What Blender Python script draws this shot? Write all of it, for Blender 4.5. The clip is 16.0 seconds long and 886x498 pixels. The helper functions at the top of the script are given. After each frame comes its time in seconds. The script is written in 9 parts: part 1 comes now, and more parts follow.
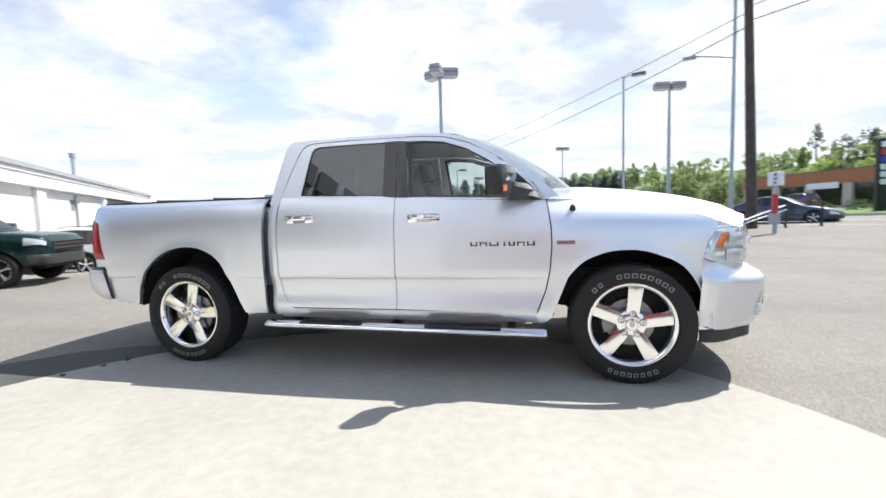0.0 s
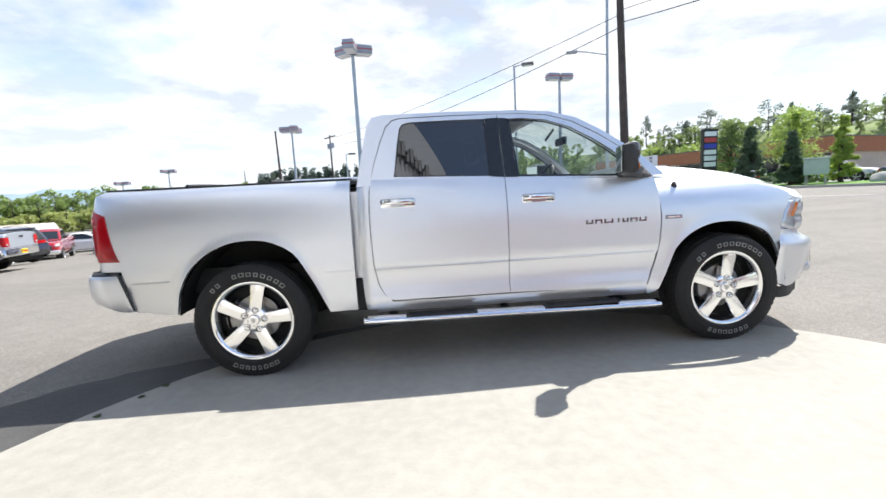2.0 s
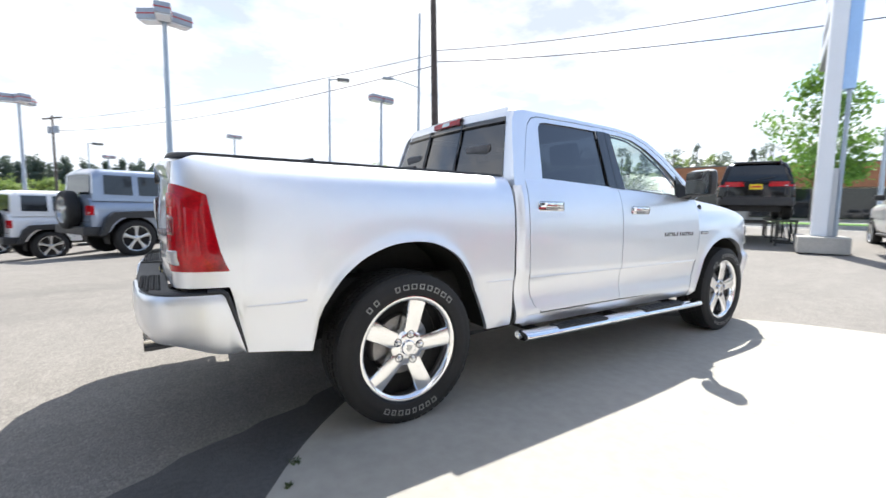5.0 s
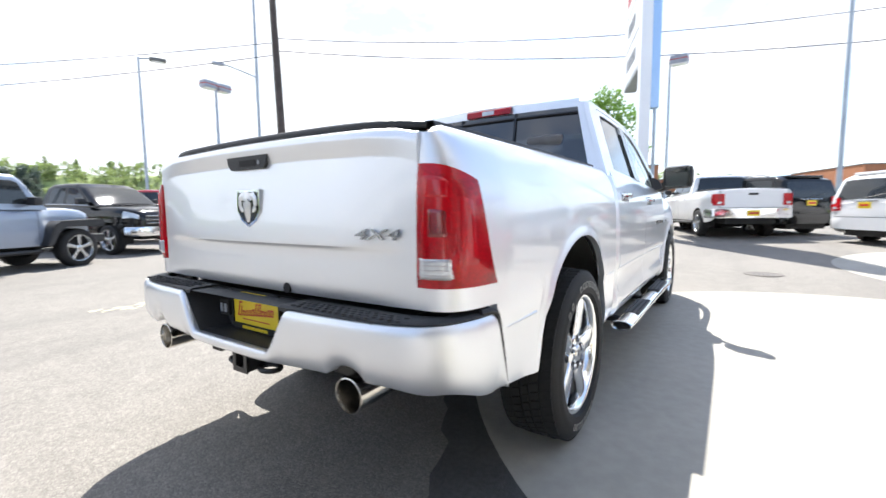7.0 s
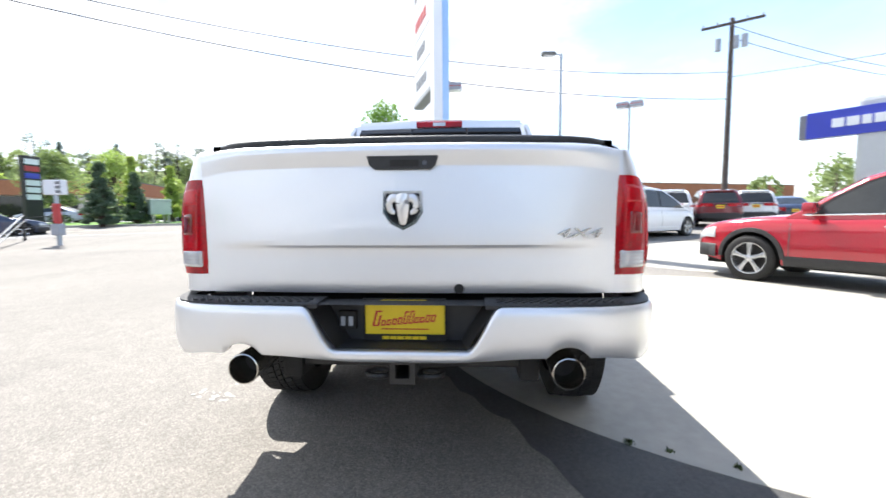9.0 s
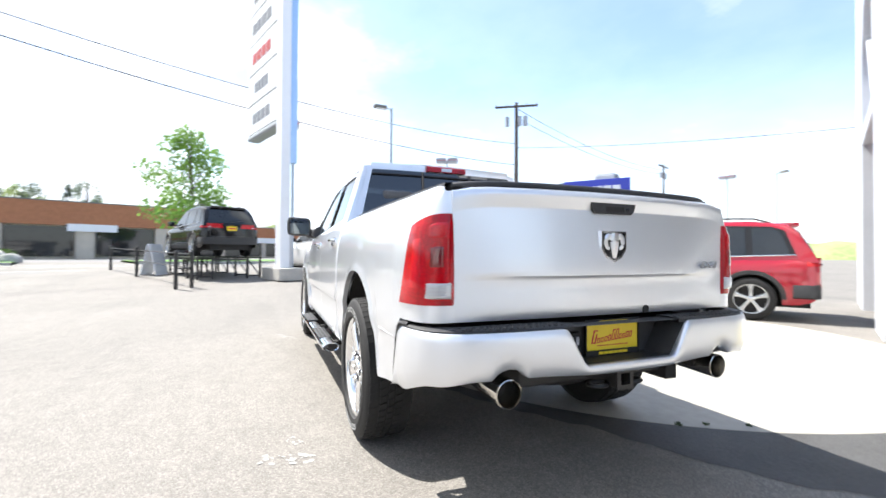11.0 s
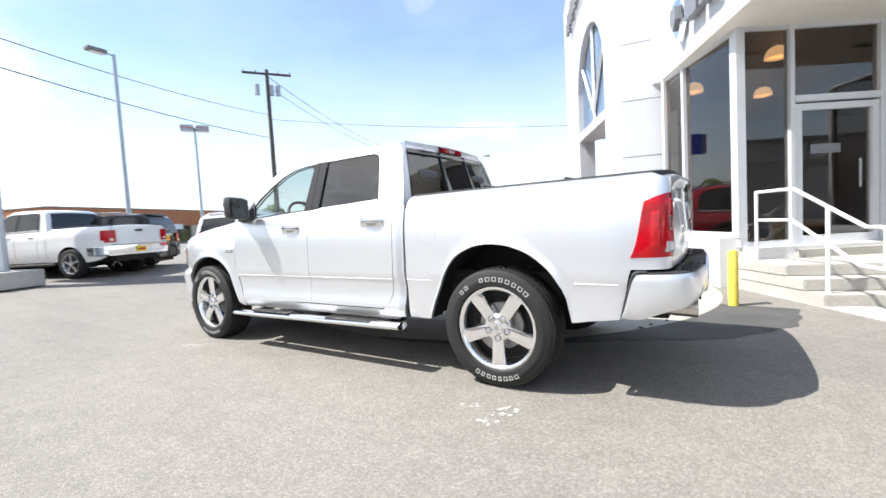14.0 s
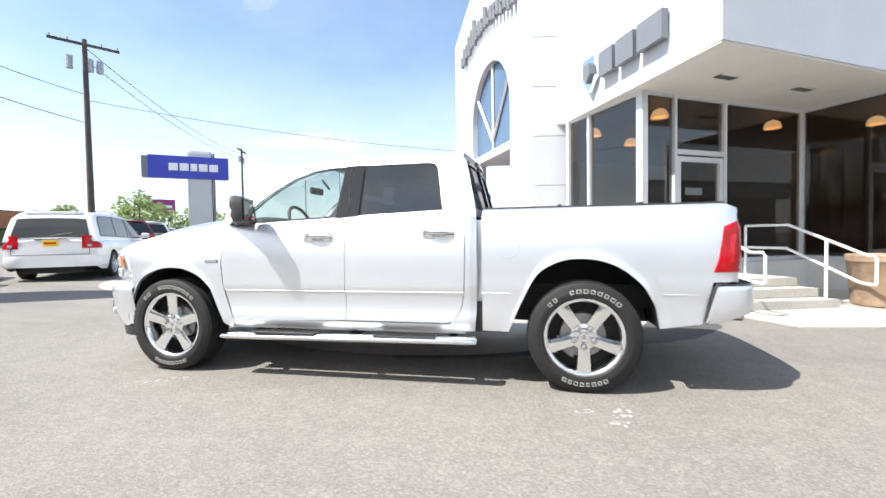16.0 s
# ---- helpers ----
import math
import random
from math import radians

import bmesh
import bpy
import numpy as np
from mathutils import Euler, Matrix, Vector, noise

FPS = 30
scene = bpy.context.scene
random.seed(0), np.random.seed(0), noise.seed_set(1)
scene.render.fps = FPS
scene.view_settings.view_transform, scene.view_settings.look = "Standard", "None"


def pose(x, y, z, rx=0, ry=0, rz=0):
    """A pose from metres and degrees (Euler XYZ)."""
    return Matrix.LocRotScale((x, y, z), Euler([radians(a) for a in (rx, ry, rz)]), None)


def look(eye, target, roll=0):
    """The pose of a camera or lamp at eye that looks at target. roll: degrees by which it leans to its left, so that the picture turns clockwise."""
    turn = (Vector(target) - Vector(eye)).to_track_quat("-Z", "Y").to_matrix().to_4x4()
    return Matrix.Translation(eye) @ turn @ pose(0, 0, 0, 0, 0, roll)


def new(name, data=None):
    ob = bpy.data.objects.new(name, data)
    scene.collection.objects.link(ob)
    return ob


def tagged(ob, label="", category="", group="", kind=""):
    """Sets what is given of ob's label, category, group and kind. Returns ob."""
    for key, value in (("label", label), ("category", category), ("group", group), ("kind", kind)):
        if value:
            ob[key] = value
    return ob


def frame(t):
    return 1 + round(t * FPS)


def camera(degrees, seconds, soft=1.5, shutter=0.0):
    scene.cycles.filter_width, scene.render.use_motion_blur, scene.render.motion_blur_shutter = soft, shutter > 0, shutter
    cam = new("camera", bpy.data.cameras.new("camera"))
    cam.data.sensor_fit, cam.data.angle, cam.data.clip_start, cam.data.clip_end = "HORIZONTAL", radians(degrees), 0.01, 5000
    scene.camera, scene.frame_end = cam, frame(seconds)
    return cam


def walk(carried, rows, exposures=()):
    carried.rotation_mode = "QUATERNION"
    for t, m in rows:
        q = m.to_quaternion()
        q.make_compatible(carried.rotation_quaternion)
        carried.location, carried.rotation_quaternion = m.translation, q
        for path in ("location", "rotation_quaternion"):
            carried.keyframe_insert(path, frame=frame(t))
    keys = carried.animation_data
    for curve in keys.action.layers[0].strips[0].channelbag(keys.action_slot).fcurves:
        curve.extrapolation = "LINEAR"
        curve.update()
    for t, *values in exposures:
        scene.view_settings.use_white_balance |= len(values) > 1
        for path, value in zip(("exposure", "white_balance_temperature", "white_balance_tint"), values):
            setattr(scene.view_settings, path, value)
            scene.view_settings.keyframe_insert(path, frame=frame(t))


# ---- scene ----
cam = camera(91.7, 16.0, shutter=0.5)
PATH = [
    (0, (2.955, -4.047, 1.216), (2.519, -2.102, 1.051), -1.8),
    (0.5, (2.497, -4.132, 1.239), (2.266, -2.16, 0.999), -2.9),
    (1, (2.034, -4.071, 1.235), (1.915, -2.091, 0.977), -3.5),
    (1.5, (1.627, -4.043, 1.229), (1.646, -2.056, 1.001), -2.7),
    (2, (1.207, -4.057, 1.258), (1.328, -2.078, 0.999), -3.1),
    (2.5, (0.774, -3.936, 1.261), (1.055, -1.968, 1.039), -0.7),
    (3, (0.36, -3.821, 1.23), (0.829, -1.889, 1.017), -0.3),
    (3.5, (-0.064, -3.677, 1.242), (0.65, -1.827, 0.983), -0.0),
    (4, (-0.464, -3.419, 1.241), (0.359, -1.612, 1.001), 1.0),
    (4.2, (-0.603, -3.332, 1.228), (0.25, -1.538, 0.998), 1.1),
    (6.3, (-1.804, -2.062, 1.132), (-0.294, -0.767, 0.925), -1.6),
    (6.5, (-1.889, -1.896, 1.122), (-0.352, -0.636, 0.902), -2.1),
    (7, (-2.086, -1.556, 1.13), (-0.432, -0.446, 0.945), -0.5),
    (7.5, (-2.34, -1.273, 1.16), (-0.545, -0.413, 0.956), -1.8),
    (8, (-2.472, -0.94, 1.134), (-0.582, -0.322, 0.917), -1.4),
    (8.5, (-2.574, -0.616, 1.127), (-0.621, -0.207, 0.99), 0.3),
    (9, (-2.691, -0.245, 1.13), (-0.702, -0.121, 0.961), -0.4),
    (9.5, (-2.684, 0.188, 1.117), (-0.692, 0.128, 0.944), -1.0),
    (9.7, (-2.688, 0.352, 1.112), (-0.696, 0.241, 0.972), 0.4),
    (11.8, (-2.469, 2.164, 1.098), (-0.81, 1.052, 1.011), -3.1),
    (12, (-2.389, 2.326, 1.112), (-0.753, 1.186, 0.955), -3.9),
    (12.5, (-2.215, 2.698, 1.106), (-0.679, 1.42, 1.03), -4.4),
    (13, (-1.968, 3.012, 1.126), (-0.617, 1.54, 1.039), -3.9),
    (13.5, (-1.631, 3.296, 1.146), (-0.37, 1.745, 1.07), -2.6),
    (14, (-1.303, 3.602, 1.152), (-0.221, 1.924, 1.037), -3.2),
    (14.5, (-0.895, 3.817, 1.148), (0.034, 2.051, 1.018), -1.4),
    (15, (-0.506, 4.015, 1.157), (0.215, 2.154, 1.035), -3.2),
    (15.5, (-0.073, 4.174, 1.17), (0.426, 2.24, 1.073), -3.1),
    (16, (0.373, 4.251, 1.188), (0.777, 2.294, 1.123), -0.9),
]
walk(cam, [(t, look(eye, target, roll)) for t, eye, target, roll in PATH],
     exposures=[(0.0, 0.64), (4.0, 0.75), (7.0, 1.1), (9.5, 1.17), (12.0, 1.15), (13.5, 0.91), (16.0, 0.86)])


# ---- world, sun, exposure ----
SUN_EL, SUN_AZ = 55.5, 38.5      # degrees; azimuth from +x towards +y
world = bpy.data.worlds.new("sky")
scene.world = world
world.use_nodes = True
wt = world.node_tree
wt.nodes.clear()


def wnode(kind, **inputs):
    n = wt.nodes.new(kind)
    for k, v in inputs.items():
        n.inputs[k].default_value = v
    return n


w_out = wnode("ShaderNodeOutputWorld")
w_bg = wnode("ShaderNodeBackground", Strength=1.0)
sky = wnode("ShaderNodeTexSky")
sky.sky_type = "NISHITA"
sky.sun_disc = False
sky.sun_elevation = radians(SUN_EL)
sky.sun_rotation = radians(90.0 - SUN_AZ)
sky.air_density, sky.dust_density, sky.ozone_density = 1.0, 0.6, 1.8
sky_gain = wnode("ShaderNodeVectorMath")
sky_gain.operation = "SCALE"
sky_gain.inputs["Scale"].default_value = 0.15
wt.links.new(sky.outputs["Color"], sky_gain.inputs[0])
w_co = wnode("ShaderNodeTexCoord")
# flatten the view direction on a cloud deck, so that clouds grow small towards the horizon
sep = wnode("ShaderNodeSeparateXYZ")
wt.links.new(w_co.outputs["Generated"], sep.inputs[0])
zmax = wnode("ShaderNodeMath")
zmax.operation = "MAXIMUM"
zmax.inputs[1].default_value = 0.0
wt.links.new(sep.outputs["Z"], zmax.inputs[0])
zadd = wnode("ShaderNodeMath")
zadd.operation = "ADD"
zadd.inputs[1].default_value = 0.16
wt.links.new(zmax.outputs[0], zadd.inputs[0])
comb = wnode("ShaderNodeCombineXYZ")
for axis in "XY":
    d = wnode("ShaderNodeMath")
    d.operation = "DIVIDE"
    wt.links.new(sep.outputs[axis], d.inputs[0])
    wt.links.new(zadd.outputs[0], d.inputs[1])
    wt.links.new(d.outputs[0], comb.inputs[axis])
cl_map = wnode("ShaderNodeMapping")
cl_map.inputs["Location"].default_value = (0.6, 2.1, 0.0)
wt.links.new(comb.outputs[0], cl_map.inputs[0])
cl = wnode("ShaderNodeTexNoise", Scale=0.8, Detail=9.0, Roughness=0.56)
wt.links.new(cl_map.outputs[0], cl.inputs["Vector"])
# more cloud on the far side of the lot (-x, +y), clearer over the showroom
lean = wnode("ShaderNodeVectorMath")
lean.operation = "DOT_PRODUCT"
lean.inputs[1].default_value = (0.05, 0.20, 0.0)
wt.links.new(w_co.outputs["Generated"], lean.inputs[0])
cl_sum = wnode("ShaderNodeMath")
cl_sum.operation = "ADD"
wt.links.new(cl.outputs["Fac"], cl_sum.inputs[0])
wt.links.new(lean.outputs["Value"], cl_sum.inputs[1])
cover = wnode("ShaderNodeValToRGB")
cover.color_ramp.elements[0].position, cover.color_ramp.elements[1].position = 0.48, 0.65
cover.color_ramp.elements[0].color = (0.10, 0.10, 0.10, 1)     # a thin veil everywhere
wt.links.new(cl_sum.outputs[0], cover.inputs[0])
shade_n = wnode("ShaderNodeTexNoise", Scale=1.7, Detail=7.0, Roughness=0.6)
wt.links.new(cl_map.outputs[0], shade_n.inputs["Vector"])
shade = wnode("ShaderNodeValToRGB")
shade.color_ramp.elements[0].position, shade.color_ramp.elements[1].position = 0.39, 0.60
shade.color_ramp.elements[0].color = (0.44, 0.49, 0.58, 1)
shade.color_ramp.elements[1].color = (0.82, 0.82, 0.83, 1)
wt.links.new(shade_n.outputs["Fac"], shade.inputs[0])
w_mix = wnode("ShaderNodeMix")
w_mix.data_type = "RGBA"
wt.links.new(cover.outputs["Color"], w_mix.inputs[0])
wt.links.new(sky_gain.outputs[0], w_mix.inputs[6])
wt.links.new(shade.outputs["Color"], w_mix.inputs[7])
# milky haze near the horizon
hz = wnode("ShaderNodeMapRange")
hz.inputs["From Min"].default_value, hz.inputs["From Max"].default_value = 0.0, 0.36
hz.inputs["To Min"].default_value, hz.inputs["To Max"].default_value = 0.66, 0.0
wt.links.new(sep.outputs["Z"], hz.inputs["Value"])
h_mix = wnode("ShaderNodeMix")
h_mix.data_type = "RGBA"
h_mix.inputs[7].default_value = (0.70, 0.76, 0.84, 1)
wt.links.new(hz.outputs[0], h_mix.inputs[0])
wt.links.new(w_mix.outputs[2], h_mix.inputs[6])
wt.links.new(h_mix.outputs[2], w_bg.inputs["Color"])
wt.links.new(w_bg.outputs[0], w_out.inputs[0])

sun = new("sun", bpy.data.lights.new("sun", "SUN"))
sun.data.energy, sun.data.angle, sun.data.color = 5.0, radians(0.53), (1.0, 0.975, 0.935)
SUN_DIR = Vector((math.cos(radians(SUN_EL)) * math.cos(radians(SUN_AZ)),
                  math.cos(radians(SUN_EL)) * math.sin(radians(SUN_AZ)), math.sin(radians(SUN_EL))))
sun.matrix_world = look(SUN_DIR * 60.0, (0, 0, 0))
tagged(sun, "the sun high in a partly cloudy sky", "sun", kind="structure")


# ---- materials ----
def mat(name, col, rough=0.5, metal=0.0, var=0.12, scale=3.0, bump=0.0, bscale=120.0, coat=0.0, spec=0.5, col2=None, rvar=0.0):
    """A principled surface whose colour wanders at two scales, with fine relief; sizes in metres."""
    m = bpy.data.materials.new(name)
    m.use_nodes = True
    nt = m.node_tree
    b = nt.nodes["Principled BSDF"]
    b.inputs["Roughness"].default_value, b.inputs["Metallic"].default_value = rough, metal
    b.inputs["Coat Weight"].default_value, b.inputs["Coat Roughness"].default_value = coat, 0.04
    b.inputs["Specular IOR Level"].default_value = spec
    co = nt.nodes.new("ShaderNodeTexCoord")
    col2 = col2 or tuple(c * (1 - var) for c in col)
    hi = tuple(min(1, c * (1 + var * 0.6)) for c in col)
    big, fine = nt.nodes.new("ShaderNodeTexNoise"), nt.nodes.new("ShaderNodeTexNoise")
    big.inputs["Scale"].default_value, big.inputs["Detail"].default_value = scale, 4
    fine.inputs["Scale"].default_value, fine.inputs["Detail"].default_value = scale * 14, 3
    for n in (big, fine):
        nt.links.new(co.outputs["Object"], n.inputs["Vector"])
    mixf = nt.nodes.new("ShaderNodeMath")
    mixf.operation = "MULTIPLY_ADD"
    mixf.inputs[1].default_value = 0.45
    nt.links.new(fine.outputs["Fac"], mixf.inputs[0])
    half = nt.nodes.new("ShaderNodeMath")
    half.operation = "MULTIPLY"
    half.inputs[1].default_value = 0.55
    nt.links.new(big.outputs["Fac"], half.inputs[0])
    nt.links.new(half.outputs[0], mixf.inputs[2])
    ramp = nt.nodes.new("ShaderNodeValToRGB")
    ramp.color_ramp.elements[0].position, ramp.color_ramp.elements[1].position = 0.36, 0.64
    ramp.color_ramp.elements[0].color = (*col2, 1)
    ramp.color_ramp.elements[1].color = (*hi, 1)
    nt.links.new(mixf.outputs[0], ramp.inputs[0])
    nt.links.new(ramp.outputs[0], b.inputs["Base Color"])
    if rvar:
        rr = nt.nodes.new("ShaderNodeMapRange")
        rr.inputs["To Min"].default_value, rr.inputs["To Max"].default_value = rough - rvar, rough + rvar
        nt.links.new(big.outputs["Fac"], rr.inputs["Value"])
        nt.links.new(rr.outputs[0], b.inputs["Roughness"])
    if bump:
        bn = nt.nodes.new("ShaderNodeTexNoise")
        bn.inputs["Scale"].default_value, bn.inputs["Detail"].default_value = bscale, 3
        nt.links.new(co.outputs["Object"], bn.inputs["Vector"])
        bp = nt.nodes.new("ShaderNodeBump")
        bp.inputs["Strength"].default_value, bp.inputs["Distance"].default_value = bump, 0.01
        nt.links.new(bn.outputs["Fac"], bp.inputs["Height"])
        nt.links.new(bp.outputs[0], b.inputs["Normal"])
    return m


def glow(name, col, strength):
    m = mat(name, col, 0.4, var=0.02)
    b = m.node_tree.nodes["Principled BSDF"]
    b.inputs["Emission Color"].default_value = (*col, 1)
    b.inputs["Emission Strength"].default_value = strength
    return m


def glass(name, tint, gloss=1.0, f0=0.045):
    """A pane: tinted see-through, with a mirror gloss that grows at grazing angles."""
    m = bpy.data.materials.new(name)
    m.use_nodes = True
    nt = m.node_tree
    nt.nodes.clear()
    out = nt.nodes.new("ShaderNodeOutputMaterial")
    tr, gl, mx = nt.nodes.new("ShaderNodeBsdfTransparent"), nt.nodes.new("ShaderNodeBsdfGlossy"), nt.nodes.new("ShaderNodeMixShader")
    # mirror share f0 + (1 - f0) * facing^5, alike from both sides of the pane
    lw = nt.nodes.new("ShaderNodeLayerWeight")
    lw.inputs["Blend"].default_value = 0.5
    pw = nt.nodes.new("ShaderNodeMath")
    pw.operation = "POWER"
    pw.inputs[1].default_value = 5.0
    nt.links.new(lw.outputs["Facing"], pw.inputs[0])
    fr = nt.nodes.new("ShaderNodeMapRange")
    fr.inputs["To Min"].default_value = f0
    nt.links.new(pw.outputs[0], fr.inputs["Value"])
    tr.inputs["Color"].default_value = (*tint, 1)
    gl.inputs["Roughness"].default_value = 0.01
    gl.inputs["Color"].default_value = (gloss, gloss, gloss, 1)
    nt.links.new(fr.outputs[0], mx.inputs[0])
    nt.links.new(tr.outputs[0], mx.inputs[1])
    nt.links.new(gl.outputs[0], mx.inputs[2])
    nt.links.new(mx.outputs[0], out.inputs[0])
    return m


def asphalt_mat():
    """Worn asphalt: a brownish binder, pale and dark stones of two sizes proud of it, broad worn bands."""
    m = mat("asphalt", (0.200, 0.183, 0.160), 0.88, var=0.16, scale=0.35)
    nt = m.node_tree
    b = nt.nodes["Principled BSDF"]
    ramp = [n for n in nt.nodes if n.type == "VALTORGB"][0]
    co = [n for n in nt.nodes if n.type == "TEX_COORD"][0]
    last = ramp.outputs[0]
    heights = []
    for scale, share, pale, dark in ((150.0, 0.40, (0.38, 0.355, 0.315, 1), (0.06, 0.057, 0.052, 1)), (60.0, 0.15, (0.40, 0.375, 0.33, 1), (0.08, 0.074, 0.067, 1))):
        vor = nt.nodes.new("ShaderNodeTexVoronoi")
        vor.inputs["Scale"].default_value = scale
        nt.links.new(co.outputs["Object"], vor.inputs["Vector"])
        chip = nt.nodes.new("ShaderNodeSeparateColor")
        nt.links.new(vor.outputs["Color"], chip.inputs[0])
        for a, z, colour, amount in ((0.62, 0.95, pale, share), (0.36, 0.08, dark, share * 0.8)):
            step = nt.nodes.new("ShaderNodeMapRange")
            step.inputs["From Min"].default_value, step.inputs["From Max"].default_value = a, z
            step.inputs["To Max"].default_value = amount
            nt.links.new(chip.outputs[0], step.inputs["Value"])
            mx = nt.nodes.new("ShaderNodeMix")
            mx.data_type = "RGBA"
            mx.inputs[7].default_value = colour
            nt.links.new(step.outputs[0], mx.inputs[0])
            nt.links.new(last, mx.inputs[6])
            last = mx.outputs[2]
        heights.append(vor.outputs["Distance"])
    # broad bands where tyres have polished and darkened the lot
    band = nt.nodes.new("ShaderNodeTexNoise")
    stretch = nt.nodes.new("ShaderNodeMapping")
    stretch.inputs["Rotation"].default_value = (0, 0, radians(20))
    stretch.inputs["Scale"].default_value = (0.10, 0.9, 1.0)
    band.inputs["Scale"].default_value, band.inputs["Detail"].default_value = 1.0, 5
    nt.links.new(co.outputs["Object"], stretch.inputs[0])
    nt.links.new(stretch.outputs[0], band.inputs["Vector"])
    fade = nt.nodes.new("ShaderNodeMapRange")
    fade.inputs["From Min"].default_value, fade.inputs["From Max"].default_value = 0.52, 0.70
    fade.inputs["To Max"].default_value = 0.34
    nt.links.new(band.outputs["Fac"], fade.inputs["Value"])
    mx = nt.nodes.new("ShaderNodeMix")
    mx.data_type = "RGBA"
    mx.inputs[7].default_value = (0.105, 0.098, 0.090, 1)
    nt.links.new(fade.outputs[0], mx.inputs[0])
    nt.links.new(last, mx.inputs[6])
    nt.links.new(mx.outputs[2], b.inputs["Base Color"])
    add = nt.nodes.new("ShaderNodeMath")
    add.operation = "ADD"
    nt.links.new(heights[0], add.inputs[0])
    nt.links.new(heights[1], add.inputs[1])
    bp = nt.nodes.new("ShaderNodeBump")
    bp.invert = True
    bp.inputs["Strength"].default_value, bp.inputs["Distance"].default_value = 0.30, 0.006
    nt.links.new(add.outputs[0], bp.inputs["Height"])
    nt.links.new(bp.outputs[0], b.inputs["Normal"])
    return m


M_ASPHALT = asphalt_mat()
M_ROAD = mat("worn_road_asphalt", (0.20, 0.195, 0.185), 0.85, var=0.1, scale=0.3, bump=0.3, bscale=60)
M_CONC = mat("pale_concrete", (0.365, 0.345, 0.30), 0.8, var=0.12, scale=0.9, bump=0.15, bscale=60)
M_CONC2 = mat("weathered_concrete", (0.44, 0.42, 0.38), 0.85, var=0.16, scale=2.0, bump=0.2, bscale=50)
M_FLAKE = mat("worn_paint_flakes", (0.37, 0.36, 0.34), 0.85, var=0.2, scale=20)
M_PAINTLINE = mat("worn_road_paint", (0.66, 0.65, 0.60), 0.7, var=0.2, scale=5)
M_YELLOWLINE = mat("faded_yellow_paint", (0.52, 0.47, 0.33), 0.75, var=0.25, scale=3)
M_GRASS = mat("lawn", (0.12, 0.26, 0.035), 0.9, var=0.35, scale=1.5, bump=0.6, bscale=30)
M_WHITEPANEL = mat("white_metal_panel", (0.60, 0.62, 0.66), 0.38, var=0.04, scale=1.2, spec=0.4)
M_WHITEWALL = mat("white_painted_wall", (0.68, 0.68, 0.67), 0.6, var=0.05, scale=1.5, bump=0.05, bscale=40)
M_SOFFIT = mat("white_soffit_paint", (0.72, 0.70, 0.66), 0.7, var=0.05, scale=2)
M_DARKVENT = mat("vent_grey_metal", (0.16, 0.16, 0.15), 0.5, var=0.1, scale=8)
M_MULLION = mat("white_mullion_paint", (0.66, 0.68, 0.71), 0.4, 0.15, var=0.05, scale=4)
M_GLASSB = glass("showroom_glass", (0.62, 0.60, 0.58), 1.0, 0.065)
M_BROWN = mat("dark_brown_interior_wall", (0.15, 0.085, 0.046), 0.6, var=0.25, scale=2)
M_DARKFLOOR = mat("dark_carpet_floor", (0.06, 0.055, 0.05), 0.9, var=0.2, scale=5)
M_LAMPGLOW = glow("pendant_dome_glow", (1.0, 0.62, 0.28), 0.8)
M_BRASS = mat("brass", (0.55, 0.36, 0.13), 0.3, 1.0, var=0.1, scale=9)
M_BRICK = mat("orange_brick_band", (0.40, 0.17, 0.085), 0.85, var=0.15, scale=3, bump=0.2, bscale=20)
M_BEIGE = mat("beige_stucco", (0.56, 0.50, 0.42), 0.85, var=0.08, scale=2)
M_DARKGLASS = mat("dark_window_glass", (0.018, 0.02, 0.022), 0.04, var=0.2, scale=1.5, spec=0.6)
M_POLE = mat("galvanised_pole_paint", (0.40, 0.46, 0.52), 0.42, 0.2, var=0.1, scale=3)
M_LAMPBOX = mat("lamp_housing_grey", (0.36, 0.39, 0.44), 0.45, 0.2, var=0.12, scale=4)
M_LENSW = mat("frosted_lamp_lens", (0.75, 0.77, 0.8), 0.25, var=0.03, scale=5)
M_REDLINE = mat("red_trim_paint", (0.45, 0.08, 0.08), 0.5, var=0.1)
M_WOOD = mat("weathered_pole_wood", (0.088, 0.072, 0.064), 0.9, var=0.35, scale=3, bump=0.6, bscale=25)
M_WIRE = mat("wire_black", (0.05, 0.055, 0.07), 0.6, var=0.1)
M_YELLOW = mat("yellow_bollard_paint", (0.78, 0.62, 0.10), 0.45, var=0.12, scale=6)
M_RAIL = mat("white_handrail_paint", (0.80, 0.80, 0.79), 0.35, var=0.06, scale=8)
M_CANBROWN = mat("exposed_aggregate_tan", (0.36, 0.25, 0.17), 0.9, var=0.3, scale=14, bump=0.6, bscale=140)
M_BLACKMETAL = mat("black_painted_steel", (0.022, 0.021, 0.02), 0.45, var=0.2, scale=8)
M_RAMPGREEN = mat("dark_olive_steel", (0.035, 0.042, 0.024), 0.55, var=0.2, scale=6)
M_SIGNBLUE = mat("sign_blue_face", (0.035, 0.055, 0.46), 0.35, var=0.06, scale=1.2)
M_SIGNWHITE = mat("sign_white_face", (0.80, 0.82, 0.85), 0.35, var=0.03, scale=1.5)
M_SIGNGREY = mat("sign_grey_lettering", (0.19, 0.20, 0.22), 0.4, var=0.08)
M_SIGNRED = mat("sign_red_lettering", (0.50, 0.05, 0.05), 0.4, var=0.08)
M_MAGENTA = mat("magenta_billboard", (0.28, 0.03, 0.22), 0.5, var=0.1, scale=1.5)
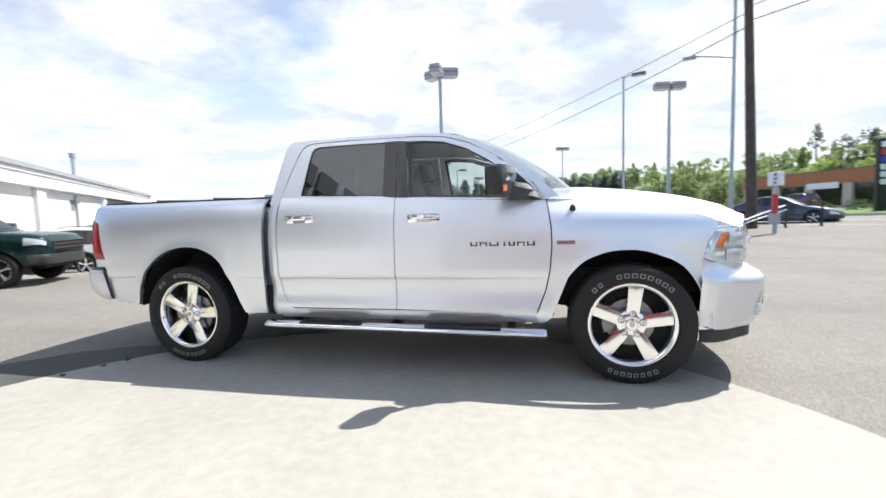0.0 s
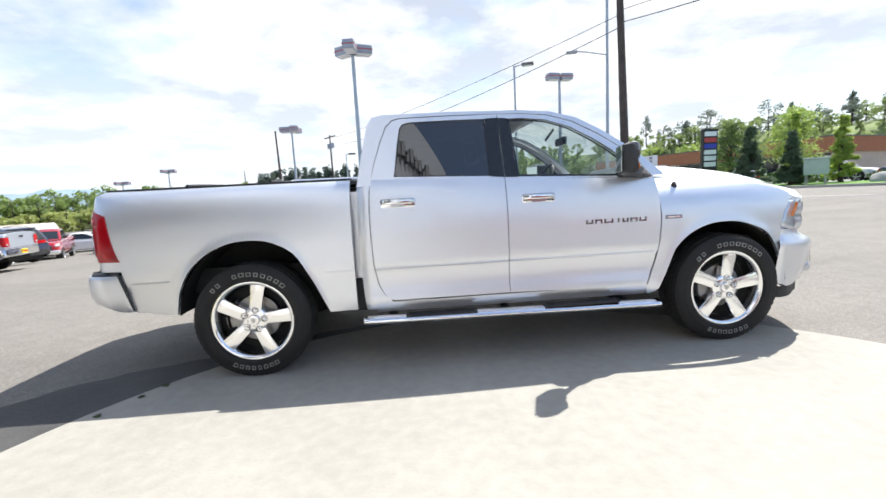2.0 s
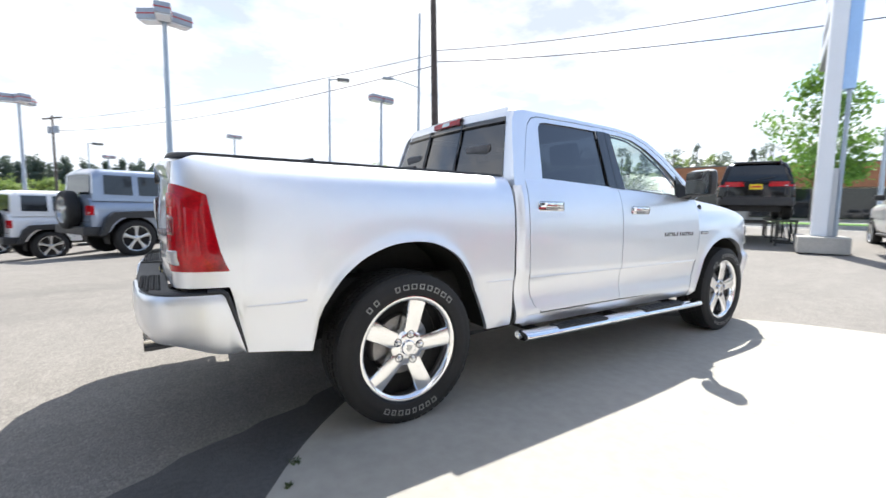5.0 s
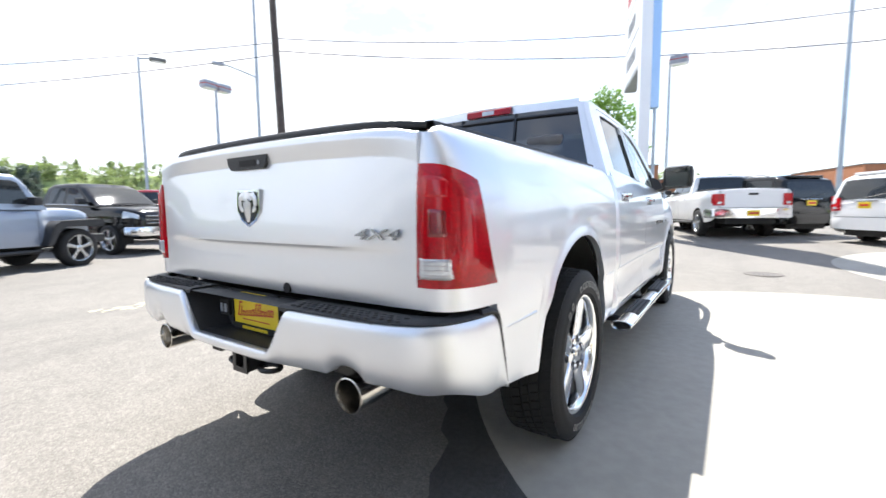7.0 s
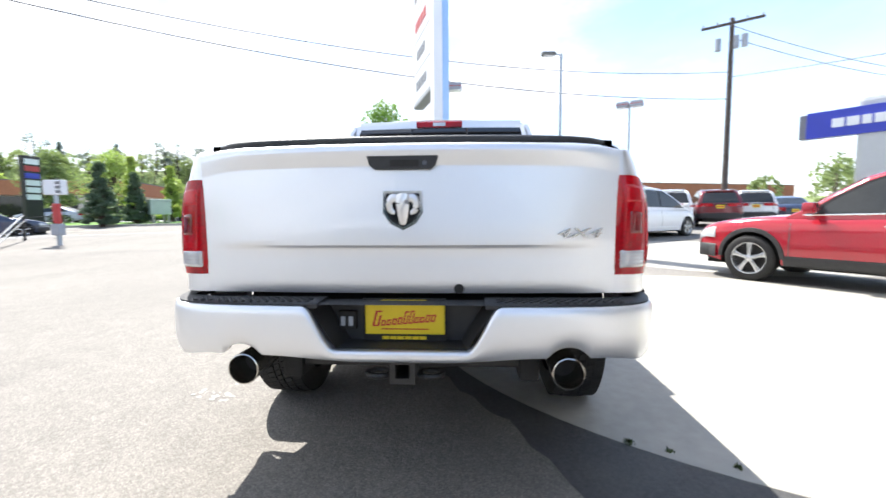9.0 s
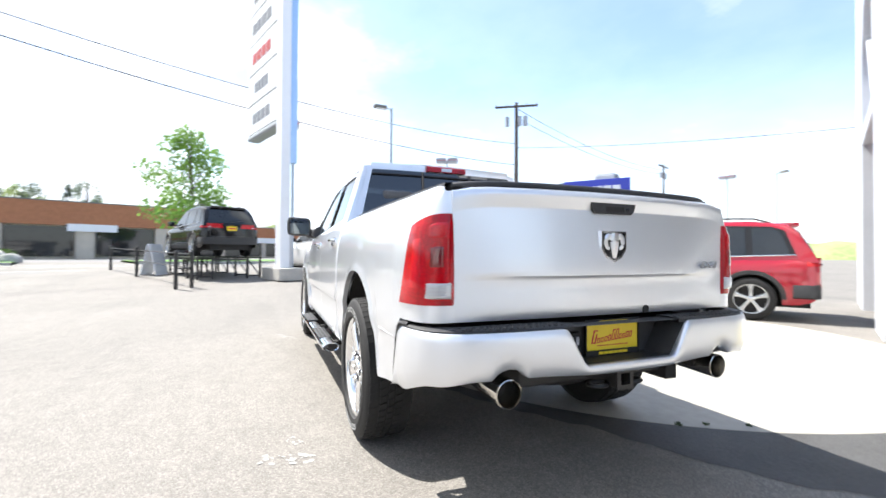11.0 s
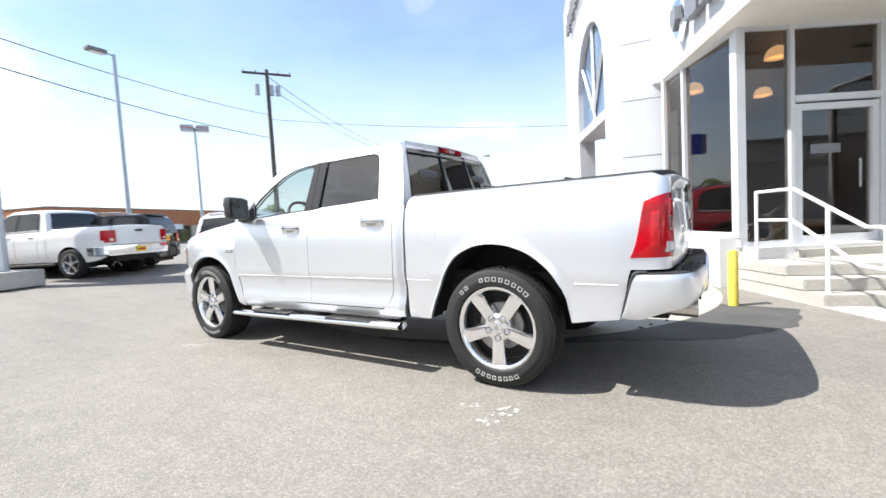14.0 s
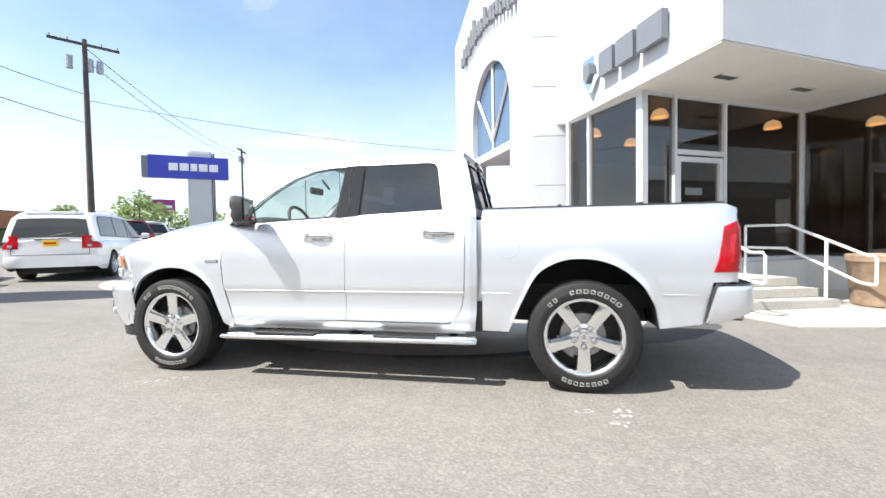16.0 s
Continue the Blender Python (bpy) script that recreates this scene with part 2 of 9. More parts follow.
M_SILVERCOL = mat("silver_column_cladding", (0.50, 0.52, 0.54), 0.35, 0.35, var=0.05, scale=1.0)
M_BLUEFILM = mat("blue_edge_film", (0.38, 0.57, 0.84), 0.25, 0.2, var=0.06, scale=1)
M_ROOFG = mat("grey_metal_roof", (0.34, 0.35, 0.37), 0.55, 0.1, var=0.1, scale=2)
M_BARK = mat("bark", (0.10, 0.075, 0.055), 0.9, var=0.3, scale=8, bump=0.5, bscale=30)


def leaf_mat(name, col, var=0.45):
    m = mat(name, col, 0.6, var=var, scale=0.6)
    b = m.node_tree.nodes["Principled BSDF"]
    b.inputs["Subsurface Weight"].default_value = 0.0
    # thin leaves let some of the light through
    nt = m.node_tree
    out = [n for n in nt.nodes if n.type == "OUTPUT_MATERIAL"][0]
    tl, mx = nt.nodes.new("ShaderNodeBsdfTranslucent"), nt.nodes.new("ShaderNodeMixShader")
    tl.inputs["Color"].default_value = (min(1, col[0] * 1.25), min(1, col[1] * 1.25), col[2], 1)
    mx.inputs[0].default_value = 0.38
    nt.links.new(b.outputs[0], mx.inputs[1])
    nt.links.new(tl.outputs[0], mx.inputs[2])
    nt.links.new(mx.outputs[0], out.inputs[0])
    return m


M_LEAF = leaf_mat("fresh_green_leaf", (0.17, 0.30, 0.07))
M_LEAF2 = leaf_mat("spring_yellow_green_leaf", (0.34, 0.44, 0.13))
M_LEAF3 = leaf_mat("dark_conifer_needles", (0.13, 0.19, 0.12))
M_LEAF4 = leaf_mat("dull_olive_leaf", (0.24, 0.31, 0.13))
M_HEDGE = leaf_mat("pale_yellow_green_leaf", (0.42, 0.46, 0.17))
M_LEAF5 = leaf_mat("bright_yellow_green_leaf", (0.40, 0.50, 0.12))
M_HILL = mat("wooded_hill", (0.26, 0.32, 0.13), 0.95, var=0.4, scale=0.12, bump=0.8, bscale=1.0)
# blue of the air's haze mixed into the far hill's own colour
M_HILLFAR = mat("haze_tinted_far_hill", (0.24, 0.32, 0.38), 0.95, var=0.15, scale=0.02)
M_SHRUB = leaf_mat("shrub_green", (0.06, 0.11, 0.03))
M_ROCK = mat("grey_boulder", (0.38, 0.37, 0.35), 0.9, var=0.2, scale=2, bump=0.6, bscale=8)

# vehicle surfaces
M_TYRE = mat("tyre_rubber", (0.014, 0.0135, 0.013), 0.75, var=0.25, scale=9, bump=0.12, bscale=140)
M_CHROME = mat("chrome", (0.86, 0.87, 0.88), 0.09, 1.0, var=0.03, scale=6)
M_WHEELCHROME = mat("bright_chrome", (0.93, 0.935, 0.94), 0.14, 1.0, var=0.02, scale=6)
M_TARPATCH = mat("old_tar_patch", (0.075, 0.073, 0.070), 0.8, var=0.3, scale=3, bump=0.4, bscale=120)
M_RIMGREY = mat("silver_alloy", (0.55, 0.56, 0.57), 0.25, 0.85, var=0.05, scale=9)
M_BLACKPL = mat("black_textured_plastic", (0.028, 0.028, 0.029), 0.55, var=0.2, scale=20, bump=0.15, bscale=400)
M_GLOSSBLK = mat("gloss_black_trim", (0.012, 0.012, 0.013), 0.12, var=0.1, scale=5, coat=0.5)
M_UNDER = mat("underbody_black", (0.018, 0.017, 0.016), 0.8, var=0.3, scale=6)
M_CARGLASS = mat("tinted_car_glass", (0.02, 0.024, 0.027), 0.03, var=0.15, scale=2, spec=0.7)
M_REDLENS = mat("red_lens", (0.48, 0.006, 0.012), 0.16, var=0.25, scale=9, coat=0.2, spec=0.3)
M_CLEARLENS = mat("clear_lamp_lens", (0.62, 0.64, 0.66), 0.08, 0.3, var=0.1, scale=20, coat=1.0)
M_AMBER = mat("amber_lens", (0.75, 0.20, 0.02), 0.12, var=0.1, scale=20, coat=1.0)
M_PLATE = mat("yellow_plate", (0.83, 0.62, 0.02), 0.4, var=0.06, scale=12)
M_PLATERED = mat("red_plate_print", (0.55, 0.02, 0.02), 0.4, var=0.06)
M_SEAT = mat("grey_seat_cloth", (0.16, 0.16, 0.165), 0.9, var=0.15, scale=20)


def paint(name, col, flake=0.0, rough=0.28):
    return mat(name, col, rough, flake, var=0.012, scale=0.5, coat=1.0)


M_SILVER = paint("bright_silver_paint", (0.82, 0.84, 0.875), 0.84, 0.41)
M_TREAD = mat("tread_rubber", (0.017, 0.0165, 0.016), 0.85, var=0.3, scale=9)
M_WHITE = paint("white_paint", (0.80, 0.80, 0.80))
M_RED = paint("red_paint", (0.37, 0.008, 0.022), 0.1, 0.18)
M_MAROON = paint("dark_red_paint", (0.17, 0.012, 0.018), 0.1)
M_BLACKP = mat("black_paint", (0.006, 0.006, 0.007), 0.10, 0.0, var=0.02, scale=0.5)
M_NAVY = paint("dark_blue_paint", (0.03, 0.045, 0.09), 0.1)
M_GREENP = mat("dark_green_paint", (0.004, 0.024, 0.022), 0.12, 0.0, var=0.02, scale=0.5)
M_JEEPP = paint("blue_grey_paint", (0.29, 0.34, 0.43), 0.3)
M_STEELP = paint("silver_blue_paint", (0.42, 0.46, 0.53), 0.3)


# ---- building blocks ----
def finish(bm, name, material, parent=None, label="", smooth=False, angle=40.0):
    """Link a bmesh as one mesh object, with its material(s)."""
    bmesh.ops.recalc_face_normals(bm, faces=bm.faces)
    me = bpy.data.meshes.new(name)
    for f in bm.faces:
        f.smooth = smooth
    bm.to_mesh(me)
    bm.free()
    for m in (material if isinstance(material, (list, tuple)) else (material,)):
        me.materials.append(m)
    if smooth:
        me.set_sharp_from_angle(angle=radians(angle))
    ob = new(name, me)
    if parent is not None:
        ob.parent = parent
    if label:
        ob["label"] = label
    return ob


def part(name, bm, material, parent, label="", smooth=False, angle=40.0):
    return finish(bm, name, material, parent, label, smooth, angle)


def thing(name, m, label, category, group=""):
    ob = new(name)
    ob.matrix_world = m
    ob.empty_display_size = 0.2
    return tagged(ob, label, category, group)


def box(bm, lo, hi, bevel=0.0, m=None):
    """A box from corner to corner, its edges bevelled."""
    vs = bmesh.ops.create_cube(bm, size=1.0)["verts"]
    for v in vs:
        v.co = Vector([lo[i] + (v.co[i] + 0.5) * (hi[i] - lo[i]) for i in range(3)])
    if bevel:
        es = {e for v in vs for e in v.link_edges}
        r = bmesh.ops.bevel(bm, geom=list(es), offset=bevel, segments=2, affect="EDGES", profile=0.6)
        vs = list({v for f in r["faces"] for v in f.verts} | {v for v in vs if v.is_valid})
    if m is not None:
        bmesh.ops.transform(bm, matrix=m, verts=[v for v in vs if v.is_valid])
    return bm


def boxed(lo, hi, bevel=0.0):
    return box(bmesh.new(), lo, hi, bevel)


def tube(bm, path, r, n=10, r2=None, cap=True):
    """A round bar along a path; the radius may taper to r2."""
    path = [Vector(p) for p in path]
    rings = []
    for i, p in enumerate(path):
        d = (path[min(i + 1, len(path) - 1)] - path[max(i - 1, 0)]).normalized()
        a = d.orthogonal().normalized() if abs(d.z) > 0.95 else d.cross(Vector((0, 0, 1))).normalized()
        b = d.cross(a)
        rr = r if r2 is None else r + (r2 - r) * i / max(1, len(path) - 1)
        rings.append([bm.verts.new(p + (a * math.cos(k * math.tau / n) + b * math.sin(k * math.tau / n)) * rr) for k in range(n)])
    for p, q in zip(rings, rings[1:]):
        for k in range(n):
            bm.faces.new((p[k], p[(k + 1) % n], q[(k + 1) % n], q[k]))
    if cap:
        bm.faces.new(rings[0])
        bm.faces.new(rings[-1])
    return bm


def grid(bm, rows, closed=False):
    """Faces between rows of points; each row has as many."""
    vs = [[bm.verts.new(p) for p in row] for row in rows]
    for a, b in zip(vs, vs[1:]):
        k = len(a)
        for i in range(k if closed else k - 1):
            j = (i + 1) % k
            try:
                bm.faces.new((a[i], a[j], b[j], b[i]))
            except ValueError:
                pass
    return vs


def lathe(bm, profile, n=48, axis="y"):
    """Turn a profile of (radius, along) about the y axis."""
    rows = []
    for r, h in profile:
        rows.append([(r * math.cos(k * math.tau / n), h, r * math.sin(k * math.tau / n)) for k in range(n)])
    return grid(bm, rows, closed=True)


def prism(bm, outline, lo, hi, axis="z"):
    """A plan outline raised from lo to hi along an axis."""
    def at(p, h):
        return {"z": (p[0], p[1], h), "y": (p[0], h, p[1]), "x": (h, p[0], p[1])}[axis]
    a, b = [bm.verts.new(at(p, lo)) for p in outline], [bm.verts.new(at(p, hi)) for p in outline]
    k = len(outline)
    for i in range(k):
        bm.faces.new((a[i], a[(i + 1) % k], b[(i + 1) % k], b[i]))
    bm.faces.new(a)
    bm.faces.new(b)
    return bm


def lerp(a, b, t):
    return a + (b - a) * t


def interp(x, pts):
    """Piecewise linear through (x, y) pairs."""
    if x <= pts[0][0]:
        return pts[0][1]
    for (xa, ya), (xb, yb) in zip(pts, pts[1:]):
        if x <= xb:
            return lerp(ya, yb, (x - xa) / (xb - xa))
    return pts[-1][1]


def ease(a, b, x):
    t = min(1.0, max(0.0, (x - a) / (b - a)))
    return t * t * (3 - 2 * t)


def gz(x, y):
    """The height of the ground: level round the truck, rising towards the road, falling towards the far lot."""
    q = y - 0.4 * max(x, 0.0) - 0.6 * min(x, 0.0)
    return 0.42 * ease(3.5, 22.0, x - 0.25 * max(0.0, y - 4.0)) - (0.6 * ease(9.0, 17.0, q) + 1.1 * ease(15.0, 45.0, q)) * (1 - ease(-6.0, 2.0, x))


# ---- ground ----
def make_ground():
    bm = bmesh.new()
    xs = [-400, -200, -100, -60, -45, -36, -30, -25, -20, -17, -14, -11, -8, -6, -4, -2, 0, 2, 4] + [4 + 1.0 * k for k in range(1, 24)] + [30, 36, 45, 60, 90, 140, 220, 400]
    ys = [-400, -200, -100, -60, -40, -30, -24, -18, -14, -10, -7, -4, -2, 0, 2, 4, 7, 8.5, 10, 11.5, 13, 14, 15, 16, 18, 20, 22, 24, 27, 30, 34, 40, 47, 60, 90, 140, 220, 400]
    grid(bm, [[(x, y, gz(x, y)) for x in xs] for y in ys])
    tagged(finish(bm, "ground", M_ASPHALT, smooth=True), "worn grey asphalt of the car lot, with pale stones showing", "asphalt", kind="structure")


make_ground()


def disc(name, cx, cy, r, material, label, lift=0.005):
    bm = bmesh.new()
    rows = []
    for q in [0.02, 0.3, 0.55, 0.75, 0.9, 0.97, 1.0]:
        rows.append([(cx + r * q * math.cos(k * math.tau / 96), cy + r * q * math.sin(k * math.tau / 96), 0) for k in range(96)])
    for row in rows:
        for i, p in enumerate(row):
            row[i] = (p[0], p[1], gz(p[0], p[1]) + lift)
    vs = grid(bm, rows, closed=True)
    bm.faces.new(vs[0])
    return tagged(finish(bm, name, material, smooth=True), label, "concrete pad", kind="structure")


disc("pavement_display_pad", 1.84, -2.97, 3.17, M_CONC, "round pale concrete display pad set in the asphalt")
disc("pavement_far_pad", 8.1, -6.4, 3.3, M_CONC, "second round pale concrete pad by the showroom")


def tar_patch():
    """A dark strip of newer tar that widens along the pad's edge behind the truck."""
    bm = bmesh.new()
    rows = []
    for k in range(41):
        a = lerp(92, 172, k / 40)
        r1 = interp(a, [(92, 3.24), (120, 3.33), (133, 3.40), (147, 3.82), (160, 4.0), (172, 3.9)]) + 0.02 * math.sin(k * 2.1)
        rows.append([(1.84 + r * math.cos(radians(a)), -2.97 + r * math.sin(radians(a)), 0.003) for r in (3.15, lerp(3.15, r1, 0.5), r1)])
    grid(bm, rows)
    tagged(finish(bm, "pavement_tar_patch", M_TARPATCH), "dark tar patch along the edge of the concrete pad", "asphalt", kind="structure")


tar_patch()
M_CRACK = mat("asphalt_crack", (0.10, 0.098, 0.094), 0.9, var=0.2)


def worn_mark(x, y, length, width, turn, seed, material, label):
    """A few ragged flakes of worn paint on the asphalt."""
    rnd = random.Random(seed)
    bm = bmesh.new()
    c, s = math.cos(radians(turn)), math.sin(radians(turn))
    for k in range(26):
        u, v, q = rnd.uniform(-0.5, 0.5) * length, rnd.uniform(-0.5, 0.5) * width, rnd.uniform(0.25, 1.0)
        pts = []
        for j in range(7):
            a = j * math.tau / 7
            du, dv = length * 0.075 * q * math.cos(a) * rnd.uniform(0.6, 1.3), width * 0.16 * q * math.sin(a) * rnd.uniform(0.6, 1.3)
            px, py = x + (u + du) * c - (v + dv) * s, y + (u + du) * s + (v + dv) * c
            pts.append((px, py, gz(px, py) + 0.0012 + 0.00012 * k))
        bm.faces.new([bm.verts.new(p) for p in pts])
    tagged(finish(bm, "road_worn_mark", material), label, "paint mark", kind="structure")


for k, (x, y, l, w, a) in enumerate(((3.41, 1.20, 0.34, 0.09, 20), (3.62, 1.30, 0.16, 0.06, 60), (-0.19, 1.35, 0.30, 0.12, 74), (0.03, 1.30, 0.14, 0.06, 30))):
    worn_mark(x, y, l, w, a, 30 + k, M_FLAKE, "worn flakes of white paint on the asphalt")
worn_mark(0.1, 4.36, 0.9, 0.30, 4, 50, M_YELLOWLINE, "faded yellow painted arrow on the asphalt")
worn_mark(0.75, 4.40, 0.7, 0.12, 4, 51, M_YELLOWLINE, "faded yellow painted arrow on the asphalt")


def weed_tuft(x, y, r, seed):
    rnd = random.Random(seed)
    t = thing("weed_tuft", Matrix.Translation((x, y, 0.004)), "small green weed growing at the edge of the concrete pad", "weed", "pad weeds")
    bm = bmesh.new()
    for k in range(40):
        a, q = rnd.uniform(0, math.tau), rnd.uniform(0, r)
        p = Vector((q * math.cos(a), q * math.sin(a), 0))
        d = Vector((rnd.gauss(0, 0.6), rnd.gauss(0, 0.6), 1)).normalized() * rnd.uniform(0.008, 0.024)
        w = Vector((-math.sin(a), math.cos(a), 0)) * 0.006
        bm.faces.new([bm.verts.new(v) for v in (p - w, p + w, p + d)])
    part("blades", bm, M_WEED, t)


M_WEED = mat("weed_green", (0.07, 0.10, 0.035), 0.7, var=0.3, scale=20)
for k, (x, y, r) in enumerate(((-0.63, -1.02, 0.03), (-0.70, -1.18, 0.022), (-0.82, -1.42, 0.02))):
    weed_tuft(x, y, r, k)


M_IRON = mat("rusty_cast_iron", (0.13, 0.115, 0.10), 0.75, var=0.25, scale=10)


def drain_cover(x, y):
    t = thing("drain_cover", Matrix.Translation((x, y, gz(x, y) + 0.004)), "round cast-iron drain cover set in the asphalt", "drain cover")
    bm = bmesh.new()
    rows = [[(q * math.cos(k * math.tau / 28), q * math.sin(k * math.tau / 28), h) for k in range(28)] for q, h in ((0.27, 0.0), (0.26, 0.006), (0.235, 0.006), (0.23, 0.003), (0.01, 0.003))]
    grid(bm, rows, closed=True)
    part("plate", bm, M_IRON, t)
    for k in range(5):
        part("slot", boxed((-0.14, -0.13 + k * 0.06, 0.0035), (0.14, -0.11 + k * 0.06, 0.005)), M_CRACK, t)


drain_cover(6.52, -2.02)


# ---- showroom ----
U, V = Vector((0.853, 0.522, 0)), Vector((-0.522, 0.853, 0))     # along and out of the entrance wall
G1 = Vector((-1.56, -3.97, 0))                                   # corner column of the entrance


def ent(a, b, z=0.0):
    """A place by the entrance: a metres along the wall from the corner column, b metres out of it."""
    return G1 - U * a + V * b + Vector((0, 0, z))


def wall_slab(name, p, q, z0, z1, thick, material, label, category="wall"):
    """An upright slab from p to q in plan, its thickness to the right of the way from p to q."""
    p, q = Vector((p[0], p[1], 0)), Vector((q[0], q[1], 0))
    d = (q - p).normalized()
    s = Vector((d.y, -d.x, 0)) * thick
    bm = prism(bmesh.new(), [p.xy, q.xy, (q + s).xy, (p + s).xy], z0, z1)
    return tagged(finish(bm, name, material), label, category, kind="structure")


P0, P1 = Vector((-0.42, -5.84, 0)), Vector((-2.09, -2.07, 0))
P2 = P1 - U * 9.0
SOFFIT_Z, FLOOR_Z = 3.66, 0.51
Q0 = Vector((0.36, -5.98, 0))
ARCH_D = Vector((0.434, -0.901, 0))

# upper storey over the entrance, its underside the soffit
bm = prism(bmesh.new(), [P0.xy, P1.xy, P2.xy, (P2 - V * 7).xy, (2.3, -11.6), (-0.05, -6.3)], SOFFIT_Z + 0.03, 7.6)
tagged(finish(bm, "wall_upper_storey", M_WHITEPANEL), "white upper storey that overhangs the showroom entrance", "wall", kind="structure")
bm = prism(bmesh.new(), [(P0 + Vector((0.02, 0.0, 0))).xy, (P1 + Vector((0.0, -0.03, 0))).xy, (P2 + U * 0.02 - V * 0.02).xy, (P2 - V * 6).xy, (0.0, -6.7)], SOFFIT_Z, SOFFIT_Z + 0.028)
tagged(finish(bm, "ceiling_soffit", M_SOFFIT), "pale painted soffit under the overhang", "ceiling", kind="structure")
# square vents in the soffit


def soffit_vent(x, y):
    t = thing("soffit_vent", Matrix.Translation((x, y, SOFFIT_Z - 0.004)) @ Matrix.Rotation(radians(31.5), 4, "Z"), "small grey louvred vent in the soffit", "vent", "soffit vents")
    part("frame", box(boxed((-0.21, -0.10, -0.012), (0.21, -0.075, 0.002)), (-0.21, 0.075, -0.012), (0.21, 0.10, 0.002)), M_SOFFIT, t)
    part("backing", boxed((-0.20, -0.075, -0.004), (0.20, 0.075, 0.002)), M_DARKVENT, t)
    for k in range(6):
        y0 = -0.066 + k * 0.024
        part("slat", boxed((-0.195, y0, -0.012), (0.195, y0 + 0.009, -0.0045)), M_DARKVENT, t)


soffit_vent(-2.715, -3.54)
soffit_vent(-4.33, -4.55)

# flat panel wall between the glass and the arch, of stacked metal panels
def panel_wall():
    root = tagged(new("wall_panel_pillar"), "wall of stacked white metal panels with thin dark joints", "wall", kind="structure")
    a, b = Vector((-0.44, -6.12, 0)), Q0
    d = (b - a).normalized()
    s = Vector((d.y, -d.x, 0))
    core = prism(bmesh.new(), [(a + s * 0.03).xy, (b + s * 0.03).xy, (b + s * 0.5).xy, (a + s * 0.5).xy], 0.06, 7.6)
    part("backing", core, M_DARKVENT, root)
    zs = [0.07, 1.18, 2.31, 3.44, 4.57, 5.7, 7.6]
    for z0, z1 in zip(zs, zs[1:]):
        bm = prism(bmesh.new(), [a.xy, b.xy, (b + s * 0.028).xy, (a + s * 0.028).xy], z0, z1 - 0.014)
        part("panel", bm, M_WHITEPANEL, root)
    base = prism(bmesh.new(), [(a + s * 0.02).xy, (b + s * 0.02).xy, (b + s * 0.4).xy, (a + s * 0.4).xy], 0.0, 0.06)
    part("plinth", base, M_DARKVENT, root, "dark shadow-gap plinth")


panel_wall()


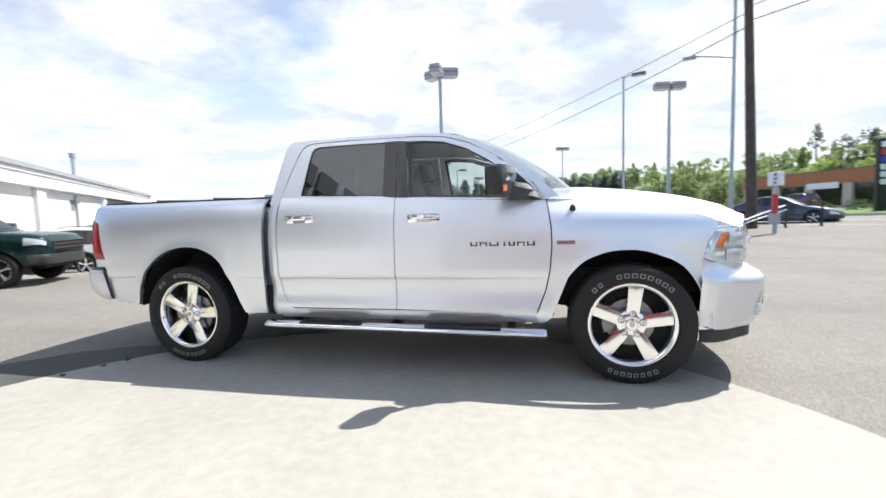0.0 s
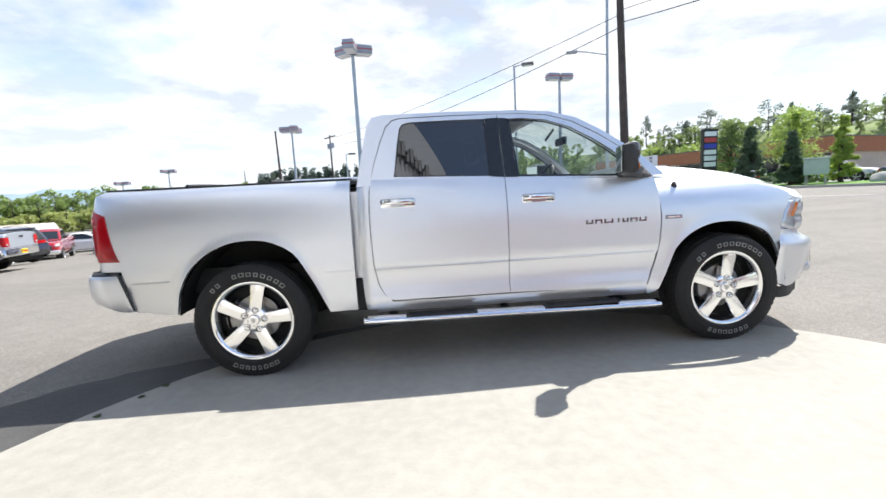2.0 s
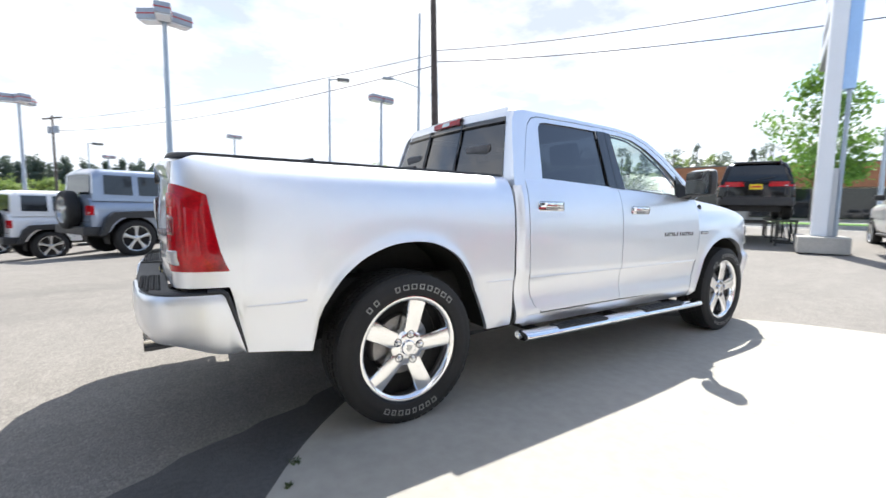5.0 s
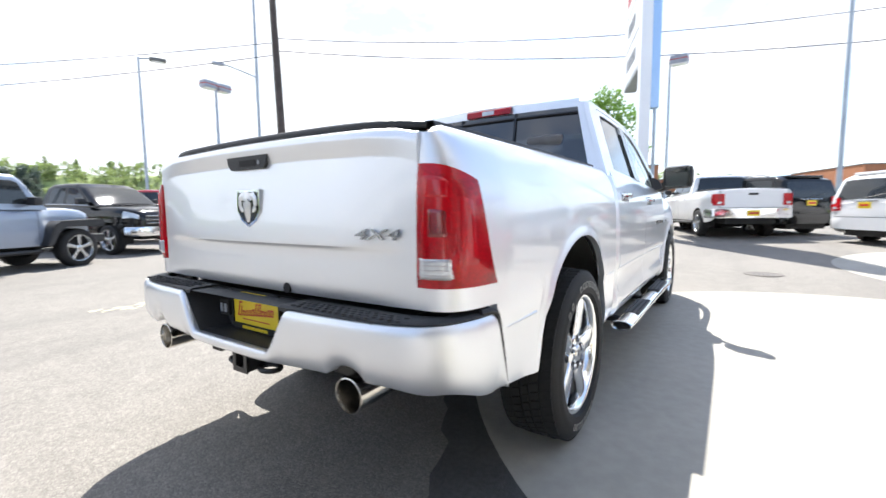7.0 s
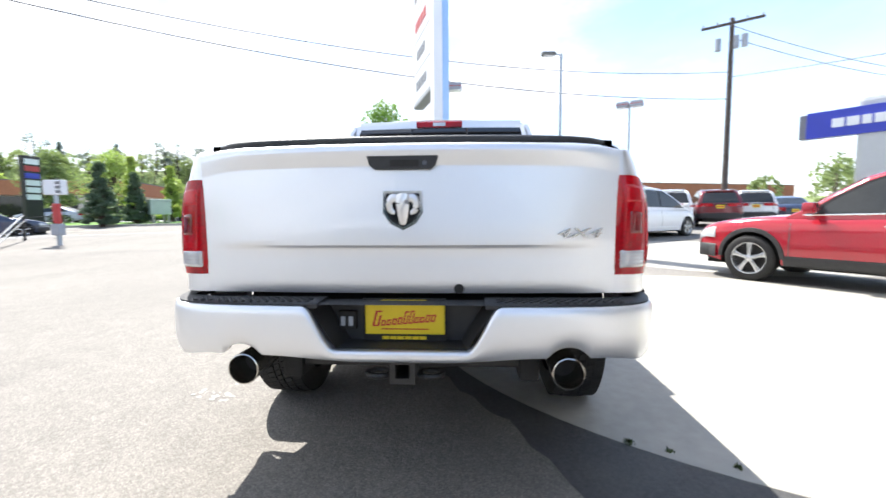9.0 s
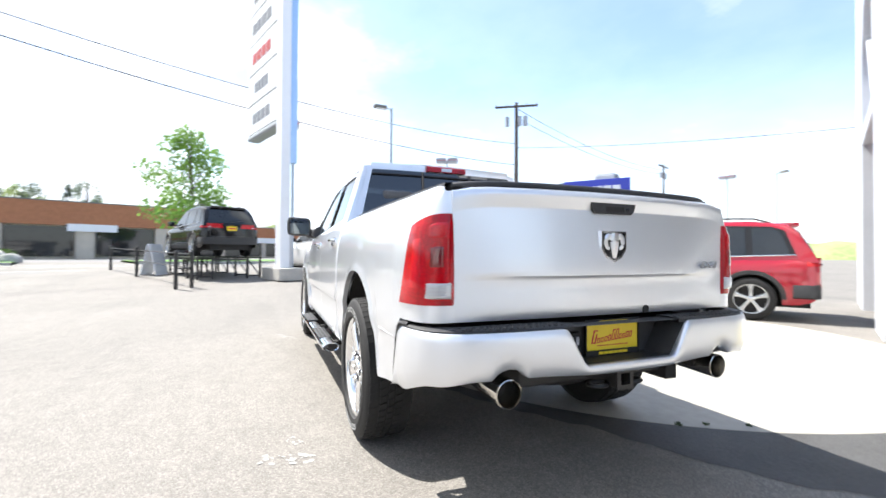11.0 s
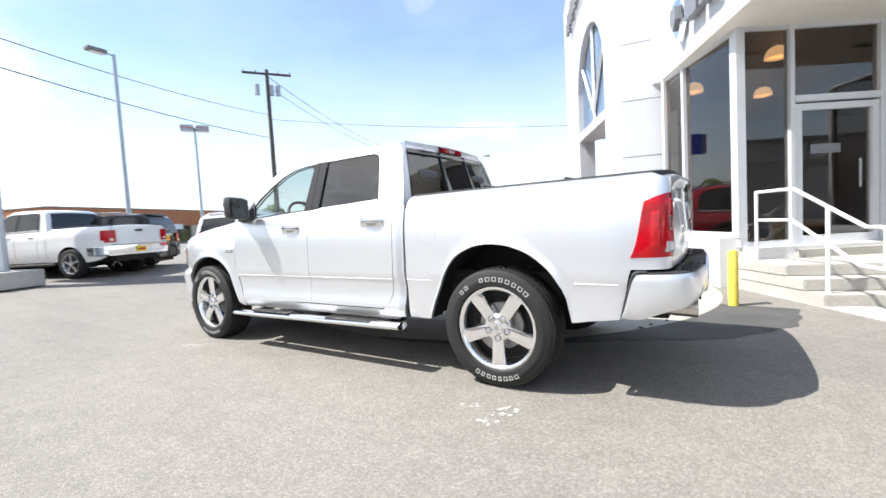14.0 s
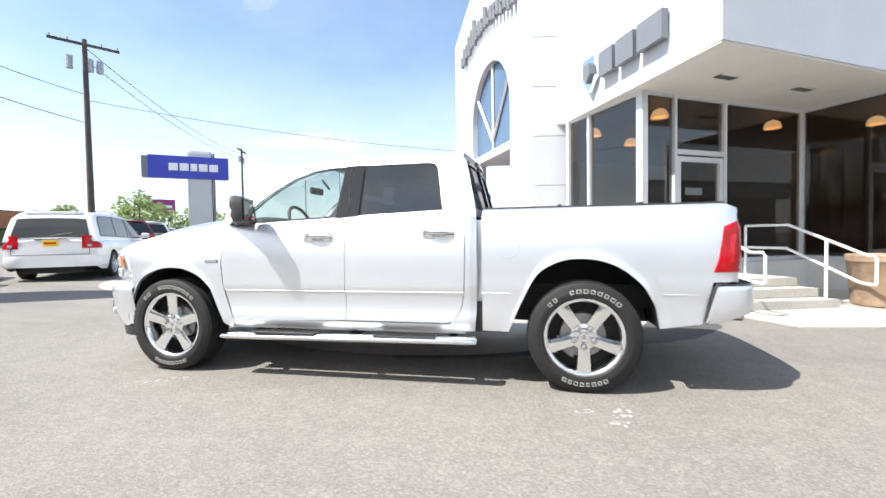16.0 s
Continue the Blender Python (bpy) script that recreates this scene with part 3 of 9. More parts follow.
def arch_wall():
    """The tall gable with a stilted arch window over a dark passage."""
    root = tagged(new("wall_arch_gable"), "tall white gable wall with a curved top and an arched window", "wall", kind="structure")
    s0, s1, L0, L1, sill, spring = 1.24, 4.31, 0.0, 6.25, 3.62, 4.62
    mid, rad = (s0 + s1) / 2, (s1 - s0) / 2

    def top(s):
        return 9.1 - 0.085 * (s - mid) ** 2

    # wall face as columns, open below the sill and inside the arch
    def slab(cols, lo, hi):
        bm = bmesh.new()
        nrm = Vector((ARCH_D.y, -ARCH_D.x, 0)) * 0.45
        front = [[Q0 + ARCH_D * s + Vector((0, 0, z(s))) for s in cols] for z in (lo, hi)]
        back = [[p + nrm for p in row] for row in front]
        grid(bm, [front[0], front[1], back[1], back[0], front[0]])
        for row in (0, -1):
            bm.faces.new([bm.verts.new(p) for p in (front[0][row], front[1][row], back[1][row], back[0][row])])
        bmesh.ops.remove_doubles(bm, verts=bm.verts, dist=1e-5)
        return bm

    def arc(s):
        return spring + math.sqrt(max(0.0, rad * rad - (s - mid) ** 2))

    part("pier", slab([L0, s0], lambda s: 0.0, top), M_WHITEPANEL, root)
    part("pier", slab([s1, L1], lambda s: 0.0, top), M_WHITEPANEL, root)
    cols = [mid - rad * math.cos(k * math.pi / 24) for k in range(25)]
    part("gable", slab(cols, arc, top), M_WHITEPANEL, root)
    part("lintel", slab([s0, s1], lambda s: sill - 0.22, lambda s: sill), M_WHITEPANEL, root)
    nrm = Vector((ARCH_D.y, -ARCH_D.x, 0))     # into the building
    nrm = nrm if nrm.x < 0 else -nrm

    def bar(name, sa, za, sb, zb, w=0.05):
        bm = tube(bmesh.new(), [Q0 + ARCH_D * sa + nrm * 0.12 + Vector((0, 0, za)), Q0 + ARCH_D * sb + nrm * 0.12 + Vector((0, 0, zb))], w, 4)
        part(name, bm, M_MULLION, root)
    bar("glazing_bar", mid, sill, mid, arc(mid))
    bar("glazing_bar", mid, sill + 0.3, s0 + 0.25, arc(s0 + 0.25))
    bar("glazing_bar", mid, sill + 0.3, s1 - 0.25, arc(s1 - 0.25))
    bm = bmesh.new()
    ring = [Q0 + ARCH_D * s + nrm * 0.16 + Vector((0, 0, z)) for s, z in [(s0, sill)] + [(c, arc(c)) for c in cols] + [(s1, sill)]]
    bm.faces.new([bm.verts.new(p) for p in ring])
    part("pane", bm, mat("sky_blue_glass", (0.10, 0.17, 0.27), 0.05, var=0.1, scale=0.6, spec=0.8), root, "bluish glass of the arched window")
    # passage behind
    a, b = Q0 + ARCH_D * (s0 + 0.02) + nrm * 1.6, Q0 + ARCH_D * (s1 - 0.02) + nrm * 1.6
    bm = bmesh.new()
    bm.faces.new([bm.verts.new(p) for p in (a, b, b + Vector((0, 0, 3.5)), a + Vector((0, 0, 3.5)))])
    part("passage_wall", bm, M_SOFFIT, root)
    c = Q0 + ARCH_D * (s1 - 1.2) + nrm * 1.55
    d = Q0 + ARCH_D * (s1 - 0.2) + nrm * 1.55
    bm = bmesh.new()
    bm.faces.new([bm.verts.new(p) for p in (c, d, d + Vector((0, 0, 2.6)), c + Vector((0, 0, 2.6)))])
    part("passage_door", bm, M_DARKGLASS, root)


arch_wall()


def script_bars():
    """Dark raised script lettering over the arch, as plain bars."""
    root = thing("wall_lettering", Matrix.Identity(4), "dark raised metal lettering on the white gable, unreadable", "sign")
    n = Vector((ARCH_D.y, -ARCH_D.x, 0))
    n = -n if n.x < 0 else n
    rnd = random.Random(3)
    for k in range(9):
        s = 0.75 + k * 0.5
        h = 0.75 if k in (0, 6) else rnd.uniform(0.38, 0.6)
        z = 6.75 + 0.42 * math.sin((s - 0.5) / 4.6 * math.pi)
        p = Q0 + ARCH_D * s + n * 0.10 + Vector((0, 0, z))
        bm = tube(bmesh.new(), [p, p + Vector((0, 0, h))], 0.075, 6)
        tube(bm, [p + ARCH_D * 0.26, p + ARCH_D * 0.26 + Vector((0, 0, h * rnd.uniform(0.55, 1.0)))], 0.065, 6)
        tube(bm, [p + Vector((0, 0, h * 0.5)), p + ARCH_D * 0.27 + Vector((0, 0, h * 0.55))], 0.05, 6)
        part("letter_bar", bm, M_SIGNGREY, root)


script_bars()


def fascia_sign():
    """The emblem shield and three bold dark letters, as plain shapes, on the overhang's face."""
    d = (P1 - P0).normalized()
    n = Vector((-d.y, d.x, 0))
    n = n if n.x > 0 else -n
    m = Matrix(((d.x, n.x, 0, P0.x + n.x * 0.03), (d.y, n.y, 0, P0.y + n.y * 0.03), (0, 0, 1, 0), (0, 0, 0, 1)))
    root = thing("fascia_sign", m, "chrome shield and three bold dark letter shapes on the overhang", "sign")
    shield = [(0.92, 4.62), (1.32, 4.62), (1.34, 4.25), (1.12, 3.96), (0.90, 4.25)]
    part("shield", prism(bmesh.new(), shield, 0.0, 0.10, "y"), M_CHROME, root, "chrome shield emblem")
    part("shield_core", prism(bmesh.new(), [(lerp(1.12, x, 0.55), lerp(4.33, z, 0.55)) for x, z in shield], 0.10, 0.16, "y"), M_SIGNGREY, root)
    x = 1.50
    for w in (0.42, 0.48, 0.58):
        part("letter_block", prism(bmesh.new(), [(x, 4.12), (x + w, 4.12), (x + w, 4.56), (x, 4.56)], 0.0, 0.12, "y"), M_SIGNGREY, root)
        x += w + 0.10


fascia_sign()


# glazed entrance
def glazing(name, p, q, z0, z1, posts, label, rails=()):
    """A glazed wall from p to q; posts: (metres along, width)."""
    root = tagged(new(name), label, "window", kind="structure")
    d = (q - p).normalized()
    s = Vector((d.y, -d.x, 0))
    for a, w in posts:
        lo, hi = p + d * (a - w / 2), p + d * (a + w / 2)
        part("mullion", prism(bmesh.new(), [(lo - s * 0.05).xy, (hi - s * 0.05).xy, (hi + s * 0.07).xy, (lo + s * 0.07).xy], z0, z1), M_MULLION, root)
    edges = sorted(posts)
    for (a, wa), (b, wb) in zip(edges, edges[1:]):
        lo, hi = p + d * (a + wa / 2), p + d * (b - wb / 2)
        for za, zb in ((z0, z0 + 0.07), (z1 - 0.05, z1)) + tuple((r, r + 0.06) for r, i in rails if i == a):
            part("rail", prism(bmesh.new(), [(lo - s * 0.03).xy, (hi - s * 0.03).xy, (hi + s * 0.05).xy, (lo + s * 0.05).xy], za, zb), M_MULLION, root)
        ob = part("pane", prism(bmesh.new(), [lo.xy, hi.xy, (hi + s * 0.012).xy, (lo + s * 0.012).xy], z0 + 0.07, z1 - 0.05), M_GLASSB, root)
        ob.visible_shadow = False
    return root


G0 = Vector((-0.46, -5.88, 0))
D3 = ent(4.26, 0)
D4 = D3 + V * 3.4
side_len = (G1 - G0).length
glazing("window_side", G0, G1, 0.72, SOFFIT_Z, [(0.05, 0.09), (0.78, 0.075), (side_len, 0.15)], "tall showroom windows beside the entrance, white mullions")
glazing("window_entrance", G1, D3, 0.58, SOFFIT_Z, [(0.0, 0.10), (0.71, 0.06), (1.96, 0.08), (4.26, 0.09)], "dark showroom windows and glazed entrance wall", rails=())
glazing("window_far", D3, D4, 0.58, SOFFIT_Z, [(0.0, 0.07), (1.7, 0.08), (3.4, 0.08)], "dark showroom windows facing the steps")
wall_slab("wall_plinth_side", G0, G1, 0.0, 0.72, 0.3, M_WHITEWALL, "white painted plinth below the showroom windows")
wall_slab("wall_plinth_entrance", G1, D3, 0.0, 0.58, 0.3, M_WHITEWALL, "pale painted plinth below the dark windows")
wall_slab("wall_plinth_far", D3, D4, 0.0, 0.58, 0.3, M_WHITEWALL, "pale painted plinth below the far windows")
bm = prism(bmesh.new(), [ent(0, -0.31).xy, ent(3.9, -0.31).xy, ent(9.5, -0.2).xy, ent(9.5, -9).xy, (2.2, -11.6), (-0.2, -6.8), (-0.7, -6.0)], 0.3, 0.5)
tagged(finish(bm, "floor_showroom", M_DARKFLOOR), "dark carpeted showroom floor", "floor", kind="structure")
bm = prism(bmesh.new(), [ent(1.2, -6.5).xy, ent(9.4, -6.5).xy, ent(9.4, -6.7).xy, ent(1.2, -6.7).xy], 0.5, SOFFIT_Z)
tagged(finish(bm, "wall_showroom_back", M_BROWN), "dark brown back wall of the showroom", "wall", kind="structure")
bm = prism(bmesh.new(), [ent(9.2, 3.2).xy, ent(9.4, 3.2).xy, ent(9.4, -6.5).xy, ent(9.2, -6.5).xy], 0.0, SOFFIT_Z)
tagged(finish(bm, "wall_showroom_end", M_BROWN), "dark brown end wall of the showroom", "wall", kind="structure")
bm = prism(bmesh.new(), [ent(4.28, 3.0).xy, ent(9.3, 3.0).xy, ent(9.3, -6.5).xy, ent(1.2, -6.5).xy, ent(0.25, -2.1).xy, ent(0.2, -0.1).xy, ent(4.28, -0.1).xy], SOFFIT_Z - 0.03, SOFFIT_Z - 0.005)
tagged(finish(bm, "ceiling_showroom", M_BROWN), "dark brown showroom ceiling", "ceiling", kind="structure")


def entrance_door():
    """White framed glazed door with a transom, between two mullions."""
    root = tagged(new("door_1"), "white framed glass entrance door with a transom pane above", "door", kind="structure")
    a0, a1, z0, z1 = 0.75, 1.91, FLOOR_Z + 0.03, 2.56
    def bar(name, aa, ab, za, zb, b0=-0.03, b1=0.06):
        part(name, prism(bmesh.new(), [ent(aa, b0).xy, ent(ab, b0).xy, ent(ab, b1).xy, ent(aa, b1).xy], za, zb), M_MULLION, root)
    bar("stile", a0, a0 + 0.09, z0, z1)
    bar("stile", a1 - 0.09, a1, z0, z1)
    bar("head", a0 + 0.09, a1 - 0.09, z1 - 0.09, z1)
    bar("kick_rail", a0 + 0.09, a1 - 0.09, z0, z0 + 0.16)
    bar("transom", a0, a1, z1 + 0.03, z1 + 0.12, -0.03, 0.075)
    part("pull_handle", tube(bmesh.new(), [ent(1.60, 0.11, 1.35), ent(1.60, 0.11, 1.75)], 0.014, 8), M_RIMGREY, root)
    bm = boxed((0, 0, 0), (0.42, 0.004, 0.13))
    bmesh.ops.transform(bm, matrix=Matrix.Translation(ent(1.40, 0.025, 1.86)) @ Matrix.Rotation(radians(31.5), 4, "Z"), verts=bm.verts)
    part("notice_bar", bm, M_SIGNGREY, root, "dark printed notice on the door glass")


entrance_door()


def pendant(x, y, z):
    t = thing("pendant_lamp", Matrix.Translation((x, y, z)), "lit amber glass dome pendant hanging from a brass rod", "lamp", "showroom pendants")
    bm = bmesh.new()
    prof = [(0.02, 0.13), (0.07, 0.125), (0.12, 0.09), (0.15, 0.03), (0.165, -0.04), (0.155, -0.045), (0.11, -0.02)]
    n = 20
    grid(bm, [[(r * math.cos(k * math.tau / n), r * math.sin(k * math.tau / n), h) for k in range(n)] for r, h in prof], closed=True)
    part("shade", bm, M_LAMPGLOW, t, "glowing amber dome", True)
    part("rod", tube(bmesh.new(), [(0, 0, 0.13), (0, 0, SOFFIT_Z - 0.03 - z)], 0.012, 6), M_BRASS, t)


for a, b, z in ((0.92, -0.50, 3.44), (3.90, -0.34, 3.40), (2.2, -2.6, 3.40), (5.6, 0.6, 3.38)):
    p = ent(a, b, z)
    pendant(p.x, p.y, p.z)
pendant(-0.95, -5.55, 3.30)

# ---- steps, rails and the walk before the entrance ----
def steps():
    root = tagged(new("stairs_entrance"), "three pale concrete steps up to the entrance door", "steps", kind="structure")
    for k, (b0, z) in enumerate(((1.55, 0.14), (1.28, 0.28), (1.00, 0.42))):
        a1 = 1.78 - 0.02 * k
        o = [ent(-0.12, 0.0).xy, ent(a1, 0.0).xy, ent(a1, b0 + 0.46).xy, ent(-0.12, b0).xy]
        bm = prism(bmesh.new(), o, z - 0.14 if k else -0.02, z)
        bmesh.ops.bevel(bm, geom=bm.edges, offset=0.012, segments=2, affect="EDGES")
        part("step", bm, M_CONC2, root)
    bm = prism(bmesh.new(), [ent(0.55, 0.0).xy, ent(1.78, 0.0).xy, ent(1.78, 0.35).xy, ent(0.55, 0.35).xy], 0.42, 0.53)
    part("threshold", bm, M_CONC2, root)


steps()


def handrail(a, dz, b0, b1, b2, b3):
    t = thing("handrail", Matrix.Identity(4), "white painted tubular handrail with a mid rail beside the steps", "railing", "entrance handrails")
    zt, ze = 1.33 + dz, 0.87 + dz
    top = [(b0, zt), (b1, zt), (b2, ze), (b3 - 0.03, ze), (b3, ze - 0.03), (b3, ze - 0.40)]
    low = [(b0, zt - 0.38), (b1 - 0.03, zt - 0.38), (b2 - 0.06, ze - 0.40), (b3, ze - 0.41)]
    part("top_rail", tube(bmesh.new(), [ent(a, b, z) for b, z in top], 0.022, 10), M_RAIL, t, smooth=True)
    part("mid_rail", tube(bmesh.new(), [ent(a, b, z) for b, z in low], 0.022, 10), M_RAIL, t, smooth=True)
    part("post", tube(bmesh.new(), [ent(a, b0, 0.42), ent(a, b0, zt)], 0.022, 10), M_RAIL, t, smooth=True)
    bp = lerp(b1, b2, 0.52)
    part("post", tube(bmesh.new(), [ent(a, bp, 0.10), ent(a, bp, lerp(zt, ze, 0.52))], 0.024, 10), M_RAIL, t, smooth=True)


handrail(0.0, 0.015, 0.33, 0.97, 1.90, 2.10)
handrail(1.76, -0.065, 0.60, 1.30, 2.32, 2.43)

bm = prism(bmesh.new(), [ent(-0.14, 0).xy, ent(7.5, 0).xy, ent(7.5, 3.6).xy, ent(1.9, 3.25).xy, ent(0.6, 2.95).xy, ent(-0.14, 2.62).xy], -0.05, 0.012)
tagged(finish(bm, "pavement_entrance_walk", M_CONC2), "pale concrete walk before the entrance steps", "pavement", kind="structure")


def planter_bin():
    t = thing("litter_bin", Matrix.Translation((*ent(2.55, 2.15).xy, 0.012)) @ Matrix.Scale(1.10, 4), "round tan exposed-aggregate litter bin with a rim", "bin")
    bm = bmesh.new()
    prof = [(0.30, 0.0), (0.34, 0.02), (0.39, 0.60), (0.41, 0.62), (0.41, 0.70), (0.38, 0.71), (0.34, 0.66), (0.32, 0.5)]
    grid(bm, [[(r * math.cos(k * math.tau / 32), r * math.sin(k * math.tau / 32), h) for k in range(32)] for r, h in prof], closed=True)
    part("body", bm, M_CANBROWN, t, "tan aggregate body", True)
    bm = bmesh.new()
    grid(bm, [[(r * math.cos(k * math.tau / 24), r * math.sin(k * math.tau / 24), 0.55) for k in range(24)] for r in (0.02, 0.335)], closed=True)
    part("liner", bm, M_UNDER, t)


planter_bin()


def bollard(x, y, h=0.86, r=0.031):
    t = thing("bollard", Matrix.Translation((x, y, gz(x, y))), "yellow painted steel bollard standing in the asphalt", "bollard")
    bm = bmesh.new()
    prof = [(r, 0), (r, h - 0.04), (r * 0.85, h - 0.012), (r * 0.4, h), (0.003, h + 0.002)]
    grid(bm, [[(q * math.cos(k * math.tau / 20), q * math.sin(k * math.tau / 20), z) for k in range(20)] for q, z in prof], closed=True)
    part("post", bm, M_YELLOW, t, smooth=True)


bollard(-1.43, -2.47, 0.66, 0.055)


# ---- the silver pickup (front towards +x, rear axle at x = 0) ----
def spline(x, pts):
    """A smooth curve through (x, y) pairs (cubic Hermite with limited slopes)."""
    if x <= pts[0][0]:
        return pts[0][1]
    if x >= pts[-1][0]:
        return pts[-1][1]
    for i in range(len(pts) - 1):
        (xa, ya), (xb, yb) = pts[i], pts[i + 1]
        if x <= xb:
            h = xb - xa
            d = (yb - ya) / h
            da = (ya - pts[i - 1][1]) / (xa - pts[i - 1][0]) if i else d
            db = (pts[i + 2][1] - yb) / (pts[i + 2][0] - xb) if i + 2 < len(pts) else d
            ma = 0 if da * d <= 0 else (da + d) / 2
            mb = 0 if db * d <= 0 else (db + d) / 2
            t = (x - xa) / h
            return ya * (2 * t**3 - 3 * t**2 + 1) + h * ma * (t**3 - 2 * t**2 + t) + yb * (-2 * t**3 + 3 * t**2) + h * mb * (t**3 - t**2)


def smooth_path(pts, n=6):
    """Catmull-Rom through points of any dimension."""
    pts = [Vector(p) for p in pts]
    out = []
    for i in range(len(pts) - 1):
        p0, p1, p2, p3 = pts[max(i - 1, 0)], pts[i], pts[i + 1], pts[min(i + 2, len(pts) - 1)]
        for k in range(n):
            t = k / n
            out.append(0.5 * ((2 * p1) + (p2 - p0) * t + (2 * p0 - 5 * p1 + 4 * p2 - p3) * t**2 + (3 * p1 - p0 - 3 * p2 + p3) * t**3))
    out.append(pts[-1])
    return out


M_SMOKE = mat("smoked_chrome_badge", (0.16, 0.16, 0.17), 0.25, 0.8, var=0.1)
TRUCK = thing("pickup_truck", Matrix.Identity(4), "bright silver crew-cab pickup with chrome wheels and black bed cover", "pickup truck")

WIDTH = [(-0.8, 0.950), (-0.4, 0.958), (0.0, 0.962), (0.76, 0.960), (2.0, 0.958), (3.0, 0.960), (3.57, 0.972), (3.85, 0.962), (4.05, 0.930), (4.2, 0.89)]
CAB_PROF = [(0.39, -0.060), (0.44, -0.020), (0.49, -0.002), (0.53, -0.006), (0.58, -0.017), (0.64, -0.021), (0.70, -0.016), (0.731, -0.010), (0.738, -0.005), (0.85, -0.001), (0.95, 0.0), (1.05, -0.004), (1.15, -0.014), (1.25, -0.034), (1.32, -0.058), (1.36, -0.080), (1.40, -0.105)]
BOX_PROF = [(0.43, -0.030), (0.50, -0.014), (0.60, -0.010), (0.70, -0.008), (0.731, -0.007), (0.738, -0.002), (0.85, 0.0), (0.95, 0.0), (1.05, -0.003), (1.15, -0.010), (1.22, -0.022), (1.28, -0.042), (1.33, -0.068), (1.365, -0.100), (1.385, -0.140), (1.39, -0.165)]
FENDER_PROF = [(0.39, -0.055), (0.44, -0.018), (0.50, -0.004), (0.60, -0.012), (0.70, -0.010), (0.85, 0.0), (0.95, 0.0), (1.02, -0.006), (1.08, -0.018), (1.14, -0.040), (1.20, -0.078), (1.25, -0.125), (1.29, -0.165), (1.33, -0.19)]


def rim_back(bm, s, deep=0.028):
    """Turn the open edges of a panel inwards, so that it has a thickness."""
    es = [e for e in bm.edges if e.is_boundary]
    r = bmesh.ops.extrude_edge_only(bm, edges=es)
    for v in r["geom"]:
        if isinstance(v, bmesh.types.BMVert):
            v.co.y -= s * deep
    return bm


def side_panel(name, s, xl, xr, zb, zt, prof, nx, zs, label="", material=M_SILVER, parent=TRUCK, width=None):
    """A piece of the body's side: xl, xr give its ends at a height, zb, zt its edges at an x; zs are heights from 0 to 1."""
    bm = bmesh.new()
    rows = []
    for v in zs:
        row = []
        for i in range(nx + 1):
            u = i / nx
            z = lerp(0.5, 1.3, v)
            x = 0.0
            for _ in range(4):
                x = lerp(xl(z), xr(z), u)
                z = lerp(zb(x), zt(x), v)
            row.append((x, s * (spline(x, WIDTH) + spline(z, prof) + (width(x, z) if width else 0.0)), z))
        rows.append(row)
    grid(bm, rows)
    rim_back(bm, s)
    return part(name, bm, material, parent, label, True, 38)


def sill(x):
    return 1.388 - 0.044 * (x - 1.07)


def evenly(n):
    return [k / n for k in range(n + 1)]


REAR_ARCH = [(-0.505, 0.49), (-0.495, 0.57), (-0.432, 0.735), (-0.312, 0.878), (-0.14, 0.972), (0.04, 0.998), (0.221, 0.960), (0.354, 0.860), (0.445, 0.690), (0.52, 0.52), (0.552, 0.44)]
FRONT_ARCH = [(2.955, 0.40), (3.02, 0.44), (3.06, 0.50), (3.10, 0.645), (3.20, 0.806), (3.365, 0.908), (3.551, 0.934), (3.738, 0.896), (3.908, 0.792), (4.02, 0.60), (4.075, 0.42)]


def gh(z):
    """Half width of the glasshouse's flat side at a height."""
    return 0.874 - (z - 1.36) * 0.325


def flat_strip(name, s, outer, inner, material, parent, closed, lift=0.0, deep=0.03, label=""):
    """A frame between two outlines of as many (x, z) points on the glasshouse's side."""
    bm = bmesh.new()
    grid(bm, [[(x, s * (gh(z) + lift), z) for x, z in outer], [(x, s * (gh(z) + lift), z) for x, z in inner]], closed=closed)
    rim_back(bm, s, deep)
    return part(name, bm, material, parent, label, True, 30)


def flat_pane(name, s, outline, material, parent, lift=0.0, label="", deep=0.0):
    bm = bmesh.new()
    bm.faces.new([bm.verts.new((x, s * (gh(z) + lift), z)) for x, z in outline])
    if deep:
        rim_back(bm, s, deep)
    return part(name, bm, material, parent, label)


M_PRIV = glass("privacy_glass", (0.03, 0.034, 0.042), 1.0, 0.125)
M_CLEARGL = glass("clear_car_glass", (0.72, 0.78, 0.76), 1.0)

R_OUT = [(0.905, 1.372), (0.93, 1.48), (0.985, 1.65), (1.03, 1.76), (1.075, 1.805), (1.13, 1.823), (1.5, 1.828), (1.872, 1.826), (1.877, 1.6), (1.882, 1.335)]
R_IN = [(1.07, 1.390), (1.085, 1.48), (1.11, 1.65), (1.127, 1.745), (1.15, 1.780), (1.20, 1.793), (1.5, 1.797), (1.775, 1.795), (1.783, 1.6), (1.786, 1.362)]
F_OUT = [(1.886, 1.335), (1.881, 1.6), (1.877, 1.826), (2.05, 1.822), (2.25, 1.803), (2.44, 1.745), (2.62, 1.645), (2.78, 1.535), (2.90, 1.43), (3.0, 1.295)]
F_IN = [(1.985, 1.347), (1.968, 1.55), (1.942, 1.790), (2.08, 1.788), (2.24, 1.770), (2.42, 1.708), (2.58, 1.615), (2.71, 1.525), (2.83, 1.42), (2.95, 1.306)]
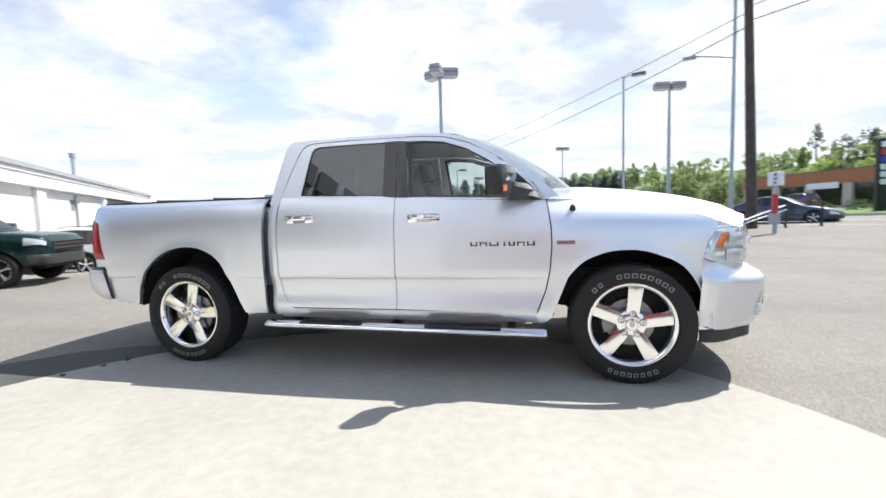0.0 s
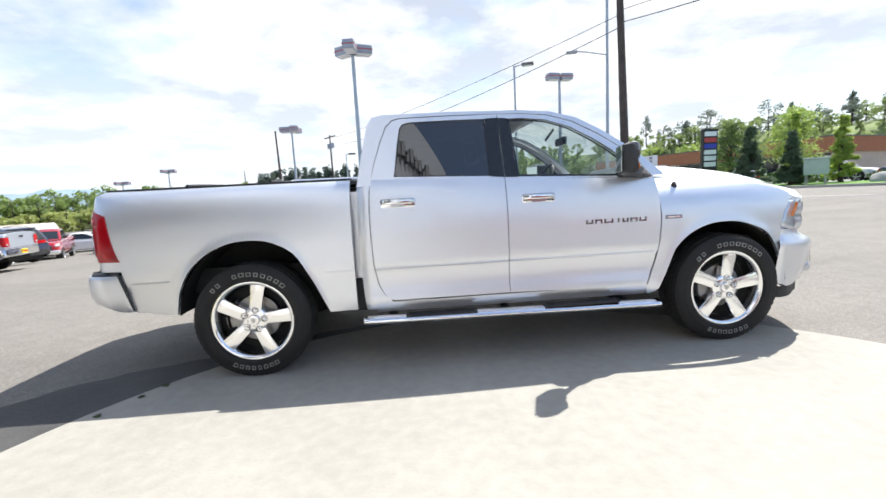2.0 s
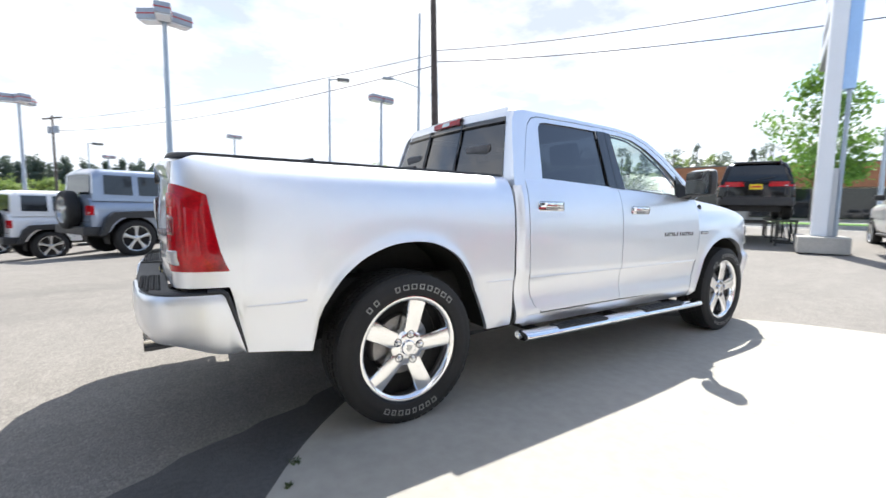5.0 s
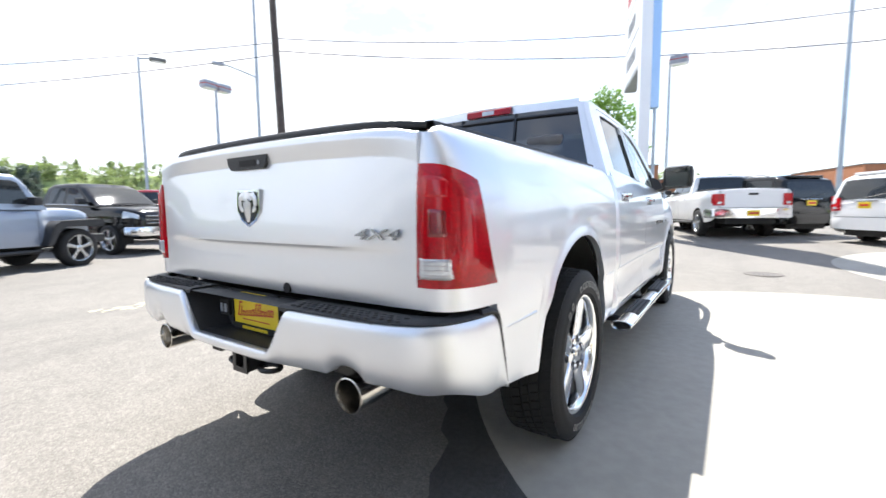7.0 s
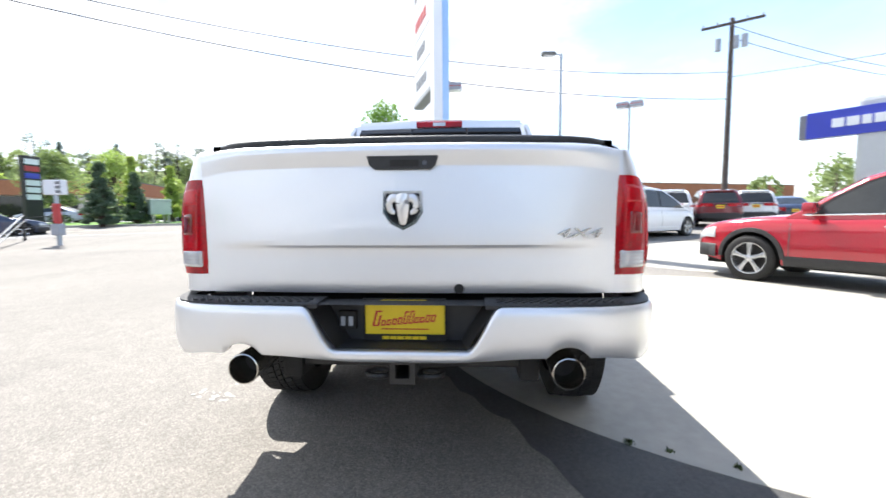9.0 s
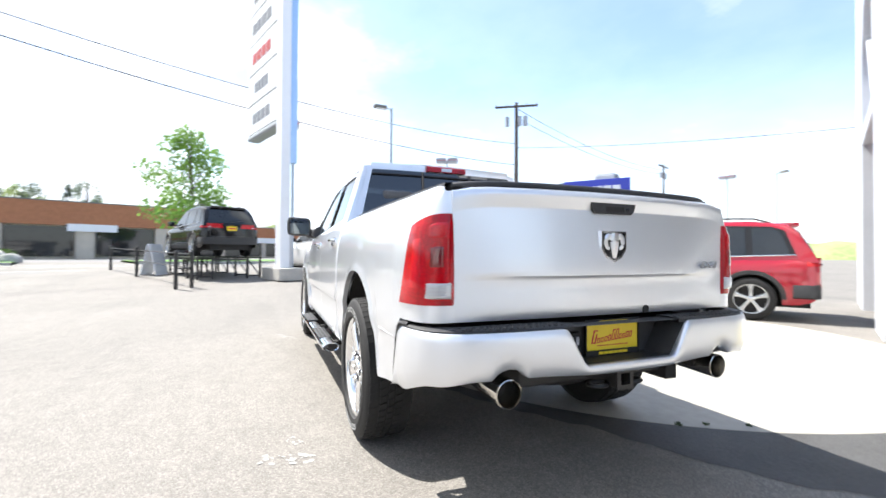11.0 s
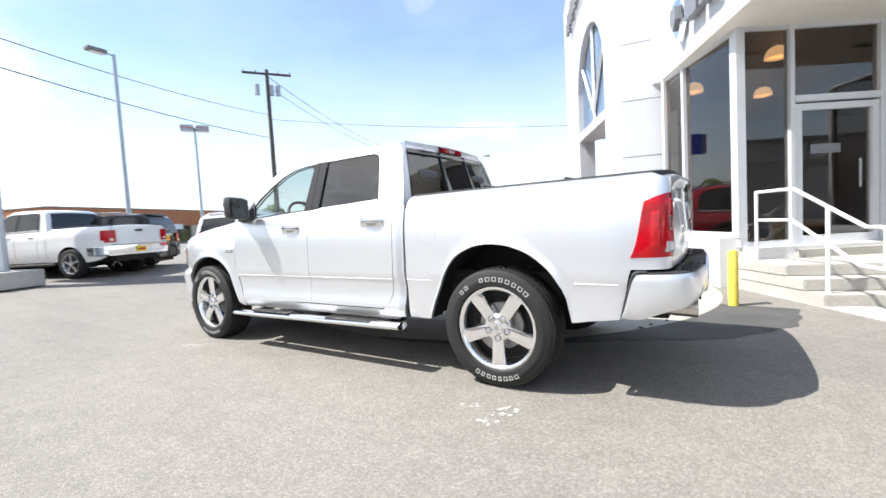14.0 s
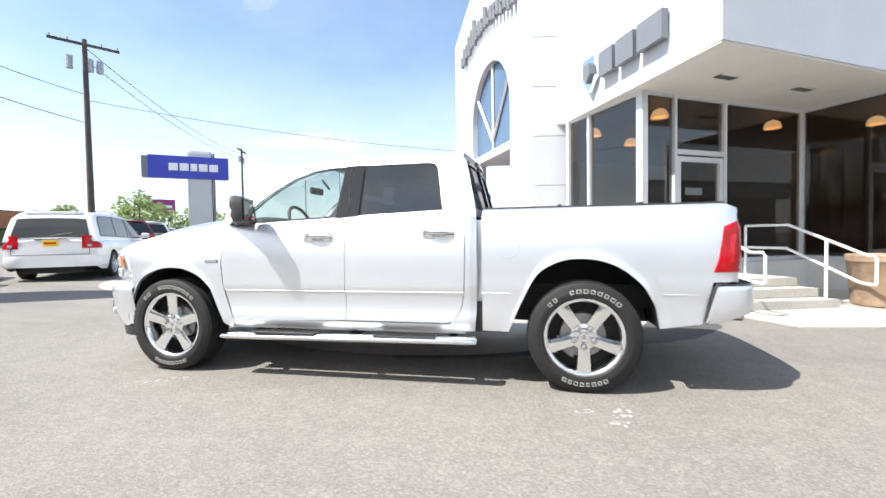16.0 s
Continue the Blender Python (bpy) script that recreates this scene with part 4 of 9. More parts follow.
C_OUT = [(0.80, 1.33), (0.82, 1.45), (0.86, 1.65), (0.89, 1.78), (0.93, 1.842), (1.0, 1.858), (1.5, 1.862), (2.05, 1.852), (2.28, 1.832), (2.48, 1.775), (2.66, 1.675), (2.82, 1.562), (2.96, 1.45), (3.10, 1.31)]
C_IN = [(0.898, 1.33), (0.925, 1.48), (0.98, 1.652), (1.025, 1.765), (1.07, 1.811), (1.13, 1.829), (1.5, 1.834), (2.05, 1.828), (2.255, 1.809), (2.447, 1.751), (2.627, 1.651), (2.787, 1.541), (2.907, 1.436), (3.007, 1.30)]


def cab_side(s):
    """Doors, pillars, rocker and cab corner of one side."""
    z_fine = [0, 0.03, 0.06, 0.10, 0.14, 0.18, 0.22, 0.26, 0.272, 0.28, 0.288, 0.30, 0.34, 0.4, 0.47, 0.54, 0.61, 0.68, 0.75, 0.82, 0.88, 0.93, 0.97, 1.0]
    rd_ = lambda z: interp(z, [(0.50, 1.02), (0.515, 0.985), (0.55, 0.95), (0.62, 0.918), (0.75, 0.894), (1.0, 0.886), (1.2, 0.887), (1.30, 0.893), (1.37, 0.905)])
    fd_ = lambda z: interp(z, [(0.47, 2.925), (0.52, 2.945), (0.65, 2.995), (0.80, 3.025), (0.976, 3.039), (1.1, 3.035), (1.26, 3.012), (1.31, 3.0)])
    corner = side_panel("cab_corner", s, lambda z: interp(z, [(0.43, 0.815), (0.59, 0.80), (0.96, 0.792), (1.36, 0.80)]), lambda z: rd_(z) - 0.006, lambda x: 0.43, lambda x: 1.335, CAB_PROF, 8, evenly(24), width=lambda x, z: -0.030 * (1 - ease(0.79, 0.855, x)))
    rocker = side_panel("rocker", s, lambda z: 0.89, lambda z: 2.94, lambda x: 0.405, lambda x: 0.487, CAB_PROF, 24, evenly(5))
    rear = side_panel("rear_door", s, lambda z: rd_(z), lambda z: 1.8812, lambda x: 0.496, lambda x: sill(x) - 0.015, CAB_PROF, 20, z_fine, "silver rear door")
    front = side_panel("front_door", s, lambda z: 1.8862, lambda z: fd_(z), lambda x: lerp(0.496, 0.480, (x - 1.9) / 1.0), lambda x: sill(x) - 0.015, CAB_PROF, 22, z_fine, "silver front door")
    flat_strip("window_frame", s, R_OUT, R_IN, M_SILVER, rear, True)
    flat_strip("window_frame", s, F_OUT, F_IN, M_SILVER, front, True)
    flat_strip("roof_pillar", s, C_OUT, C_IN, M_SILVER, TRUCK, False, 0.002)
    # black pillar trim and window edging
    flat_pane("pillar_trim", s, [(1.786, 1.358), (1.8815, 1.350), (1.8725, 1.799), (1.776, 1.797)], M_GLOSSBLK, rear, 0.004, "gloss black pillar trim", 0.012)
    flat_pane("pillar_trim", s, [(1.8865, 1.350), (1.985, 1.344), (1.944, 1.792), (1.8775, 1.799)], M_GLOSSBLK, front, 0.004, "gloss black pillar trim", 0.012)
    flat_pane("mirror_sail", s, [(2.735, 1.306), (2.985, 1.300), (2.90, 1.405), (2.80, 1.50)], M_BLACKPL, front, 0.004, "black mirror sail panel", 0.02)
    def shrink(o, k):
        c = Vector((sum(p[0] for p in o) / len(o), sum(p[1] for p in o) / len(o)))
        return [tuple(c + (Vector(p) - c) * k) for p in o]
    flat_strip("window_seal", s, shrink(R_IN, 1.012), shrink(R_IN, 0.968), M_GLOSSBLK, rear, True, -0.008, 0.006)
    flat_strip("window_seal", s, shrink(F_IN, 1.010), shrink(F_IN, 0.972), M_GLOSSBLK, front, True, -0.008, 0.006)
    flat_strip("inner_frame", s, shrink(F_IN, 0.995), shrink(F_IN, 0.93), M_SEATDARK, front, True, -0.045, 0.012)
    for o, m, door in ((R_IN, M_PRIV, rear), (F_IN, M_CLEARGL, front)):
        ob = flat_pane("window_glass", s, shrink(o, 1.0), m, door, -0.012, "tinted privacy glass" if m is M_PRIV else "clear window glass")
        ob.visible_shadow = False
    # chrome handles: an escutcheon, a pull and the hollow behind it
    for x0, door in ((0.965, rear), (1.992, front)):
        z = 1.197 if x0 < 1.5 else 1.18
        y = spline(x0, WIDTH) + spline(z, CAB_PROF)
        bm = boxed((x0, -0.006, z - 0.036), (x0 + 0.25, 0.012, z + 0.036), 0.016)
        bmesh.ops.transform(bm, matrix=Matrix.Translation((0, s * y, 0)), verts=bm.verts)
        h = part("door_handle", bm, M_CHROME, door, "chrome door handle", True)
        bm = boxed((x0 + 0.075, 0.0115 * s - 0.0015, z - 0.024), (x0 + 0.175, 0.0115 * s + 0.0015, z + 0.004), 0.0)
        bmesh.ops.translate(bm, vec=(0, s * y, 0), verts=bm.verts)
        part("handle_hollow", bm, M_RIMGREY, h)
        bm = bmesh.new()
        path = smooth_path([(x0 + 0.015, s * (y + 0.010), z + 0.012), (x0 + 0.05, s * (y + 0.032), z + 0.014), (x0 + 0.125, s * (y + 0.040), z + 0.014), (x0 + 0.20, s * (y + 0.032), z + 0.014), (x0 + 0.235, s * (y + 0.010), z + 0.012)], 4)
        grid(bm, [[p + Vector((0, s * a, b)) for a, b in ((-0.006, -0.016), (0.004, -0.014), (0.007, 0.0), (0.004, 0.014), (-0.006, 0.016))] for p in path])
        part("pull", bm, M_CHROME, h, smooth=True)


def box_side(s):
    """The cargo box's side with its rounded rear corner and wheel opening."""
    plan = smooth_path([(-1.072, 0.792), (-1.070, 0.822), (-1.060, 0.856), (-1.037, 0.889), (-0.985, 0.918), (-0.90, 0.938), (-0.80, 0.950)], 4)
    xs = [-0.74, -0.68, -0.62, -0.57, -0.535, -0.521] + [-0.518 + 1.058 * k / 40 for k in range(41)] + [0.552, 0.58, 0.62, 0.68, 0.75]
    plan += [Vector((x, spline(x, WIDTH))) for x in xs]

    plan[21:24] = [Vector((-0.868 + 0.011 * k, 0.942 + 0.0012 * k)) for k in range(6)]

    def bottom(x):
        if x < -0.868:
            return 0.828
        if x < -0.80:
            return lerp(0.828, 0.530, ease(-0.868, -0.800, x) * 0.5 + (x + 0.868) / 0.068 * 0.5)
        if x < -0.5195:
            return lerp(0.530, 0.492, (x + 0.80) / 0.2805)
        if x <= 0.552:
            return spline(0.552 - (0.552 - x) / 1.0137, REAR_ARCH)
        return lerp(0.44, 0.438, (x - 0.552) / 0.2)
    def body_at(p, z):
        """The plan point p drawn in as the side leans at height z; the corner keeps its meeting with the tailgate."""
        o = spline(z, BOX_PROF)
        if p.x >= -0.8:
            return Vector((p.x, p.y + o))
        w = 1 - ease(-1.08, -0.85, p.x)
        return Vector((p.x - o * 0.16 * w, 0.792 + (p.y - 0.792) * (1 + max(o, -0.152) / 0.16)))
    zv = [0, 0.02, 0.05, 0.09, 0.14, 0.2, 0.26, 0.32, 0.38, 0.44, 0.5, 0.56, 0.62, 0.68, 0.73, 0.78, 0.82, 0.86, 0.89, 0.92, 0.945, 0.965, 0.98, 0.99, 1.0]
    bm = bmesh.new()
    rows = []
    for v in zv:
        row = []
        for i, p in enumerate(plan):
            z = lerp(bottom(p.x), 1.388, v) - 0.034 * (1 - ease(-1.07, -0.96, p.x)) ** 1.5 * v ** 5
            c = body_at(p, z)
            # a soft lip round the wheel opening
            if -0.62 < p.x < 0.66:
                c.y += 0.010 * math.exp(-((z - bottom(p.x)) / 0.035) ** 2)
            row.append((c.x, s * c.y, z))
        rows.append(row)
    grid(bm, rows)
    rim_back(bm, s, 0.03)
    ob = part("box_side", bm, M_SILVER, TRUCK, "silver cargo box side", True, 38)
    # tail lamp wrapped round the corner
    def lamp_patch(name, i0, i1, z0, z1, lift, material, parent, label="", slant=0.0, thick=0.02, narrow=0.0):
        bm = bmesh.new()
        rows = []
        cols = list(range(i0, i1 + 1))
        for v in evenly(12):
            row = []
            for i in cols:
                f = (i - i0) / max(1, i1 - i0)
                g = i0 + (i1 - i0) * f * (1 - narrow * v ** 0.8)
                j = int(g)
                p = plan[j].lerp(plan[j + 1], g - j)
                d = (plan[j + 1] - plan[max(j - 1, 0)]).normalized()
                n = Vector((-d.y, d.x))
                top = z1 - slant * f ** 4
                z = lerp(z0, top, v)
                edge = min(1.0, 6 * min(v, 1 - v, f + 0.02, 1 - f + 0.02))
                c = body_at(p, z) + n * (lift * (0.45 + 0.55 * edge))
                row.append((c.x, s * c.y, z))
            rows.append(row)
        grid(bm, rows)
        es = [e for e in bm.edges if e.is_boundary]
        r = bmesh.ops.extrude_edge_only(bm, edges=es)
        for w in r["geom"]:
            if isinstance(w, bmesh.types.BMVert):
                w.co.y -= s * thick
                w.co.x += thick * 0.6
        return part(name, bm, material, parent, label, True, 60)
    lamp = lamp_patch("tail_lamp", 0, 21, 0.897, 1.262, 0.014, M_TAILRED, TRUCK, "red tail lamp with a clear reversing section", 0.045, narrow=0.14)
    lamp_patch("reverse_lens", 1, 12, 0.922, 0.992, 0.0185, M_CLEARLENS, lamp, "clear reversing lens")
    for z in (0.936, 0.950, 0.964, 0.978):
        lamp_patch("lens_rib", 1, 12, z, z + 0.004, 0.0205, M_LENSRIB, lamp, thick=0.004)
    lamp_patch("upper_reflector", 2, 12, 1.155, 1.232, 0.0158, M_TAILBRIGHT, lamp, "bright red upper reflector", 0.02)
    lamp_patch("lamp_bezel", 4, 11, 1.035, 1.145, 0.0158, M_TAILDARK, lamp, "darker inner red bulb window", 0.012)
    lamp_patch("side_reflector", 13, 18, 0.93, 1.20, 0.0158, M_TAILBRIGHT, lamp, "bright red side reflector", 0.03, narrow=0.25)
    # black rail cap along the top
    bm = bmesh.new()
    pts = [(-0.985, 0.782), (-0.95, 0.785), (-0.8, 0.795), (-0.2, 0.806), (0.3, 0.806), (0.748, 0.804)]
    grid(bm, [[(x, s * (y - a), 1.388 + b) for x, y in pts] for a, b in ((-0.008, -0.004), (-0.004, 0.012), (0.03, 0.014), (0.06, 0.012), (0.07, -0.02))])
    part("rail_cap", bm, M_BLACKPL, TRUCK, "black bed rail cap", True)
    if s > 0:
        bm = bmesh.new()
        for rows_ in ([[(0.545 + 0.085 * q * math.cos(k * math.tau / 28), 0, 1.085 + 0.085 * q * math.sin(k * math.tau / 28)) for k in range(28)] for q in (1.0, 0.982)],):
            for row in rows_:
                for i, (x, _, z) in enumerate(row):
                    row[i] = (x, s * (spline(x, WIDTH) + spline(z, BOX_PROF) + 0.0015), z)
            grid(bm, rows_, closed=True)
        part("fuel_door_seam", bm, M_FUELSEAM, ob, "thin round fuel door seam")
    return ob


M_FUELSEAM = mat("pale_seam", (0.42, 0.42, 0.43), 0.6, var=0.05)
M_SEAM = mat("panel_seam_shadow", (0.09, 0.09, 0.09), 0.7, var=0.1)
M_TAILRED = mat("tail_lamp_red", (0.44, 0.002, 0.008), 0.12, var=0.3, scale=7, coat=0.25, spec=0.35, col2=(0.22, 0.003, 0.008))
M_TAILBRIGHT = mat("tail_lamp_bright_red", (0.56, 0.004, 0.010), 0.12, var=0.2, scale=22, coat=0.3, col2=(0.38, 0.006, 0.016))
M_LENSRIB = mat("frosted_lens_rib", (0.42, 0.40, 0.41), 0.2, var=0.1, scale=20)
M_TAILDARK = mat("tail_lamp_inner_red", (0.20, 0.004, 0.008), 0.10, var=0.5, scale=16, coat=1.0, col2=(0.11, 0.002, 0.005))


def fender(s):
    def bottom(x):
        return spline(x, FRONT_ARCH) if 2.955 <= x <= 4.075 else 0.42
    z_fine = [0, 0.02, 0.05, 0.09, 0.14, 0.2, 0.27, 0.34, 0.41, 0.48, 0.55, 0.62, 0.69, 0.75, 0.80, 0.84, 0.88, 0.91, 0.94, 0.965, 0.985, 1.0]
    fd_ = lambda z: interp(z, [(0.395, 2.938), (0.47, 2.934), (0.52, 2.954), (0.65, 3.004), (0.80, 3.034), (0.976, 3.048), (1.1, 3.044), (1.26, 3.021), (1.31, 3.012)])
    fe_ = lambda z: interp(z, [(0.42, 4.045), (0.60, 4.012), (0.80, 4.005), (0.86, 4.0), (0.95, 4.03), (1.08, 4.10), (1.2, 4.12)])
    top = lambda x: spline(x, [(2.95, 1.300), (3.2, 1.287), (3.5, 1.258), (3.8, 1.208), (4.0, 1.160), (4.12, 1.112)])
    lip = lambda x, z: 0.012 * math.exp(-((z - bottom(x)) / 0.04) ** 2)
    side_panel("front_fender", s, fd_, fe_, bottom, top, FENDER_PROF, 46, z_fine, "silver front fender", width=lip)


def hood():
    bm = bmesh.new()
    zc = [(3.04, 1.405), (3.25, 1.405), (3.5, 1.388), (3.8, 1.350), (4.0, 1.318), (4.2, 1.272), (4.34, 1.225), (4.44, 1.165), (4.48, 1.11)]
    ze = [(3.04, 1.302), (3.2, 1.290), (3.5, 1.262), (3.8, 1.212), (4.0, 1.164), (4.12, 1.122), (4.22, 1.080), (4.30, 1.062)]
    rows = []
    for k in range(31):
        u = k / 30
        row = []
        for m in range(41):
            q = abs(m - 20) / 20
            # half width follows the fender, then the lamp's corner
            x_edge = lerp(3.03, 4.265, u)
            x_mid = lerp(3.08, 4.478, u)
            x = lerp(x_mid, x_edge, q ** 2.2)
            hw = interp(x_edge, [(3.03, 0.80), (4.05, 0.80), (4.265, 0.832)])
            y = hw * (m - 20) / 20
            a, b = spline(x, zc), spline(x, ze)
            bulge = 0.016 * (1 - ease(0.36, 0.48, abs(y)))
            f = 1 - q ** 2.6
            z = lerp(b, a - 0.016, f) + bulge * (1 - ease(0.9, 1.0, u))
            row.append((x, y, z))
        rows.append(row)
    grid(bm, rows)
    r = bmesh.ops.extrude_edge_only(bm, edges=[e for e in bm.edges if e.is_boundary])
    for v in r["geom"]:
        if isinstance(v, bmesh.types.BMVert):
            v.co.z -= 0.075
            v.co.x -= 0.01
    part("hood", bm, M_SILVER, TRUCK, "silver hood with a raised centre", True, 40)
    part("cowl", boxed((2.98, -0.80, 1.22), (3.12, 0.80, 1.30), 0.02), M_BLACKPL, TRUCK, "black plastic cowl")


def roof():
    xs = [0.93, 0.955, 1.0, 1.1, 1.3, 1.5, 1.7, 1.9, 2.05, 2.15, 2.22, 2.28]
    edge = [(0.93, 1.842), (1.0, 1.858), (1.5, 1.862), (2.05, 1.852), (2.28, 1.832)]
    rows = []
    for x in xs:
        z0 = interp(x, edge)
        y0 = gh(z0) + 0.002
        row = []
        for k in range(33):
            a = -1 + 2 * k / 32
            y = y0 * math.sin(a * math.pi / 2)
            q = abs(y) / y0
            xx = x - (0.045 * (1 - q * q) if x < 1.0 else 0) + (0.09 * (1 - q * q) * ease(1.7, 2.28, x))
            row.append((xx, y, z0 + 0.052 * (1 - q ** 2.8) * (1.0 if 1.0 <= x <= 2.1 else 0.75)))
        rows.append(row)
    bm = bmesh.new()
    grid(bm, rows)
    part("roof_panel", bm, M_SILVER, TRUCK, "silver roof", True, 40)
    # windscreen between the pillars
    rows = []
    path = [(2.28, 1.832), (2.48, 1.775), (2.66, 1.675), (2.82, 1.562), (2.96, 1.45), (3.10, 1.31)]
    for f, (x, z) in enumerate(path):
        y0 = gh(z) - 0.015
        bow, crown = lerp(0.09, 0.22, f / 5), lerp(0.040, 0.02, f / 5)
        rows.append([(x + bow * (1 - (y / y0) ** 2), y, z + crown * (1 - (y / y0) ** 2)) for y in [y0 * (-1 + 2 * k / 20) for k in range(21)]])
    bm = bmesh.new()
    grid(bm, rows)
    ob = part("windscreen", bm, M_CLEARGL, TRUCK, "clear windscreen", True)
    ob.visible_shadow = False
    # rear face of the cab: painted border, dark glass with a sliding middle
    def back(y, z, off=0.0):
        f = (z - 1.33) / (1.842 - 1.33)
        xe = lerp(0.80, 0.93, f) if z < 1.842 else 0.93
        y0 = gh(z)
        return (xe - 0.05 * (1 - (y / y0) ** 2) - off, y, z)
    bm = bmesh.new()
    for s in (1, -1):
        rows = []
        for z in (1.33, 1.40, 1.50, 1.60, 1.70, 1.78, 1.82, 1.845):
            y1, y0 = gh(z) + 0.002, lerp(0.762, 0.650, (z - 1.39) / 0.43)
            rows.append([back(s * lerp(y0, y1, q), z) for q in (0, 0.5, 1.0)])
        grid(bm, rows)
    grid(bm, [[back(lerp(-0.66, 0.66, k / 16), z) for k in range(17)] for z in (1.812, 1.83, 1.845, 1.875)])
    grid(bm, [[back(lerp(-0.78, 0.78, k / 16), z) for k in range(17)] for z in (1.30, 1.395)])
    bmesh.ops.remove_doubles(bm, verts=bm.verts, dist=1e-4)
    part("cab_back", bm, M_SILVER, TRUCK, "silver rear wall of the cab", True)
    bm = bmesh.new()
    rows = [[back(lerp(-1, 1, k / 16) * lerp(0.764, 0.652, (z - 1.39) / 0.43), z, 0.004) for k in range(17)] for z in (1.392, 1.5, 1.6, 1.7, 1.815)]
    grid(bm, rows)
    ob = part("rear_window", bm, M_PRIV, TRUCK, "dark rear cab window", True)
    ob.visible_shadow = False
    for y in (-0.235, 0.235):
        bm = tube(bmesh.new(), [back(y, 1.40, 0.012), back(y * 0.98, 1.60, 0.012), back(y * 0.95, 1.81, 0.012)], 0.011, 6)
        part("slider_bar", bm, M_GLOSSBLK, ob)
    part("slider_rail", tube(bmesh.new(), [back(lerp(-0.66, 0.66, k / 8), 1.775, 0.010) for k in range(9)], 0.012, 6), M_GLOSSBLK, ob)
    bm = bmesh.new()
    grid(bm, [[back(lerp(-0.185, 0.185, k / 8), z, o) for k in range(9)] for z, o in ((1.818, 0.002), (1.822, 0.022), (1.862, 0.022), (1.872, 0.0))])
    chm = part("high_brake_lamp", bm, M_TAILRED, TRUCK, "red high brake lamp", True)
    bm = bmesh.new()
    grid(bm, [[back(lerp(-0.05, 0.05, k / 4), z, 0.024) for k in range(5)] for z in (1.828, 1.857)])
    part("cargo_lens", bm, M_CLEARLENS, chm)


M_SATIN = mat("satin_chrome", (0.80, 0.81, 0.83), 0.30, 0.85, var=0.04, scale=9)


def tailgate():
    prof = [(1.377, -1.075), (1.374, -1.096), (1.366, -1.112), (1.352, -1.120), (1.346, -1.121), (1.342, -1.1205), (1.320, -1.1125), (1.296, -1.1035), (1.291, -1.102), (1.286, -1.1022), (1.20, -1.106), (1.10, -1.113), (1.03, -1.118), (1.010, -1.117), (1.000, -1.108), (0.990, -1.105), (0.95, -1.107), (0.88, -1.108), (0.845, -1.106), (0.828, -1.098)]
    bm = bmesh.new()
    ys = [-0.788, -0.782, -0.765, -0.71, -0.62, -0.45, -0.3, -0.15, 0, 0.15, 0.3, 0.45, 0.62, 0.71, 0.765, 0.782, 0.788]
    flat = -1.104
    rows = []
    for z, x in prof:
        row = []
        for y in ys:
            # the relief dies out towards the ends
            k = 1 - ease(0.56, 0.72, abs(y)) * (0.75 if z > 1.26 else 1.0)
            xx = lerp(flat, x, k) + 0.033 * (abs(y) / 0.788) ** 2.6
            row.append((xx, y, z + (0.0 if z < 1.27 else 0.012 * (1 - (y / 0.788) ** 2) - 0.020 * ease(0.66, 0.788, abs(y)))))
        rows.append(row)
    grid(bm, rows)
    r = bmesh.ops.extrude_edge_only(bm, edges=[e for e in bm.edges if e.is_boundary])
    for v in r["geom"]:
        if isinstance(v, bmesh.types.BMVert):
            v.co.x += 0.05
    tg = part("tailgate", bm, M_SILVER, TRUCK, "silver tailgate with a horizontal crease", True, 30)
    # black handle bezel with a dark hollow
    o = [(-0.132, 1.337), (0.132, 1.337), (0.122, 1.304), (0.104, 1.288), (-0.104, 1.288), (-0.122, 1.304)]
    h = part("tailgate_handle", prism(bmesh.new(), o, -1.1165, -1.09, "x"), M_BLACKPL, tg, "black plastic tailgate handle")
    part("handle_hollow", boxed((-1.118, -0.06, 1.298), (-1.116, 0.045, 1.322)), M_UNDER, h)
    bm = bmesh.new()
    bmesh.ops.create_cone(bm, cap_ends=True, segments=16, radius1=0.009, radius2=0.009, depth=0.004, matrix=Matrix.Translation((-1.117, -0.082, 1.31)) @ Matrix.Rotation(radians(90), 4, "Y"))
    part("lock", bm, M_SMOKE, h)
    # the emblem: a chrome rimmed shield with a plain chrome relief
    o = [(-0.072, 1.210), (0.072, 1.210), (0.074, 1.13), (0.048, 1.090), (0.0, 1.066), (-0.048, 1.090), (-0.074, 1.13)]
    e = part("emblem", prism(bmesh.new(), o, -1.1175, -1.10, "x"), M_CHROME, tg, "chrome shield emblem")
    part("emblem_field", prism(bmesh.new(), [(y * 0.86, 1.145 + (z - 1.145) * 0.86) for y, z in o], -1.1195, -1.112, "x"), M_GLOSSBLK, e)
    bm = bmesh.new()
    for sx in (1, -1):
        path = smooth_path([(-1.132, sx * 0.012, 1.178), (-1.138, sx * 0.036, 1.186), (-1.138, sx * 0.050, 1.165), (-1.135, sx * 0.044, 1.138), (-1.132, sx * 0.030, 1.130)], 4)
        tube(bm, path, 0.0155, 8, 0.010)
    tube(bm, smooth_path([(-1.130, 0, 1.188), (-1.142, 0, 1.16), (-1.140, 0, 1.12), (-1.130, 0, 1.090)], 4), 0.031, 10, 0.013)
    for v in bm.verts:
        v.co.x = -1.119 + (v.co.x + 1.138) * 0.35
    part("emblem_relief", bm, M_SATIN, e, "plain chrome relief", True)
    # 4X4 badge
    cu = bpy.data.curves.new("badge_4x4", "FONT")
    cu.body, cu.size, cu.extrude, cu.align_x, cu.shear = "4X4", 0.078, 0.005, "CENTER", 0.25
    cu.materials.append(M_RIMGREY)
    b = new("badge", cu)
